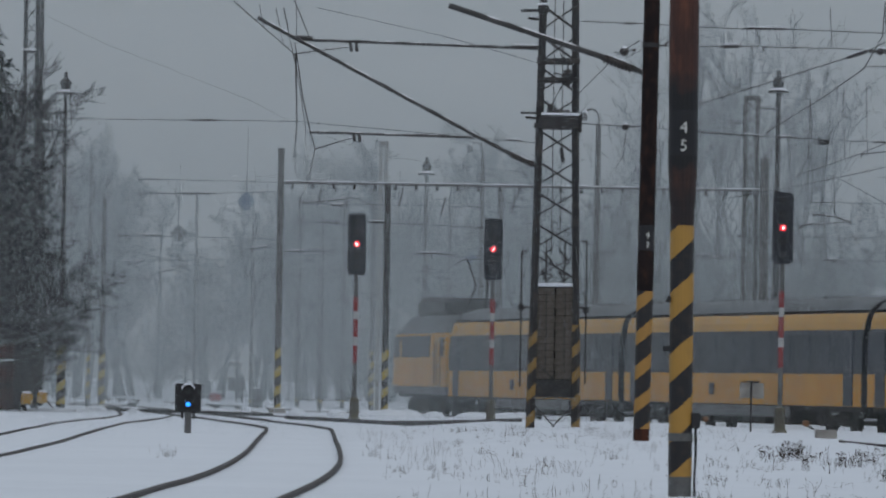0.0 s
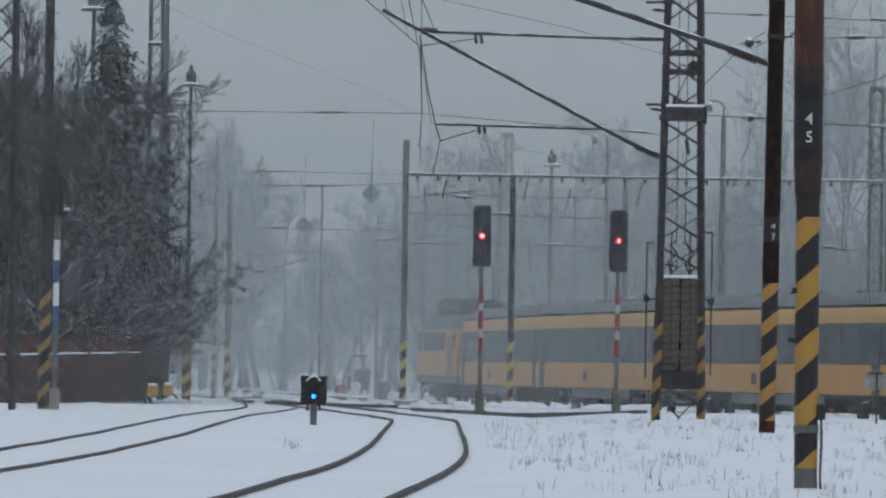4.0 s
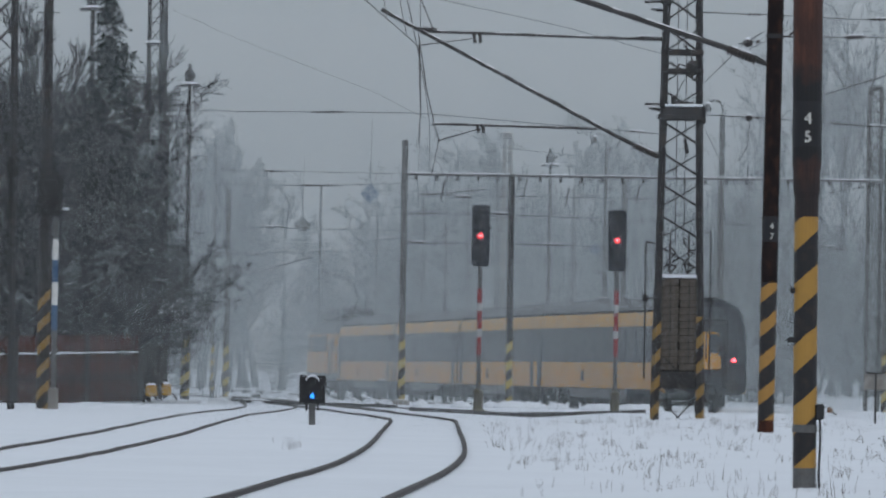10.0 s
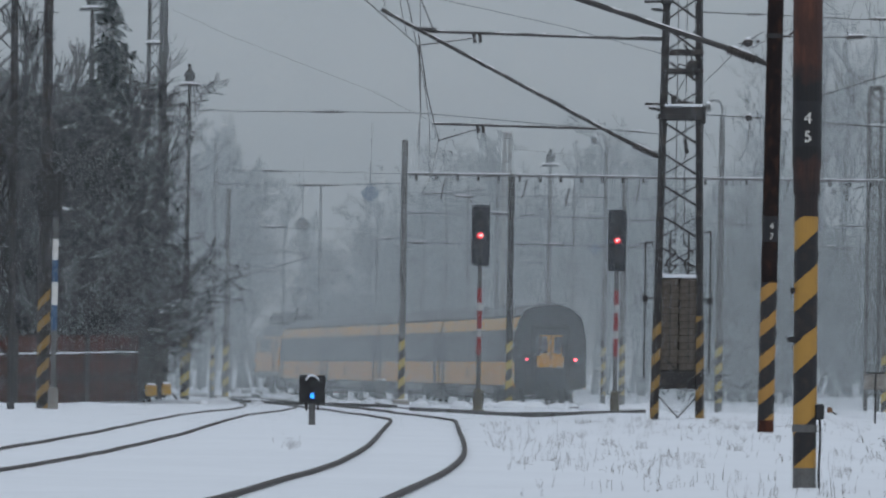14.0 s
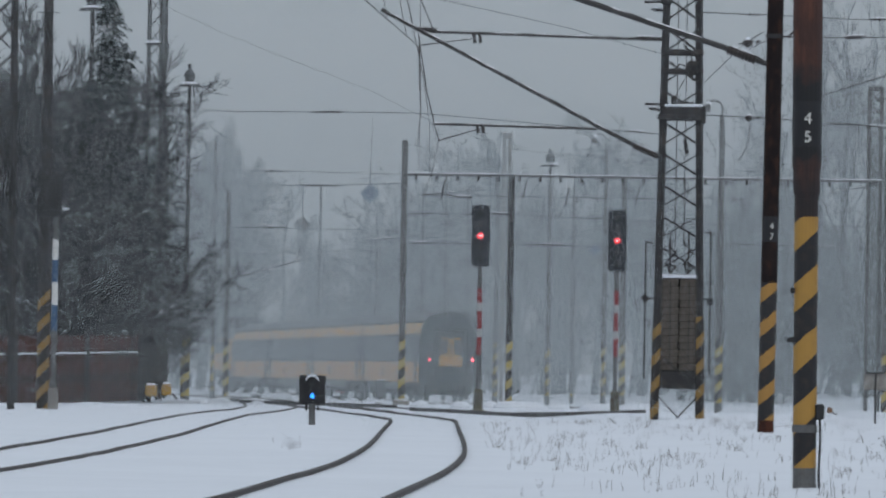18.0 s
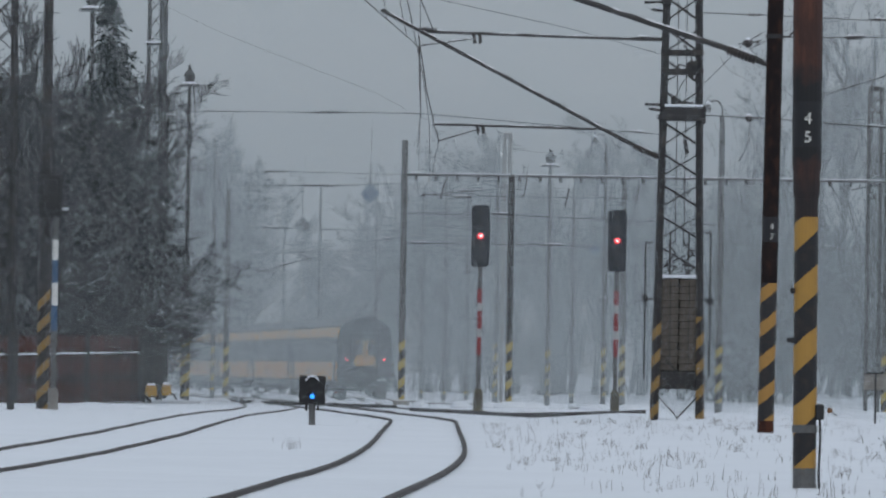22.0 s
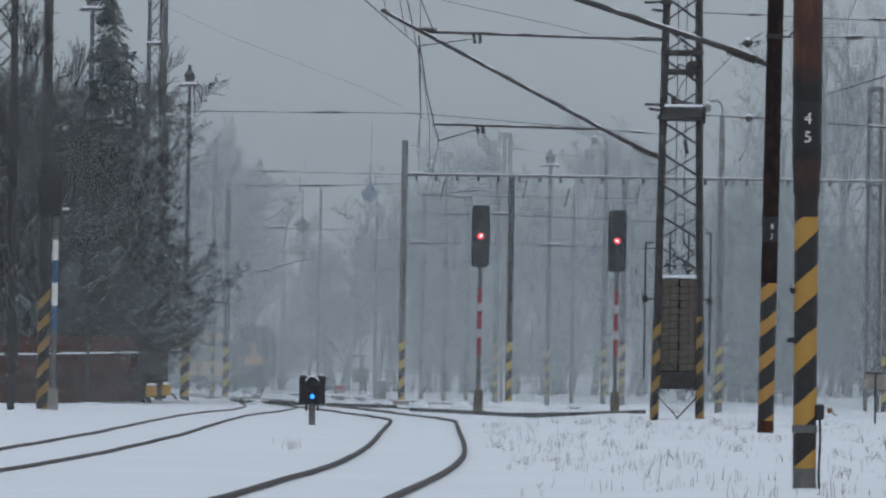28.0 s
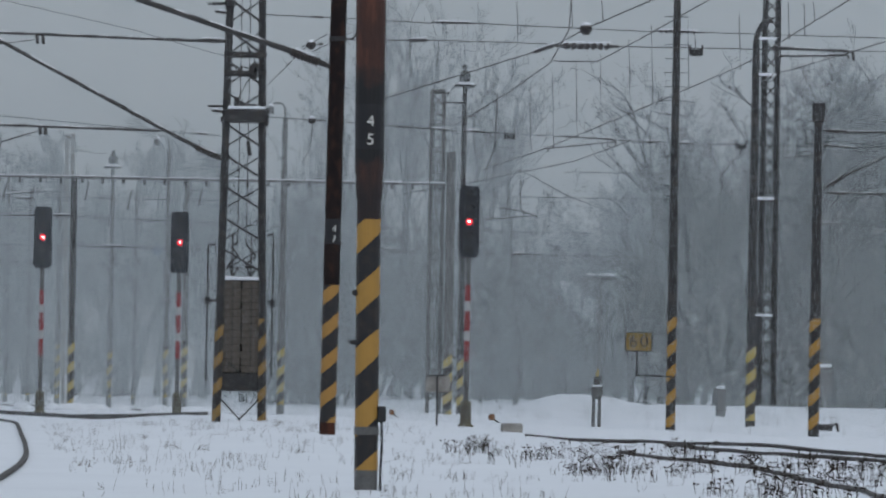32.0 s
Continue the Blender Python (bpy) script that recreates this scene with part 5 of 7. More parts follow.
gate = thing("sheet_metal_cabinet", "dark grey sheet-metal cabinet beside the fence", "cabinet", (-9.21, 207.0, 0.51))
part("body", Shape().box((0, 0, 0.8), (0.9, 0.5, 1.7), bevel=0.02), DARKSTEEL, gate)
part("door", Shape().box((0.05, -0.262, 0.8), (0.7, 0.02, 1.45), bevel=0.01), DARKSTEEL, gate)
yb = thing("points_lantern", "small yellow points lantern box with snow on top", "lantern", (-9.18, 205.0, 0.47), "yellow boxes")
part("box", Shape().box((0, 0, 0.2), (0.36, 0.25, 0.34), bevel=0.04), YELLOW, yb)
part("snow_cap", Shape().box((0, 0, 0.40), (0.29, 0.2, 0.09), bevel=0.04), SNOW, yb)
part("lever", Shape().rod((0.16, 0, 0.1), (0.34, 0, -0.1), 0.03), DARKSTEEL, yb)
yb = thing("points_lantern", "small yellow points lantern box with snow on top", "lantern", (-8.70, 205.0, 0.51), "yellow boxes")
part("box", Shape().box((0, 0, 0.2), (0.30, 0.25, 0.34), bevel=0.04), YELLOW, yb)
part("snow_cap", Shape().box((0, 0, 0.40), (0.24, 0.2, 0.09), bevel=0.04), SNOW, yb)
part("lever", Shape().rod((0.16, 0, 0.1), (0.34, 0, -0.1), 0.03), DARKSTEEL, yb)
rs = thing("hanging_sign", "blue square sign hung on its point over the tracks", "sign", (-3.31, 285.0, 9.18), "diamond signs")
part("plate", Shape().box((0, 0, 0), (0.62, 0.03, 0.62), Matrix.Rotation(radians(45), 3, "Y"), bevel=0.008), PALEBLUE, rs)
part("hanger", Shape().rod((0, 0, 0.43), (0.02, 0, 1.38), 0.025, n=6).rod((0.02, 0, 1.38), (0.05, 0, 3.23), 0.010, n=6), DARKSTEEL, rs)
rs = thing("hanging_sign", "grey square sign hung on its point over the tracks", "sign", (-6.81, 310.0, 8.30), "diamond signs")
part("plate", Shape().box((0, 0, 0), (0.61, 0.03, 0.61), Matrix.Rotation(radians(45), 3, "Y"), bevel=0.008), GREYSTEEL, rs)
part("hanger", Shape().rod((0, 0, 0.42), (0.02, 0, 1.38), 0.025, n=6).rod((0.02, 0, 1.38), (0.05, 0, 3.22), 0.010, n=6), DARKSTEEL, rs)
rs = thing("hanging_sign", "small blue square sign hung on its point over the tracks", "sign", (6.71, 290.0, 6.98), "diamond signs")
part("plate", Shape().box((0, 0, 0), (0.38, 0.03, 0.38), Matrix.Rotation(radians(45), 3, "Y"), bevel=0.008), PALEBLUE, rs)
part("hanger", Shape().rod((0, 0, 0.26), (0.02, 0, 1.3), 0.014, n=6), DARKSTEEL, rs)
rb = thing("trackside_box", "grey relay box beside the far tracks", "box", (-2.81, 300.0, 0.20), "trackside boxes")
part("body", Shape().box((0, 0, 0.33), (0.45, 0.4, 0.85), bevel=0.03), GREYSTEEL, rb)
part("snow_cap", Shape().box((0, 0, 0.78), (0.43, 0.36, 0.07), bevel=0.03), SNOW, rb)
rb = thing("trackside_box", "grey relay box beside the far tracks", "box", (-8.31, 290.0, -0.24), "trackside boxes")
part("body", Shape().box((0, 0, 0.20), (0.40, 0.4, 0.60), bevel=0.03), GREYSTEEL, rb)
part("snow_cap", Shape().box((0, 0, 0.53), (0.38, 0.36, 0.07), bevel=0.03), SNOW, rb)
rb = thing("trackside_box", "reddish marker box beside the far tracks", "box", (-5.46, 345.0, 0.28), "trackside boxes")
part("body", Shape().box((0, 0, 0.12), (0.60, 0.4, 0.45), bevel=0.03), RED, rb)
part("snow_cap", Shape().box((0, 0, 0.38), (0.57, 0.36, 0.07), bevel=0.03), SNOW, rb)
fs = thing("far_signal", "hazy snow-topped signal bridge lamp far down the yard", "signal", (-4.23, 335.0, 0.39))
part("post", Shape().rod((0, 0, -0.2), (0, 0, 1.9), 0.06, n=8).rod((0.3, 0, -0.2), (0.3, 0, 1.2), 0.06, n=8), GREYSTEEL, fs)
part("board", Shape().box((-0.1, 0, 1.78), (0.8, 0.1, 0.16), bevel=0.02), GREYSTEEL, fs)
part("case", Shape().box((0.0, 0, 0.75), (0.9, 0.2, 0.7), bevel=0.03), GREYSTEEL, fs)
part("snow_cap", Shape().box((-0.1, 0, 1.89), (0.8, 0.12, 0.07), bevel=0.02), SNOW, fs)

# ---- the far side of the yard ----
RUSTBOX = material("faded_orange_paint", (0.22, 0.11, 0.05), 0.8, dark=(0.14, 0.07, 0.04), scale=4, grain=30)
pc = lattice_mast((14.59, 221.0, 0.09), 0.42, 0.42, 11.18, (0.6, 0.42), "grey lattice column at the portal end", leg=0.10, depth=0.4, stripes=False, mat=GREYSTEEL, brace=0.022)
part("cap", Shape().box((0, 0, 11.18), (0.5, 0.45, 0.16), bevel=0.03), GREYSTEEL, pc)
part("tie_arm", Shape().rod((0.2, 0, 10.83), (0.95, 0.5, 10.83), 0.03), DARKSTEEL, pc)
cc = thing("concrete_column", "tall hazy twin concrete column behind the portal", "column", (2.83, 300.0, 0.08))
part("shaft", Shape().box((-0.13, 0, 6.13), (0.17, 0.3, 12.27), bevel=0.02).box((0.13, 0, 6.13), (0.17, 0.3, 12.27), bevel=0.02), CONCRETE, cc)
part("cap", Shape().box((0, 0, 12.27), (0.46, 0.34, 0.3), bevel=0.02), CONCRETE, cc)
ts = thing("notice_board", "pale grey board on a thin post with a flat cap", "sign", (9.86, 148.0, 0.46))
part("post", Shape().rod((0, 0, -0.25), (0, 0, 1.09), 0.022, n=8), DARKSTEEL, ts)
part("cap", Shape().box((-0.01, 0, 1.09), (0.40, 0.06, 0.035), bevel=0.008), DARKSTEEL, ts)
part("board", Shape().box((0.02, 0.06, 0.89), (0.56, 0.03, 0.36), bevel=0.01), CONCRETE, ts, "pale grey plate")
cb = single("concrete_block", Shape().box((0, 0, 0.1), (0.46, 0.4, 0.36), bevel=0.03), CONCRETE, "weathered concrete block half sunk in snow", "block", (11.15, 142.5, 0.24))
ol = thing("points_lantern", "rusty orange points lantern low over the snow", "lantern", (11.27, 150.0, 0.55), "yellow boxes")
part("box", Shape().box((0, 0, 0.06), (0.15, 0.14, 0.15), bevel=0.04), RUSTBOX, ol)
part("lever", Shape().line([(0.06, 0, 0.0), (0.15, 0, -0.06), (0.2, 0, -0.06)], 0.02), DARKSTEEL, ol)
ol = thing("points_lantern", "rusty orange points lantern low over the snow", "lantern", (10.44, 175.0, 0.49), "yellow boxes")
part("box", Shape().box((0, 0, 0.06), (0.15, 0.14, 0.15), bevel=0.04), RUSTBOX, ol)
part("lever", Shape().line([(0.06, 0, 0.0), (0.15, 0, -0.06), (0.2, 0, -0.06)], 0.02), DARKSTEEL, ol)
sk = thing("trackside_equipment", "small yellow-topped trackside device on twin grey posts", "railway device", (16.99, 186.0, 0.38))
part("post", Shape().rod((-0.09, 0, -0.2), (-0.09, 0, 0.75), 0.05, n=8).rod((0.08, 0, -0.2), (0.08, 0, 0.75), 0.05, n=8), GREYSTEEL, sk)
part("case", Shape().box((0, 0, 0.78), (0.30, 0.2, 0.36), bevel=0.04), GREYSTEEL, sk)
part("lamp", Shape().box((0, -0.02, 1.12), (0.18, 0.16, 0.26), bevel=0.05), DARKSTEEL, sk)
part("lamp_top", Shape().rod((0, 0, 1.24), (0.02, 0, 1.46), 0.045, 0.02), HAZFAR, sk)
part("snow_cap", Shape().box((0, 0, 0.98), (0.28, 0.2, 0.05), bevel=0.02), SNOW, sk)
p60 = yard_post((17.07, 166.0, 0.24), 11.58, 0.125, "dark tapered steel pole with climbing rungs and hazard stripes", stripe=(0.1, 2.92), mat=DARKSTEEL, rungs=[10.64, 10.28, 9.92, 9.56, 9.2, 8.84, 8.48, 8.12, 7.76, 7.4, 7.04, 6.68, 6.31], haz=HAZ)
DULLYELLOW = material("dull_yellow_plate", (0.30, 0.20, 0.055), 0.6, dark=(0.2, 0.14, 0.05), scale=4, grain=30)
board = thing("speed_board", "yellow speed board lettered 60 on a bracket", "sign", (16.18, 165.6, 2.51))
part("plate", Shape().box((0, 0, 0), (0.70, 0.03, 0.50), bevel=0.01), DULLYELLOW, board)
frame60 = Shape().box((0, -0.022, 0.235), (0.70, 0.012, 0.03)).box((0, -0.022, -0.235), (0.70, 0.012, 0.03)).box((0.335, -0.022, 0), (0.03, 0.012, 0.44)).box((-0.335, -0.022, 0), (0.03, 0.012, 0.44))
part("border", frame60, BLACK, board)
cu60 = bpy.data.curves.new("figures", "FONT")
cu60.body, cu60.size, cu60.extrude, cu60.align_x, cu60.align_y = "60", 0.46, 0.003, "CENTER", "CENTER"
cu60.space_character = 1.22
ob60 = bpy.data.objects.new("figures_curve", cu60)
me60 = bpy.data.meshes.new_from_object(ob60)
bpy.data.objects.remove(ob60)
me60.materials.clear()
me60.materials.append(UNDER)
part("figures", me60, None, board, "black figures 60").matrix_basis = pose(0, -0.022, 0, 90, 0, 0)
part("bracket", Shape().line([(-0.03, 0.03, -0.25), (-0.03, 0.03, -0.85), (0.89, 0.2, -0.88)], 0.028), DARKSTEEL, board)

pa = yard_post((20.97, 182.0, 0.34), 10.78, 0.14, "grey tube mast with arched top tied to a lattice column", stripe=(0.1, 2.26), mat=DARKSTEEL)
part("arch", Shape().line([(0, 0, 10.68), (0.03, 0, 11.03), (0.16, 0, 11.28), (0.36, 0, 11.40), (0.46, 0, 11.40)], 0.08, 10), DARKSTEEL, pa)
lattice_mast((21.47, 182.6, 1.08), 0.42, 0.36, 11.33, (0.5, 0.40), "hazy grey lattice column beside a tube mast", leg=0.09, depth=0.35, stripes=False, brace=0.02)
part("snowy_bracket", Shape().box((0.32, 0, 10.89), (0.52, 0.2, 0.07), bevel=0.02), SNOW, pa)
part("snowy_bracket", Shape().box((0.32, 0, 9.88), (0.52, 0.2, 0.07), bevel=0.02), SNOW, pa)
part("snowy_bracket", Shape().box((0.32, 0, 6.38), (0.52, 0.2, 0.07), bevel=0.02), SNOW, pa)
part("snowy_bracket", Shape().box((0.32, 0, 3.09), (0.52, 0.2, 0.07), bevel=0.02), SNOW, pa)
pr = yard_post((20.39, 163.0, 0.31), 8.30, 0.14, "dark steel catenary pole with hazard stripes by the woods", stripe=(0.05, 2.84), mat=DARKSTEEL, haz=HAZ)
part("collar", Shape().box((0, 0, 8.05), (0.3, 0.3, 0.5), bevel=0.03), DARKSTEEL, pr)
vp = thing("drain_pipe", "short dark pipe on the snow at the foot of a pole", "pipe", (20.32, 160.0, 0.42))
part("pipe", Shape().rod((-0.2, 0, 0.02), (0.16, 0, 0.02), 0.08, n=12), DARKSTEEL, vp)
part("hose", Shape().line([(0.16, 0, 0.05), (0.26, 0, 0.12), (0.32, 0, -0.08)], 0.03), DARKSTEEL, vp)
rb = thing("relay_cabinet", "grey relay cabinet capped with snow at the wood edge", "cabinet", (23.78, 215.0, 0.51), "trackside boxes")
part("body", Shape().box((0, 0, 0.30), (0.30, 0.35, 1.00), bevel=0.03), GREYSTEEL, rb)
part("door", Shape().box((0, -0.18, 0.40), (0.24, 0.02, 0.64), bevel=0.01), SKIRT, rb)
part("snow_cap", Shape().box((0, 0, 0.85), (0.29, 0.34, 0.12), bevel=0.05), SNOW, rb)
rb = thing("relay_cabinet", "grey relay cabinet capped with snow at the wood edge", "cabinet", (28.53, 225.0, 1.32), "trackside boxes")
part("body", Shape().box((0, 0, 0.30), (0.45, 0.35, 1.00), bevel=0.03), GREYSTEEL, rb)
part("door", Shape().box((0, -0.18, 0.40), (0.36, 0.02, 0.64), bevel=0.01), SKIRT, rb)
part("snow_cap", Shape().box((0, 0, 0.85), (0.44, 0.34, 0.12), bevel=0.05), SNOW, rb)
dl = yard_post((23.37, 255.0, 0.48), 5.05, 0.08, "hazy yard lamp with two snow-capped heads", stripe=(0.1, 0.2), name="lamp_post", category="street lamp")
part("crossarm", Shape().box((0, 0, 5.05), (0.9, 0.08, 0.07)), GREYSTEEL, dl)
for x in (-0.42, 0.1, 0.42):
    part("lamp_head", Shape().box((x, 0, 5.13), (0.34, 0.25, 0.12), bevel=0.03), GREYSTEEL, dl)
    part("snow_cap", Shape().box((x, 0, 5.23), (0.34, 0.24, 0.09), bevel=0.04), SNOW, dl)
house = thing("house", "hazy gabled house with a snowy roof behind the trees", "house", (33.84, 402, 0), "", -14)
HW, HE, HR = 2.39, 5.08, 7.63
part("wall", Shape().loft([[(-HW * 0.92, y, -0.2), (HW * 0.92, y, -0.2), (HW * 0.92, y, HE), (0, y, HR - 0.25), (-HW * 0.92, y, HE)] for y in (0, 9)]), UNDER, house)
for s in (-1, 1):
    part("roof", Shape().loft([[(0, y, HR), (s * HW * 1.05, y, HE - 0.1), (s * HW * 1.05, y, HE - 0.32), (0, y, HR - 0.24)] for y in (-0.4, 9.4)]), GREYSTEEL, house)
    part("roof_snow", Shape().loft([[(0, y, HR + 0.14), (s * HW * 1.05, y, HE + 0.02), (s * HW * 1.05, y, HE - 0.09), (0, y, HR + 0.01)] for y in (-0.4, 9.4)]), SNOW, house, "snow lying on the roof slope")
for x, z in ((-0.7, HE - 0.9), (0.7, HE - 0.9), (0.0, HE + 0.5)):
    w = part("window", Shape().box((x, -0.02, z), (0.7, 0.1, 0.9), bevel=0.02), GREYSTEEL, house)
    part("pane", Shape().box((x, -0.08, z), (0.54, 0.02, 0.74)), GLASS, w)


part("clamp_band", Shape().rod((0, 0, 0.66), (0, 0, 0.74), 0.128, n=20), GREYSTEEL, P45, "grey clamp band")
part("junction_box", Shape().box((0.15, -0.03, 0.87), (0.09, 0.1, 0.16), bevel=0.012), BLACK, P45)
part("earth_cable", Shape().line([(0.15, -0.05, 0.8), (0.155, -0.06, 0.55), (0.14, -0.08, 0.25), (0.15, -0.1, -0.05)], 0.014), BLACK, P45)
part("bolt_lug", Shape().box((-0.14, -0.04, 1.60), (0.10, 0.06, 0.05), bevel=0.01), BLACK, P45)
part("bolt_lug", Shape().box((-0.135, -0.04, 2.1), (0.05, 0.06, 0.06), bevel=0.01), BLACK, P45)
part("ring_clamp", Shape().rod((0, 0, 7.22), (0, 0, 7.30), 0.165, n=16).line([(0.15, 0, 7.26), (0.26, 0, 7.26), (0.33, -0.05, 7.36), (0.36, -0.05, 7.26), (0.33, -0.05, 7.16)], 0.018), DARKSTEEL, P47)
heap = Shape()
for i in range(8):
    a0, a1 = math.pi / 2 * i / 8, math.pi / 2 * (i + 1) / 8
    heap.rod((3.70, 65.95, 0.19 + 0.13 * math.sin(a0)), (3.70, 65.95, 0.19 + 0.13 * math.sin(a1)), 0.42 * math.cos(a0), max(0.42 * math.cos(a1), 0.01), 20, caps=False)
single("snow_heap", heap, SNOW, "low heap of snow round the foot of the pole", "snow heap", smooth=True)


# ---- dead weeds through the snow ----
def weeds(name, label, area, count, height, seed, heads=True):
    rng, sh = random.Random(seed), Shape()
    while count > 0:
        x, y = rng.uniform(area[0], area[1]), rng.uniform(area[2], area[3])
        if noise.noise(Vector((x * 0.9, y * 0.16, seed))) < -0.05 or off_line(x, y) < 3:
            count -= 0.25
            continue
        z = ground(x, y)
        for k in range(rng.randint(1, 5)):
            px, py = x + rng.gauss(0, 0.07), y + rng.gauss(0, 0.25)
            h = height * rng.uniform(0.35, 1.15)
            lean = Vector((rng.gauss(0, 0.2), rng.gauss(0, 0.1), 1)).normalized() * h
            a = Vector((px, py, z - 0.03))
            m = a + lean * 0.6 + Vector((rng.gauss(0, 0.008), 0, 0))
            e = a + lean
            w = 1.0 if heads else 0.72
            sh.rod(a, m, 0.0036 * w, 0.003 * w, 3, caps=False).rod(m, e, 0.003 * w, 0.0015 * w, 3, caps=False)
            if heads and rng.random() < 0.5:
                for j in range(rng.randint(2, 5)):
                    c = e + Vector((rng.gauss(0, 0.034), rng.gauss(0, 0.03), rng.gauss(0, 0.012)))
                    sh.box(c, (0.024, 0.02, 0.016))
            if heads and rng.random() < 0.4:
                sh.rod(m, m + Vector((rng.gauss(0, 0.09), 0, rng.uniform(0.02, 0.12))), 0.003, 0.0015, 3, caps=False)
            count -= 1
    return single(name, sh, DARKWEED if heads else DRYGRASS, label, "weeds", kind="stuff")


weeds("dead_weeds_by_rail", "dense brown dead weeds sticking out of the snow beside a rail", (7.0, 12.2, 62, 106), 1050, 0.25, 11)
weeds("dead_weeds_bank", "sparse dead grass stalks on the snowy bank", (0.8, 8.6, 58, 149), 1900, 0.15, 12, heads=False)
weeds("dead_weeds_siding", "few dead stalks between the sidings", (-2.71, -2.16, 92, 101), 34, 0.17, 13, heads=False)
weeds("dead_weeds_edge", "thin dead stalks along the wood edge", (16, 30, 160, 235), 350, 0.5, 14, heads=False)

# lumps of snow and clods along the departing line
lumps = Shape()
rl = random.Random(21)


def dome(sh, c, rx, ry, rz):
    rings = []
    for i in range(5):
        a = math.pi / 2 * i / 4.2
        rings.append([(c[0] + rx * math.cos(a) * math.cos(b) * (1 + 0.12 * math.sin(3 * b + c[0])), c[1] + ry * math.cos(a) * math.sin(b), c[2] + rz * math.sin(a)) for b in [2 * math.pi * k / 12 for k in range(12)]])
    sh.loft(rings)


for i in range(90):
    x, y, h = line_at(-75 + i * 3.4 + rl.uniform(-1, 1))
    o = -rl.uniform(1.7, 2.9)
    dome(lumps, (x + o * math.cos(h), y + o * math.sin(h), -0.2), rl.uniform(0.2, 0.55), rl.uniform(0.5, 1.5), rl.uniform(0.22, 0.42))
for i in range(40):
    x, y = rl.uniform(-9, 1.5), rl.uniform(205, 262)
    dome(lumps, (x, y, ground(x, y) - 0.03), rl.uniform(0.15, 0.5), rl.uniform(0.4, 1.2), rl.uniform(0.06, 0.16))
for x, y, r in ((-11.3, 183, 0.45), (-9.0, 186, 0.7), (-10.2, 190, 0.9), (-7.9, 178, 0.55), (-12.3, 180, 0.5)):
    dome(lumps, (x, y, ground(x, y) - 0.05), r, 1.4, 0.14)
single("snow_lumps", lumps, SNOW, "lumps of cleared snow along the tracks", "snow", kind="stuff", smooth=True)
bedpts = [line_at(s) for s in range(-80, 280, 4)]
bed = Shape().loft([[(x - 1.75 * math.cos(h), y - 1.75 * math.sin(h), -0.19), (x + 1.75 * math.cos(h), y + 1.75 * math.sin(h), -0.19), (x + 2.3 * math.cos(h), y + 2.3 * math.sin(h), -0.5), (x - 2.3 * math.cos(h), y - 2.3 * math.sin(h), -0.5)] for x, y, h in bedpts])
single("track_bed", bed, BALLAST, "dark ballast of the departing line showing through dirty snow", "track bed", kind="structure")


# low concrete cable troughs lying on the snow, heaped with lumps
def trough(pts, h, label):
    rings = []
    for i, (x, y) in enumerate(pts):
        z = ground(x, y)
        rings.append([(x, y - 0.25, z - 0.1), (x, y + 0.25, z - 0.1), (x, y + 0.25, z + h), (x, y - 0.25, z + h)])
    single("cable_trough", Shape().loft(rings), TROUGH, label, "cable trough", kind="structure")


TROUGH = material("wet_dark_concrete", (0.10, 0.10, 0.10), 0.9, dark=(0.05, 0.05, 0.05), scale=1.5, grain=20, bump=0.3, snow=0.3)
trough([(-0.94, 187.2), (0.32, 180.2), (1.79, 170.2), (3.17, 165.0), (5.25, 167.5)], 0.10, "dark low cable trough along the departing line")
trough([(-7.00, 217.8), (-5.08, 209.0), (-3.19, 204.5), (-1.38, 200.0)], 0.10, "dark low cable trough across the yard throat")
more = Shape()
for x, y, r in ((-0.67, 205.0, 0.30), (0.58, 205.0, 0.35), (2.23, 205.2, 0.75), (2.86, 205.2, 0.50), (3.66, 205.5, 0.40), (5.03, 205.5, 0.70), (5.98, 205.2, 0.60), (1.52, 205.4, 0.30), (6.42, 205.6, 0.40)):
    dome(more, (x, y, ground(x, y) - 0.02), r, 0.6, 0.24)
single("snow_clods", more, SNOW, "clods of snow heaped on the cable trough", "snow", kind="stuff", smooth=True)



# ---- overhead line: wires, insulators, arms ----
def wire(pts, r=0.012, label="thin dark overhead wire", name="overhead_wire"):
    th = single(name, Shape().line([Vector(p) for p in pts], r, 5), WIRE, label, "wire", group="overhead wires")
    return th


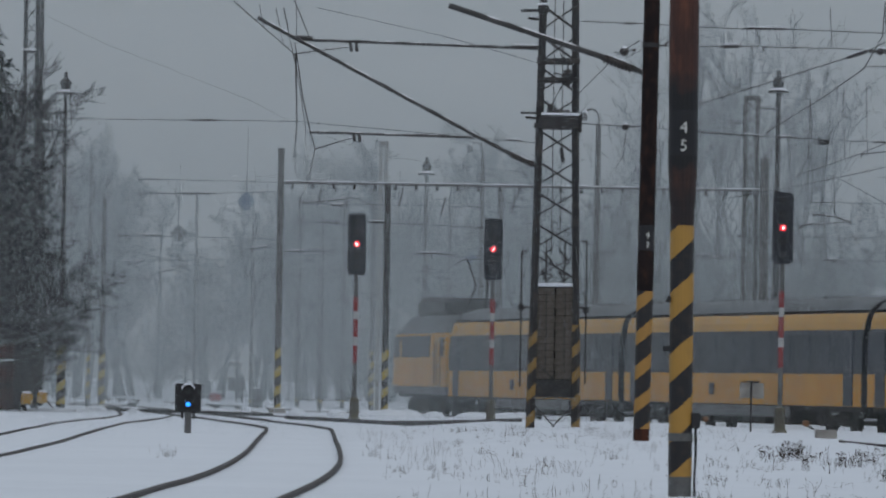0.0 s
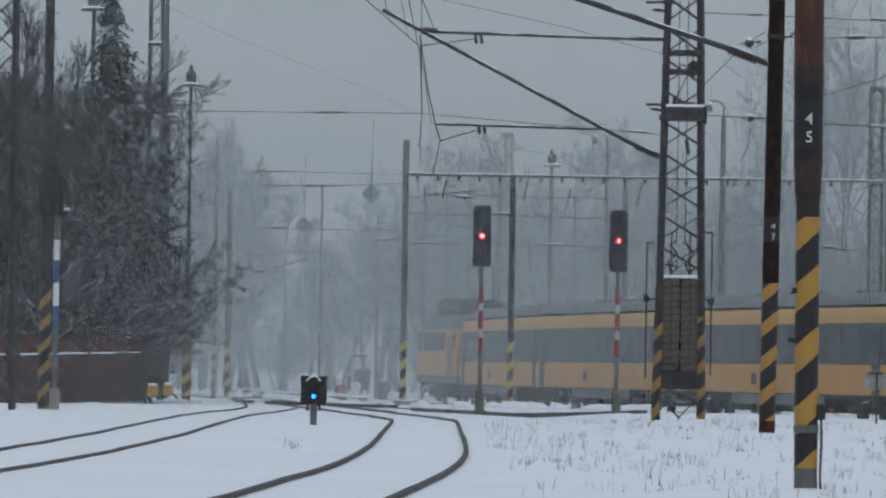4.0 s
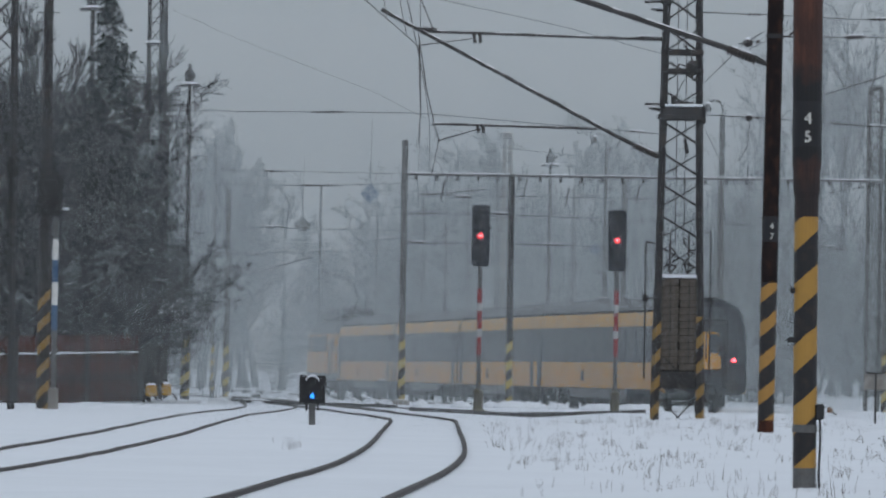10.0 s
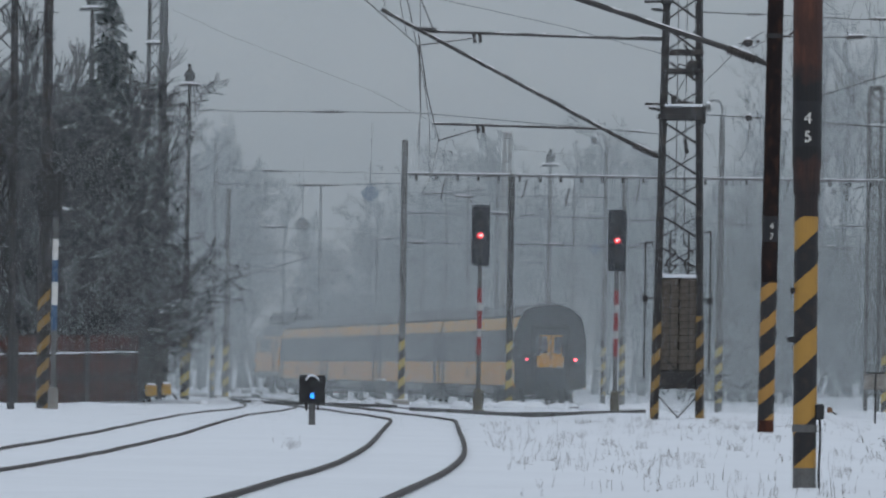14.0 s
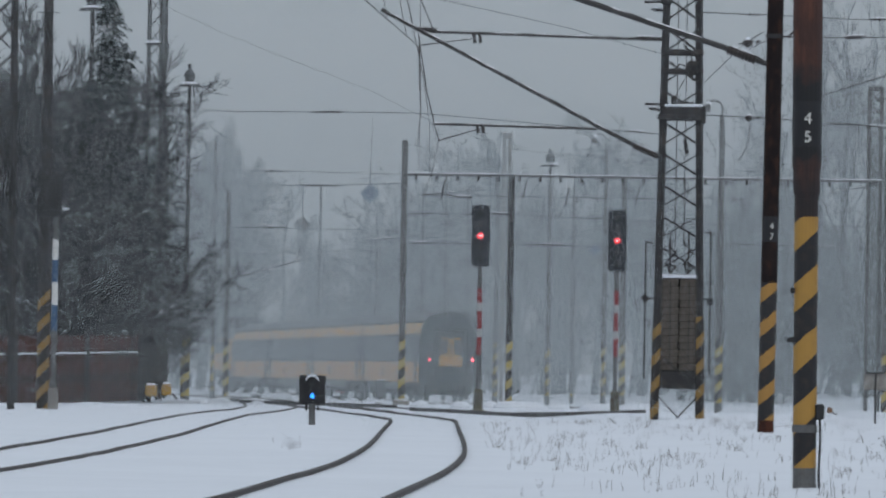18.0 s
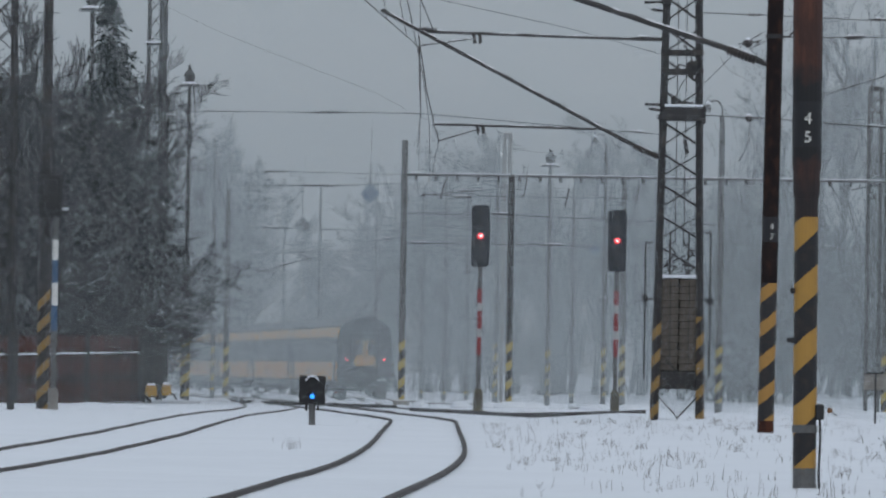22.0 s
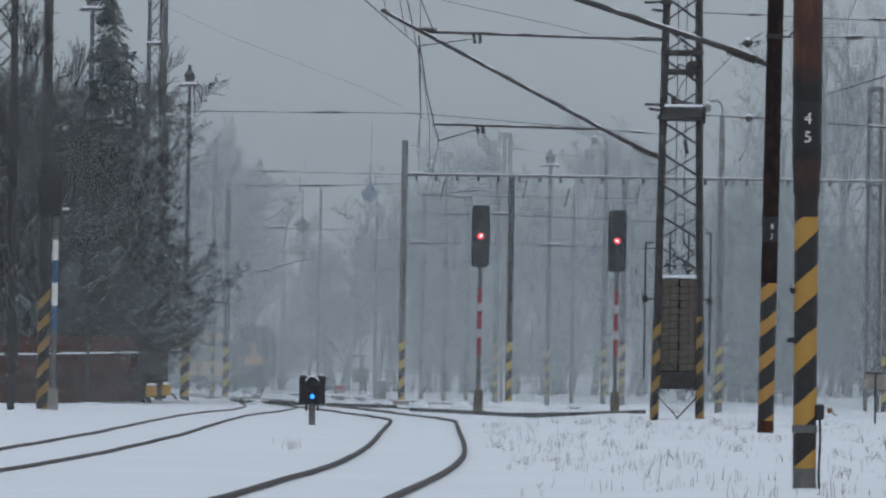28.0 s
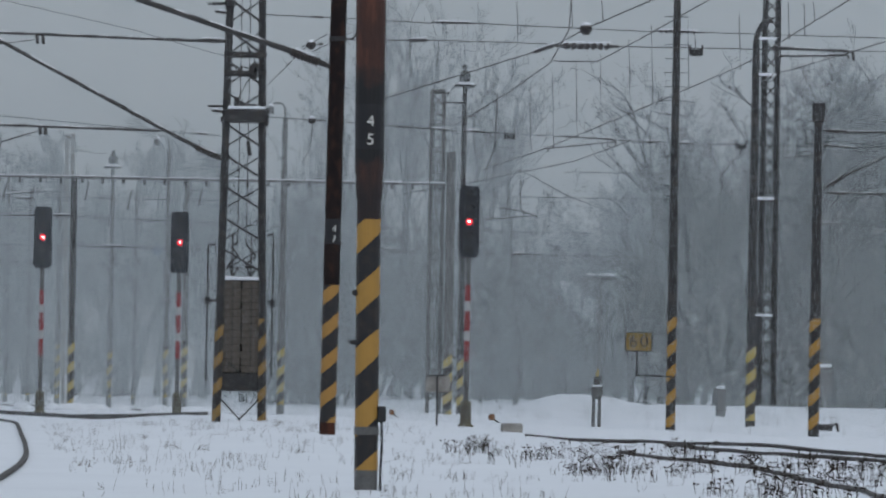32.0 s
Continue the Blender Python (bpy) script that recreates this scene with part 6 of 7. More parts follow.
def insulator(a, b, r=0.06, snow=True, sheds=7, group="insulators"):
    """A ribbed insulator from a to b, with snow lying along its top."""
    a, b = Vector(a), Vector(b)
    th = thing("insulator", "dark ribbed insulator with snow along its top" if snow else "dark ribbed porcelain insulator on a wire", "insulator", a, group)
    d = b - a
    if r >= 0.1:
        n = d.normalized()
        c = d / 2
        part("body", Shape().turned(c - n * r, c + n * r, [(0.5 - 0.5 * math.cos(math.pi * i / 10), max(r * math.sin(math.pi * i / 10), 0.006)) for i in range(11)], 14), PORCELAIN, th)
        part("eye_bolt", Shape().rod(c - n * (r + 0.12), c + n * (r + 0.16), 0.014, n=6).box(c + n * (r + 0.12), (0.07, 0.05, 0.06)), DARKSTEEL, th)
        part("snow", Shape().turned(c + Vector((0, 0, r * 0.62)), c + Vector((0, 0, r * 1.12)), [(0, r * 0.82), (0.5, r * 0.6), (0.85, r * 0.3), (1, 0.006)], 12), SNOW, th)
        return th
    prof = [(0, r * 0.4), (0.1, r * 0.4)]
    for i in range(sheds):
        s = 0.12 + 0.76 * i / sheds
        prof += [(s, r * 0.45), (s + 0.3 / sheds, r), (s + 0.5 / sheds, r * 0.45)]
    prof += [(0.92, r * 0.4), (1, r * 0.4)]
    part("body", Shape().turned((0, 0, 0), d, prof, 8), PORCELAIN, th)
    if snow:
        up = Vector((0, 0, r * 0.95))
        part("snow", Shape().turned(d * 0.1 + up, d * 0.9 + up, [(0, 0.008), (0.15, r * 0.32), (0.8, r * 0.32), (1, 0.008)], 6), SNOW, th)
    return th


def arm(pts, r, label, name="cantilever_arm", ribbed=None):
    th = thing(name, label, "catenary arm", pts[0], "cantilever arms")
    o = Vector(pts[0])
    part("tube", Shape().line([Vector(p) - o for p in pts], r, 10), ARM, th)
    if ribbed:
        a, b = Vector(ribbed[0]) - o, Vector(ribbed[1]) - o
        prof = [(0, r)]
        for i in range(8):
            prof += [(i / 8 + 0.01, r * 1.15), (i / 8 + 0.03, r * 1.55), (i / 8 + 0.085, r * 1.55), (i / 8 + 0.105, r * 1.15)]
        part("insulator", Shape().turned(a, b, prof + [(1, r)], 12), PORCELAIN, th)
        up = Vector((0, 0, r * 1.5))
        part("insulator_snow", Shape().turned(a.lerp(b, 0.12) + up, a.lerp(b, 0.95) + up, [(0, 0.006), (0.2, r * 0.4), (0.8, r * 0.4), (1, 0.006)], 8), SNOW, th, "snow along the insulator")
    return th


arm([(4.91, 150.0, 6.46), (4.08, 150.0, 6.85), (-1.55, 150.0, 9.77)], 0.048, "long slanting cantilever tube lined with snow", ribbed=((4.87, 150.0, 6.48), (4.32, 150.0, 6.72)))
arm([(5.01, 150.0, 9.17), (-0.52, 150.0, 9.28)], 0.036, "level upper tube of the cantilever, lined with snow")
insulator((5.04, 150.0, 9.19), (4.33, 150.0, 9.21), 0.055, True)
arm([(3.50, 150.0, 7.09), (-0.33, 150.0, 7.15)], 0.032, "level lower tube of the cantilever")
arm([(-0.67, 150.0, 8.95), (0.55, 150.0, 9.13)], 0.016, "thin steel steady arm tube")
arm([(-0.17, 150.0, 6.76), (0.71, 150.0, 7.04)], 0.016, "thin steel steady arm tube")
arm([(0.60, 149.9, 9.23), (0.63, 149.9, 9.02)], 0.040, "small drop bracket on the tube")
arm([(0.73, 149.9, 9.23), (0.76, 149.9, 9.02)], 0.040, "small drop bracket on the tube")
arm([(0.71, 149.9, 7.14), (0.74, 149.9, 6.94)], 0.040, "small drop bracket on the tube")
arm([(0.83, 149.9, 7.15), (0.86, 149.9, 6.94)], 0.040, "small drop bracket on the tube")
arm([(-0.72, 150.0, 9.34), (-0.26, 150.0, 9.32)], 0.050, "clamp fitting at the end of the tube")
arm([(5.83, 118.0, 7.11), (5.03, 118.0, 7.40), (2.25, 118.0, 8.28)], 0.055, "thick slanting cantilever tube lined with snow", ribbed=((5.61, 118.0, 7.18), (5.08, 118.0, 7.37)))
wire([(-1.65, 118.0, 8.28), (-0.67, 150.0, 8.93), (-0.83, 205.0, 9.57), (-1.26, 300.0, 10.72)], 0.012)
wire([(-0.58, 118.0, 8.38), (-0.34, 150.0, 9.32)], 0.012)
wire([(-0.79, 125.0, 8.57), (-0.65, 170.0, 9.22), (-0.54, 205.0, 9.30), (-0.73, 300.0, 10.07)], 0.012)
wire([(-0.68, 150.0, 9.21), (-0.47, 150.0, 7.91), (-0.29, 150.0, 7.16)], 0.014)
wire([(-0.29, 150.0, 7.16), (-0.17, 150.0, 6.76)], 0.012)
wire([(-0.17, 150.0, 6.76), (-0.49, 215.0, 7.91), (-1.16, 300.0, 9.36)], 0.012)
wire([(-0.65, 150.0, 8.95), (-0.60, 150.0, 7.39), (-0.95, 215.0, 8.80)], 0.012)
wire([(-1.21, 120.0, 8.33), (-1.21, 128.0, 8.40)], 0.008)
wire([(-0.94, 125.0, 8.57), (-0.88, 140.0, 8.62)], 0.008)
wire([(-0.61, 140.0, 9.49), (-0.64, 150.0, 9.21)], 0.008)
wire([(-8.62, 212.0, 9.80), (-4.42, 212.0, 9.82)], 0.012)
insulator((-4.42, 212.0, 9.82), (-3.35, 212.0, 9.84), 0.055, False)
wire([(-3.35, 212.0, 9.84), (-0.88, 212.0, 9.84), (7.02, 212.0, 9.27)], 0.012)
wire([(-8.91, 262.0, 9.38), (-7.43, 262.0, 9.38)], 0.012)
insulator((-7.43, 262.0, 9.38), (-6.43, 262.0, 9.39), 0.055, False)
wire([(-6.43, 262.0, 9.39), (-1.69, 262.0, 9.35)], 0.012)
wire([(-8.54, 245.0, 8.33), (-5.41, 245.0, 8.35)], 0.012)
insulator((-5.45, 245.0, 8.35), (-3.96, 245.0, 8.38), 0.060, False)
wire([(-3.96, 245.0, 8.38), (-1.57, 245.0, 8.50)], 0.012)
wire([(-11.64, 262.0, 16.10), (-8.88, 262.0, 14.84), (-3.04, 262.0, 12.68), (-0.63, 262.0, 11.49), (2.58, 262.0, 10.44), (8.63, 262.0, 9.88)], 0.007)
wire([(-0.26, 185.0, 12.03), (3.38, 185.0, 11.28), (6.12, 185.0, 10.56)], 0.008)
insulator((-7.67, 270.0, 7.29), (-6.56, 270.0, 7.31), 0.060, True)
insulator((-8.77, 285.0, 6.44), (-7.78, 285.0, 6.46), 0.060, True)
insulator((-1.27, 235.0, 6.05), (-0.56, 235.0, 6.06), 0.060, True)
insulator((1.55, 215.0, 6.67), (2.15, 215.0, 6.66), 0.060, True)
insulator((3.45, 232.0, 6.00), (4.27, 232.0, 6.00), 0.060, True)
insulator((-5.25, 290.0, 5.68), (-4.62, 290.0, 5.66), 0.060, True)
insulator((-7.77, 285.0, 5.69), (-7.37, 285.0, 5.70), 0.060, True)
insulator((-4.47, 280.0, 6.20), (-4.11, 280.0, 6.21), 0.060, True)
insulator((0.30, 240.0, 7.88), (0.97, 240.0, 7.87), 0.060, True)
insulator((6.20, 245.0, 6.26), (6.62, 245.0, 6.24), 0.060, True)
insulator((-3.20, 285.0, 7.12), (-2.09, 285.0, 7.24), 0.060, True)
insulator((6.16, 260.0, 4.42), (6.61, 260.0, 4.40), 0.060, True)
wire([(-9.08, 275.0, 7.38), (-1.66, 275.0, 7.35)], 0.012)
wire([(-9.51, 285.0, 6.43), (-1.59, 285.0, 6.73)], 0.012)
wire([(-1.31, 235.0, 6.05), (2.37, 235.0, 6.06), (7.78, 235.0, 5.99)], 0.012)
wire([(-9.36, 280.0, 7.10), (-5.81, 280.0, 6.25)], 0.012)
wire([(-1.25, 222.0, 6.80), (2.22, 222.0, 6.81), (7.34, 222.0, 6.66)], 0.012)
wire([(-10.00, 300.0, 5.88), (-2.18, 300.0, 6.06)], 0.012)
wire([(-1.61, 290.0, 6.37), (9.62, 290.0, 6.29)], 0.012)
wire([(-0.99, 250.0, 8.20), (8.25, 250.0, 8.19)], 0.012)
arm([(-8.71, 262.0, 4.98), (-7.48, 262.0, 5.34), (-5.33, 262.0, 5.95)], 0.030, "slanting cantilever tube on a far post")
arm([(-0.95, 250.0, 8.20), (1.51, 250.0, 8.45)], 0.030, "registration tube under the portal")
arm([(-3.33, 285.0, 7.07), (-1.10, 285.0, 7.41)], 0.025, "registration tube far down the yard")
arm([(2.77, 221.0, 7.99), (2.62, 221.0, 7.33)], 0.030, "short strut hanging below the portal beam")
arm([(6.61, 221.0, 7.86), (6.47, 221.0, 7.20)], 0.030, "short strut hanging below the portal beam")
arm([(-0.02, 221.0, 7.95), (-0.16, 221.0, 7.29)], 0.030, "short strut hanging below the portal beam")
arm([(4.21, 221.0, 7.72), (4.07, 221.0, 7.07)], 0.030, "short strut hanging below the portal beam")
wire([(5.89, 150.0, 9.82), (7.03, 152.0, 9.90)], 0.012)
insulator((7.00, 152.0, 9.90), (7.32, 152.0, 9.90), 0.040, False)
wire([(7.32, 152.0, 9.90), (10.35, 160.0, 10.25)], 0.012)
insulator((10.35, 160.0, 10.27), (11.46, 160.0, 10.27), 0.045, True)
wire([(11.46, 160.0, 10.27), (16.49, 166.0, 10.48)], 0.012)
insulator((16.46, 166.0, 10.50), (17.74, 166.0, 10.49), 0.050, True)
wire([(17.74, 166.0, 10.49), (22.92, 170.0, 10.66), (25.16, 172.0, 10.74)], 0.012)
wire([(6.16, 118.0, 7.61), (7.84, 128.0, 8.14)], 0.012)
insulator((7.82, 128.0, 8.14), (8.36, 130.0, 8.26), 0.045, True)
wire([(8.36, 130.0, 8.26), (11.47, 140.0, 8.76), (12.01, 142.0, 8.82)], 0.010)
insulator((11.95, 142.0, 8.82), (13.59, 145.0, 8.99), 0.085, True)
wire([(13.59, 145.0, 8.99), (20.90, 155.0, 9.52), (23.12, 158.0, 9.68)], 0.012)
wire([(7.65, 165.0, 9.73), (7.86, 150.0, 9.45)], 0.010)
wire([(8.67, 150.0, 7.94), (10.29, 128.0, 7.95)], 0.012)
insulator((10.29, 128.0, 7.95), (10.61, 126.0, 8.02), 0.045, True)
wire([(10.61, 126.0, 8.02), (10.97, 122.0, 8.19), (11.56, 118.0, 8.40), (11.91, 116.0, 8.54)], 0.012)
insulator((10.78, 123.0, 8.12), (10.95, 122.0, 8.16), 0.120, True)
wire([(11.27, 165.0, 7.90), (11.58, 150.0, 8.17), (11.66, 140.0, 8.35), (11.62, 135.0, 8.79), (11.23, 130.0, 9.20)], 0.012)
wire([(11.72, 140.0, 8.39), (12.67, 140.0, 8.39), (13.08, 134.0, 8.62), (13.81, 128.0, 9.08)], 0.011)
wire([(11.74, 200.0, 9.23), (12.91, 200.0, 9.19)], 0.012)
insulator((12.91, 200.0, 9.19), (13.66, 200.0, 9.16), 0.050, True)
insulator((13.92, 200.0, 9.15), (14.61, 200.0, 9.13), 0.050, True)
wire([(14.61, 200.0, 9.13), (19.66, 200.0, 8.92)], 0.012)
insulator((19.66, 200.0, 8.92), (20.13, 200.0, 8.93), 0.055, True)
insulator((20.67, 200.0, 8.90), (21.11, 200.0, 8.89), 0.055, True)
wire([(21.11, 200.0, 8.89), (27.02, 200.0, 8.88), (28.97, 200.0, 8.87)], 0.012)
wire([(14.91, 205.0, 8.09), (15.63, 190.0, 8.26), (16.51, 175.0, 8.63), (16.75, 162.0, 8.76), (16.77, 148.0, 8.79), (16.74, 130.0, 9.18), (16.66, 126.0, 9.21)], 0.012)
wire([(12.66, 215.0, 7.52), (14.92, 205.0, 7.77), (16.62, 190.0, 7.95), (17.30, 180.0, 8.21)], 0.011)
wire([(18.60, 158.0, 9.05), (18.91, 155.0, 9.10), (19.55, 145.0, 9.20), (19.87, 140.0, 9.26)], 0.012)
wire([(15.03, 200.0, 10.37), (15.10, 200.0, 8.20)], 0.008)
wire([(10.91, 140.0, 9.65), (10.95, 140.0, 8.80)], 0.008)
wire([(15.63, 195.0, 10.33), (15.70, 195.0, 8.30)], 0.008)
wire([(15.47, 185.0, 10.21), (15.54, 185.0, 8.09)], 0.008)
wire([(15.70, 180.0, 10.41), (15.77, 180.0, 8.27)], 0.008)
wire([(16.19, 178.0, 10.52), (16.26, 178.0, 8.36)], 0.008)
wire([(16.41, 172.0, 10.60), (16.48, 172.0, 8.51)], 0.008)
wire([(16.61, 168.0, 10.77), (16.68, 168.0, 8.65)], 0.008)
wire([(16.72, 160.0, 10.48), (16.78, 160.0, 8.67)], 0.008)
wire([(16.87, 150.0, 10.06), (16.92, 150.0, 8.76)], 0.008)
wire([(16.81, 140.0, 9.75), (16.85, 140.0, 8.96)], 0.008)
wire([(16.87, 136.0, 9.52), (16.90, 136.0, 9.15)], 0.008)
wire([(16.79, 137.0, 9.58), (16.82, 137.0, 8.87)], 0.008)
wire([(11.66, 135.0, 9.42), (11.69, 135.0, 8.85)], 0.008)
wire([(11.02, 121.0, 8.59), (11.05, 121.0, 8.23)], 0.008)
wire([(14.88, 198.0, 10.25), (14.82, 198.0, 8.52), (14.52, 198.0, 7.78)], 0.014)
wire([(16.16, 205.0, 8.16), (16.22, 205.0, 6.83)], 0.012)
wire([(16.16, 205.0, 8.16), (17.69, 205.0, 7.34), (19.39, 205.0, 6.74)], 0.011)
wire([(16.95, 230.0, 8.00), (21.75, 230.0, 7.99), (28.75, 230.0, 8.07)], 0.011)
wire([(19.30, 225.0, 8.75), (23.22, 225.0, 8.76)], 0.010)
arm([(16.15, 190.0, 8.67), (17.69, 190.0, 8.61), (17.79, 190.0, 8.53), (17.77, 190.0, 8.37)], 0.028, "registration tube of the far overhead line")
arm([(17.74, 190.0, 8.53), (15.79, 190.0, 8.30), (15.78, 190.0, 8.17)], 0.022, "thin lower registration tube")
arm([(15.88, 210.0, 7.06), (16.61, 210.0, 6.98), (17.13, 210.0, 6.82), (17.13, 210.0, 6.71)], 0.028, "hanging registration tube over a far track")
arm([(17.04, 210.0, 6.82), (15.49, 210.0, 6.68), (15.49, 210.0, 6.56)], 0.022, "thin lower registration tube")
arm([(21.20, 180.0, 10.88), (23.44, 180.0, 10.81), (23.48, 180.0, 10.56)], 0.045, "dark cantilever tube on the arched mast")
arm([(21.23, 180.2, 10.64), (23.33, 180.2, 10.72), (23.36, 180.2, 10.60)], 0.035, "snow-lined lower cantilever tube")
arm([(23.39, 190.0, 8.60), (24.93, 190.0, 8.49), (24.93, 190.0, 8.36)], 0.035, "cantilever tube near the woods")
arm([(23.81, 190.0, 8.31), (22.82, 190.0, 8.17), (22.80, 190.0, 8.06)], 0.025, "thin registration tube near the woods")
arm([(20.51, 163.0, 7.90), (23.89, 163.0, 7.90)], 0.035, "level cantilever tube on a dark pole", ribbed=((20.63, 163.0, 7.90), (21.12, 163.0, 7.90)))
arm([(20.54, 163.0, 6.43), (21.07, 163.0, 6.78), (23.88, 163.0, 8.14)], 0.035, "slanting cantilever tube lined with snow", ribbed=((20.62, 163.0, 6.48), (21.04, 163.0, 6.75)))
arm([(20.62, 163.2, 6.35), (23.94, 163.2, 6.35)], 0.030, "level lower cantilever tube", ribbed=((20.73, 163.2, 6.35), (21.17, 163.2, 6.34)))
wire([(21.36, 205.0, 6.56), (25.46, 205.0, 6.60)], 0.012)
insulator((25.42, 205.0, 6.61), (26.47, 205.0, 6.63), 0.050, True)
wire([(26.47, 205.0, 6.61), (27.74, 205.0, 6.57), (29.74, 205.0, 6.56)], 0.012)
wire([(13.88, 235.0, 6.04), (18.27, 235.0, 6.06), (23.89, 235.0, 6.01)], 0.010)
insulator((14.08, 235.0, 6.06), (14.49, 235.0, 6.07), 0.050, True)
insulator((17.88, 230.0, 5.96), (18.38, 230.0, 5.97), 0.050, True)
wire([(17.87, 230.0, 6.92), (17.86, 230.0, 5.96)], 0.008)
wire([(18.37, 230.0, 6.93), (18.42, 230.0, 5.97)], 0.008)
mk = thing("wire_marker", "small black box marker with end caps clipped under a wire", "marker", (16.73, 158.0, 9.56), "wire markers")
part("body", Shape().box((0, 0, 0), (0.30, 0.12, 0.16), bevel=0.01), BLACK, mk)
part("clip", Shape().box((-0.15, 0, 0.06), (0.04, 0.1, 0.24)).box((0.15, 0, 0.06), (0.04, 0.1, 0.24)), BLACK, mk)
mk = thing("wire_marker", "small black box marker with end caps clipped under a wire", "marker", (15.28, 198.0, 8.93), "wire markers")
part("body", Shape().box((0, 0, 0), (0.30, 0.12, 0.16), bevel=0.01), BLACK, mk)
part("clip", Shape().box((-0.15, 0, 0.06), (0.04, 0.1, 0.24)).box((0.15, 0, 0.06), (0.04, 0.1, 0.24)), BLACK, mk)
mk = thing("wire_marker", "small black box marker with end caps clipped under a wire", "marker", (22.39, 198.0, 8.76), "wire markers")
part("body", Shape().box((0, 0, 0), (0.30, 0.12, 0.16), bevel=0.01), BLACK, mk)
part("clip", Shape().box((-0.15, 0, 0.06), (0.04, 0.1, 0.24)).box((0.15, 0, 0.06), (0.04, 0.1, 0.24)), BLACK, mk)
wire([(16.68, 158.0, 10.07), (16.72, 158.0, 9.65)], 0.008)
insulator((6.82, 150.0, 9.12), (7.05, 150.0, 9.15), 0.110, True)
wire([(6.48, 165.0, 8.81), (6.85, 150.0, 9.12), (6.82, 140.0, 8.87)], 0.010)
insulator((7.75, 170.0, 8.19), (8.08, 170.0, 8.19), 0.100, True)
wire([(6.76, 170.0, 8.25), (7.75, 170.0, 8.21)], 0.012)
wire([(7.94, 170.0, 8.09), (8.34, 180.0, 7.78), (8.34, 185.0, 7.55)], 0.010)
insulator((4.69, 150.0, 9.87), (5.08, 150.0, 9.83), 0.050, True)
insulator((4.66, 150.0, 7.58), (5.09, 150.0, 7.53), 0.050, True)
insulator((5.19, 185.0, 8.35), (5.67, 185.0, 8.33), 0.040, True)
wire([(8.09, 170.0, 8.20), (12.22, 180.0, 8.39), (13.49, 182.0, 8.40)], 0.011)
wire([(7.57, 232.0, 6.83), (15.80, 232.0, 6.82), (22.50, 232.0, 6.77)], 0.010)
insulator((13.03, 225.0, 5.96), (13.61, 225.0, 5.93), 0.050, True)
wire([(9.11, 225.0, 6.01), (15.18, 225.0, 5.91)], 0.010)


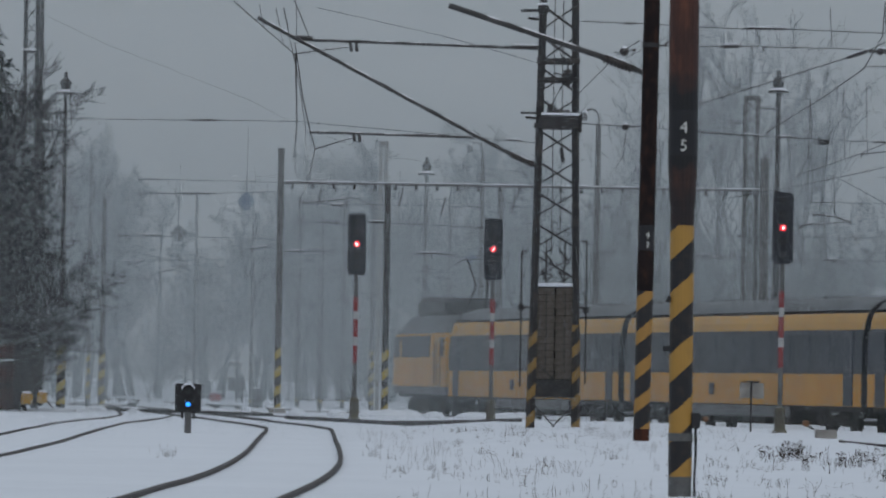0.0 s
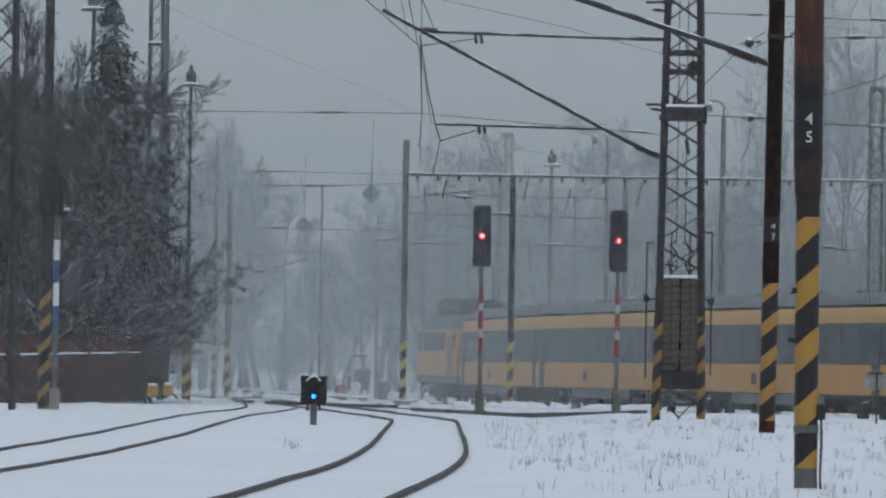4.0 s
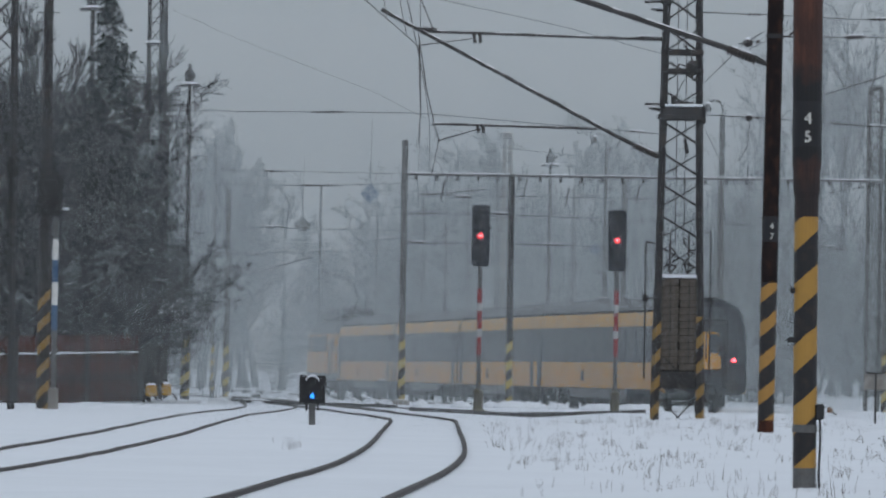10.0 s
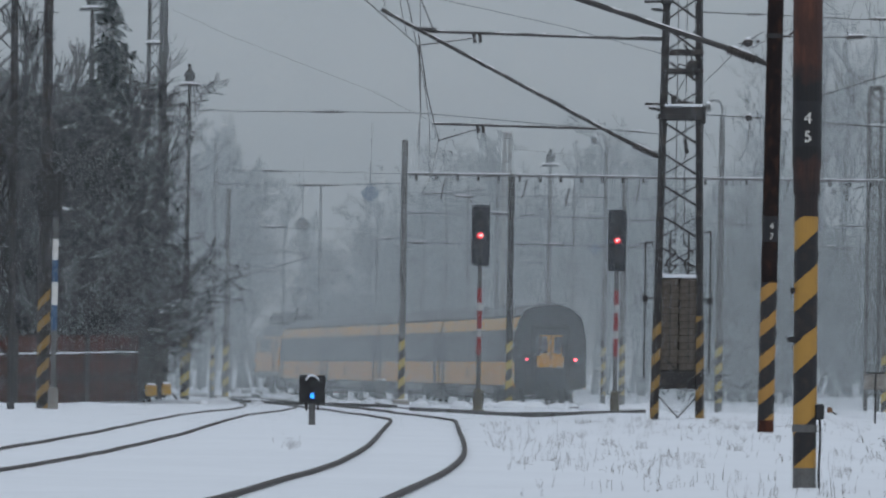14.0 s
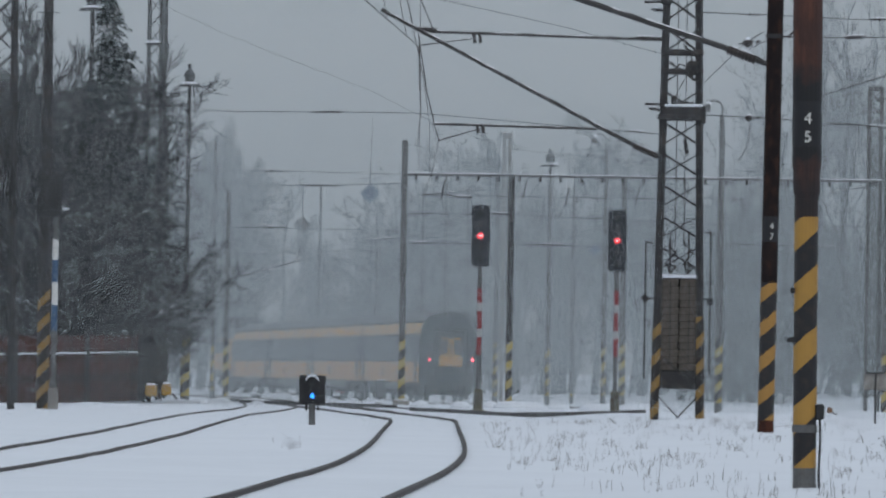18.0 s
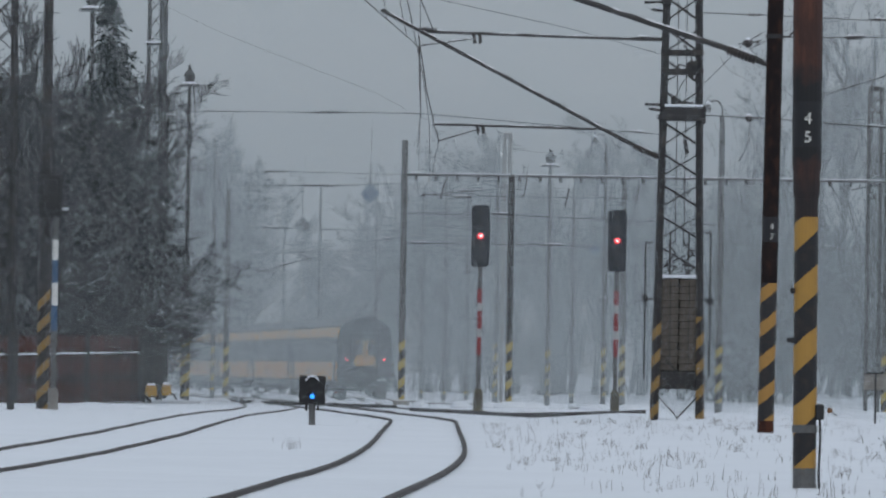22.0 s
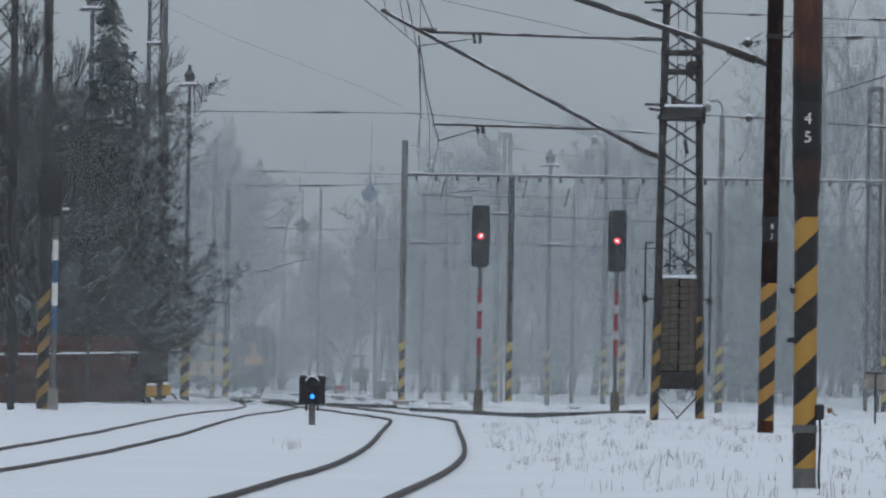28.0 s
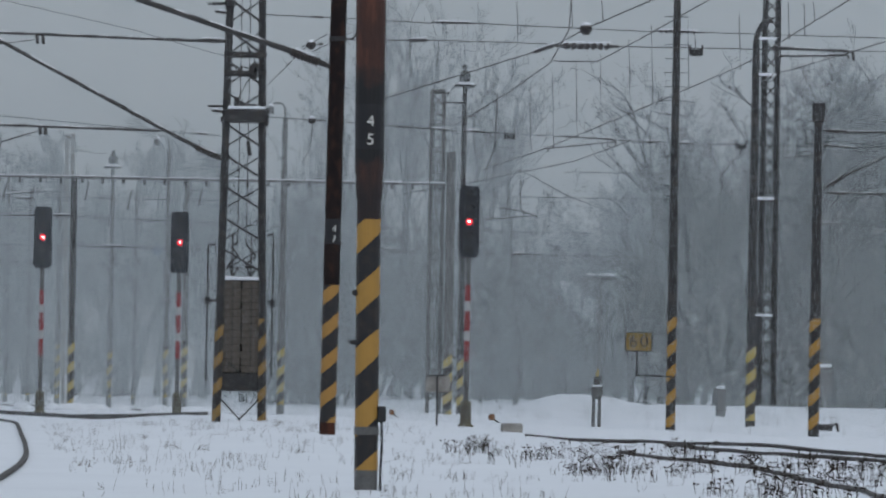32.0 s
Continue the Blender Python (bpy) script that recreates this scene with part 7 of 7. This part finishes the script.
# ---- haze over the yard, built from countless thin pale threads, thicker with the distance ----
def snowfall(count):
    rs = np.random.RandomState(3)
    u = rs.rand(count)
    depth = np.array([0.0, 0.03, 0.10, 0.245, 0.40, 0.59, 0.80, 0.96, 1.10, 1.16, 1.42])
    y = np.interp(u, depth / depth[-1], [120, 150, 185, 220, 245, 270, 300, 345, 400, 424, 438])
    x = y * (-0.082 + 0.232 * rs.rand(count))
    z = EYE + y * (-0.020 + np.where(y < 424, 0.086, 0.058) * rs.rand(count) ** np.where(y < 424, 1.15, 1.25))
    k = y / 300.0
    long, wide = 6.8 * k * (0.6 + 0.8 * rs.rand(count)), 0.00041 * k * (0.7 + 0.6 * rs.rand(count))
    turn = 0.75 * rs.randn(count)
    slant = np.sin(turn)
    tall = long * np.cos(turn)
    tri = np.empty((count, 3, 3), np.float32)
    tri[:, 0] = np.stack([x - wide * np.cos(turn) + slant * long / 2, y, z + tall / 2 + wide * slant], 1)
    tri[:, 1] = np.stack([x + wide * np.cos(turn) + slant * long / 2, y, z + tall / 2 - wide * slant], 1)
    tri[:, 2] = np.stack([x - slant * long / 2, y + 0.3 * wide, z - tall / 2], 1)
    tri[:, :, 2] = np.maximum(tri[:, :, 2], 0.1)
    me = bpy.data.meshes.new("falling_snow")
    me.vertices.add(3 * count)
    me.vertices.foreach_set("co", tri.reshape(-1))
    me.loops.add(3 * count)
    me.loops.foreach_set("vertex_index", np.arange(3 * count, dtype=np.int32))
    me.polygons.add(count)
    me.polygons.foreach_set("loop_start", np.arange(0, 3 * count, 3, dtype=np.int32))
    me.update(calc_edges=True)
    me.materials.append(HAZETHREAD)
    return tagged(new("falling_snow", me), "thin grey threads hung over the yard to give the haze", "snowfall", kind="stuff")


# hangs the haze threads in the air
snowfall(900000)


# ---- what moves: the departing train ----
REAR = [(-3, -146.5), (0, -119.0), (3, -91.0), (6, -63.2), (9, -36.2), (11, -18.3), (13, -1.7), (17, 33.0), (19, 51.3), (21, 70.6), (23, 91.8), (24, 102.5), (26, 126.3), (28, 150.7), (30, 175.5), (32, 200.5), (34, 225.5)]


def rear_at(t):
    for k in range(1, len(REAR) - 2):
        (t0, a), (t1, b) = REAR[k], REAR[k + 1]
        if t0 <= t <= t1:
            m0 = (b - REAR[k - 1][1]) / (t1 - REAR[k - 1][0])
            m1 = (REAR[k + 2][1] - a) / (REAR[k + 2][0] - t0)
            u, d = (t - t0) / (t1 - t0), t1 - t0
            return (2 * u ** 3 - 3 * u * u + 1) * a + (u ** 3 - 2 * u * u + u) * d * m0 + (3 * u * u - 2 * u ** 3) * b + (u ** 3 - u * u) * d * m1
    return REAR[-2][1]


def vehicle_pose(s, reach):
    """The pose of a vehicle whose middle is at s, standing on two bogies."""
    xa, ya, _ = line_at(s - reach)
    xb, yb, _ = line_at(s + reach)
    return pose((xa + xb) / 2, (ya + yb) / 2, RAILZ, 0, 0, math.degrees(math.atan2(-(xb - xa), yb - ya)))


def motions():
    times = [0.5 * i for i in range(65)]
    for k, c in enumerate(reversed(COACHES)):
        walk(c, [(t, vehicle_pose(rear_at(t) + 13.35 + 27.1 * k, 9.5)) for t in times])
    walk(LOCO, [(t, vehicle_pose(rear_at(t) + 4 * 27.1 + 8.2, 4.1)) for t in times])


motions()
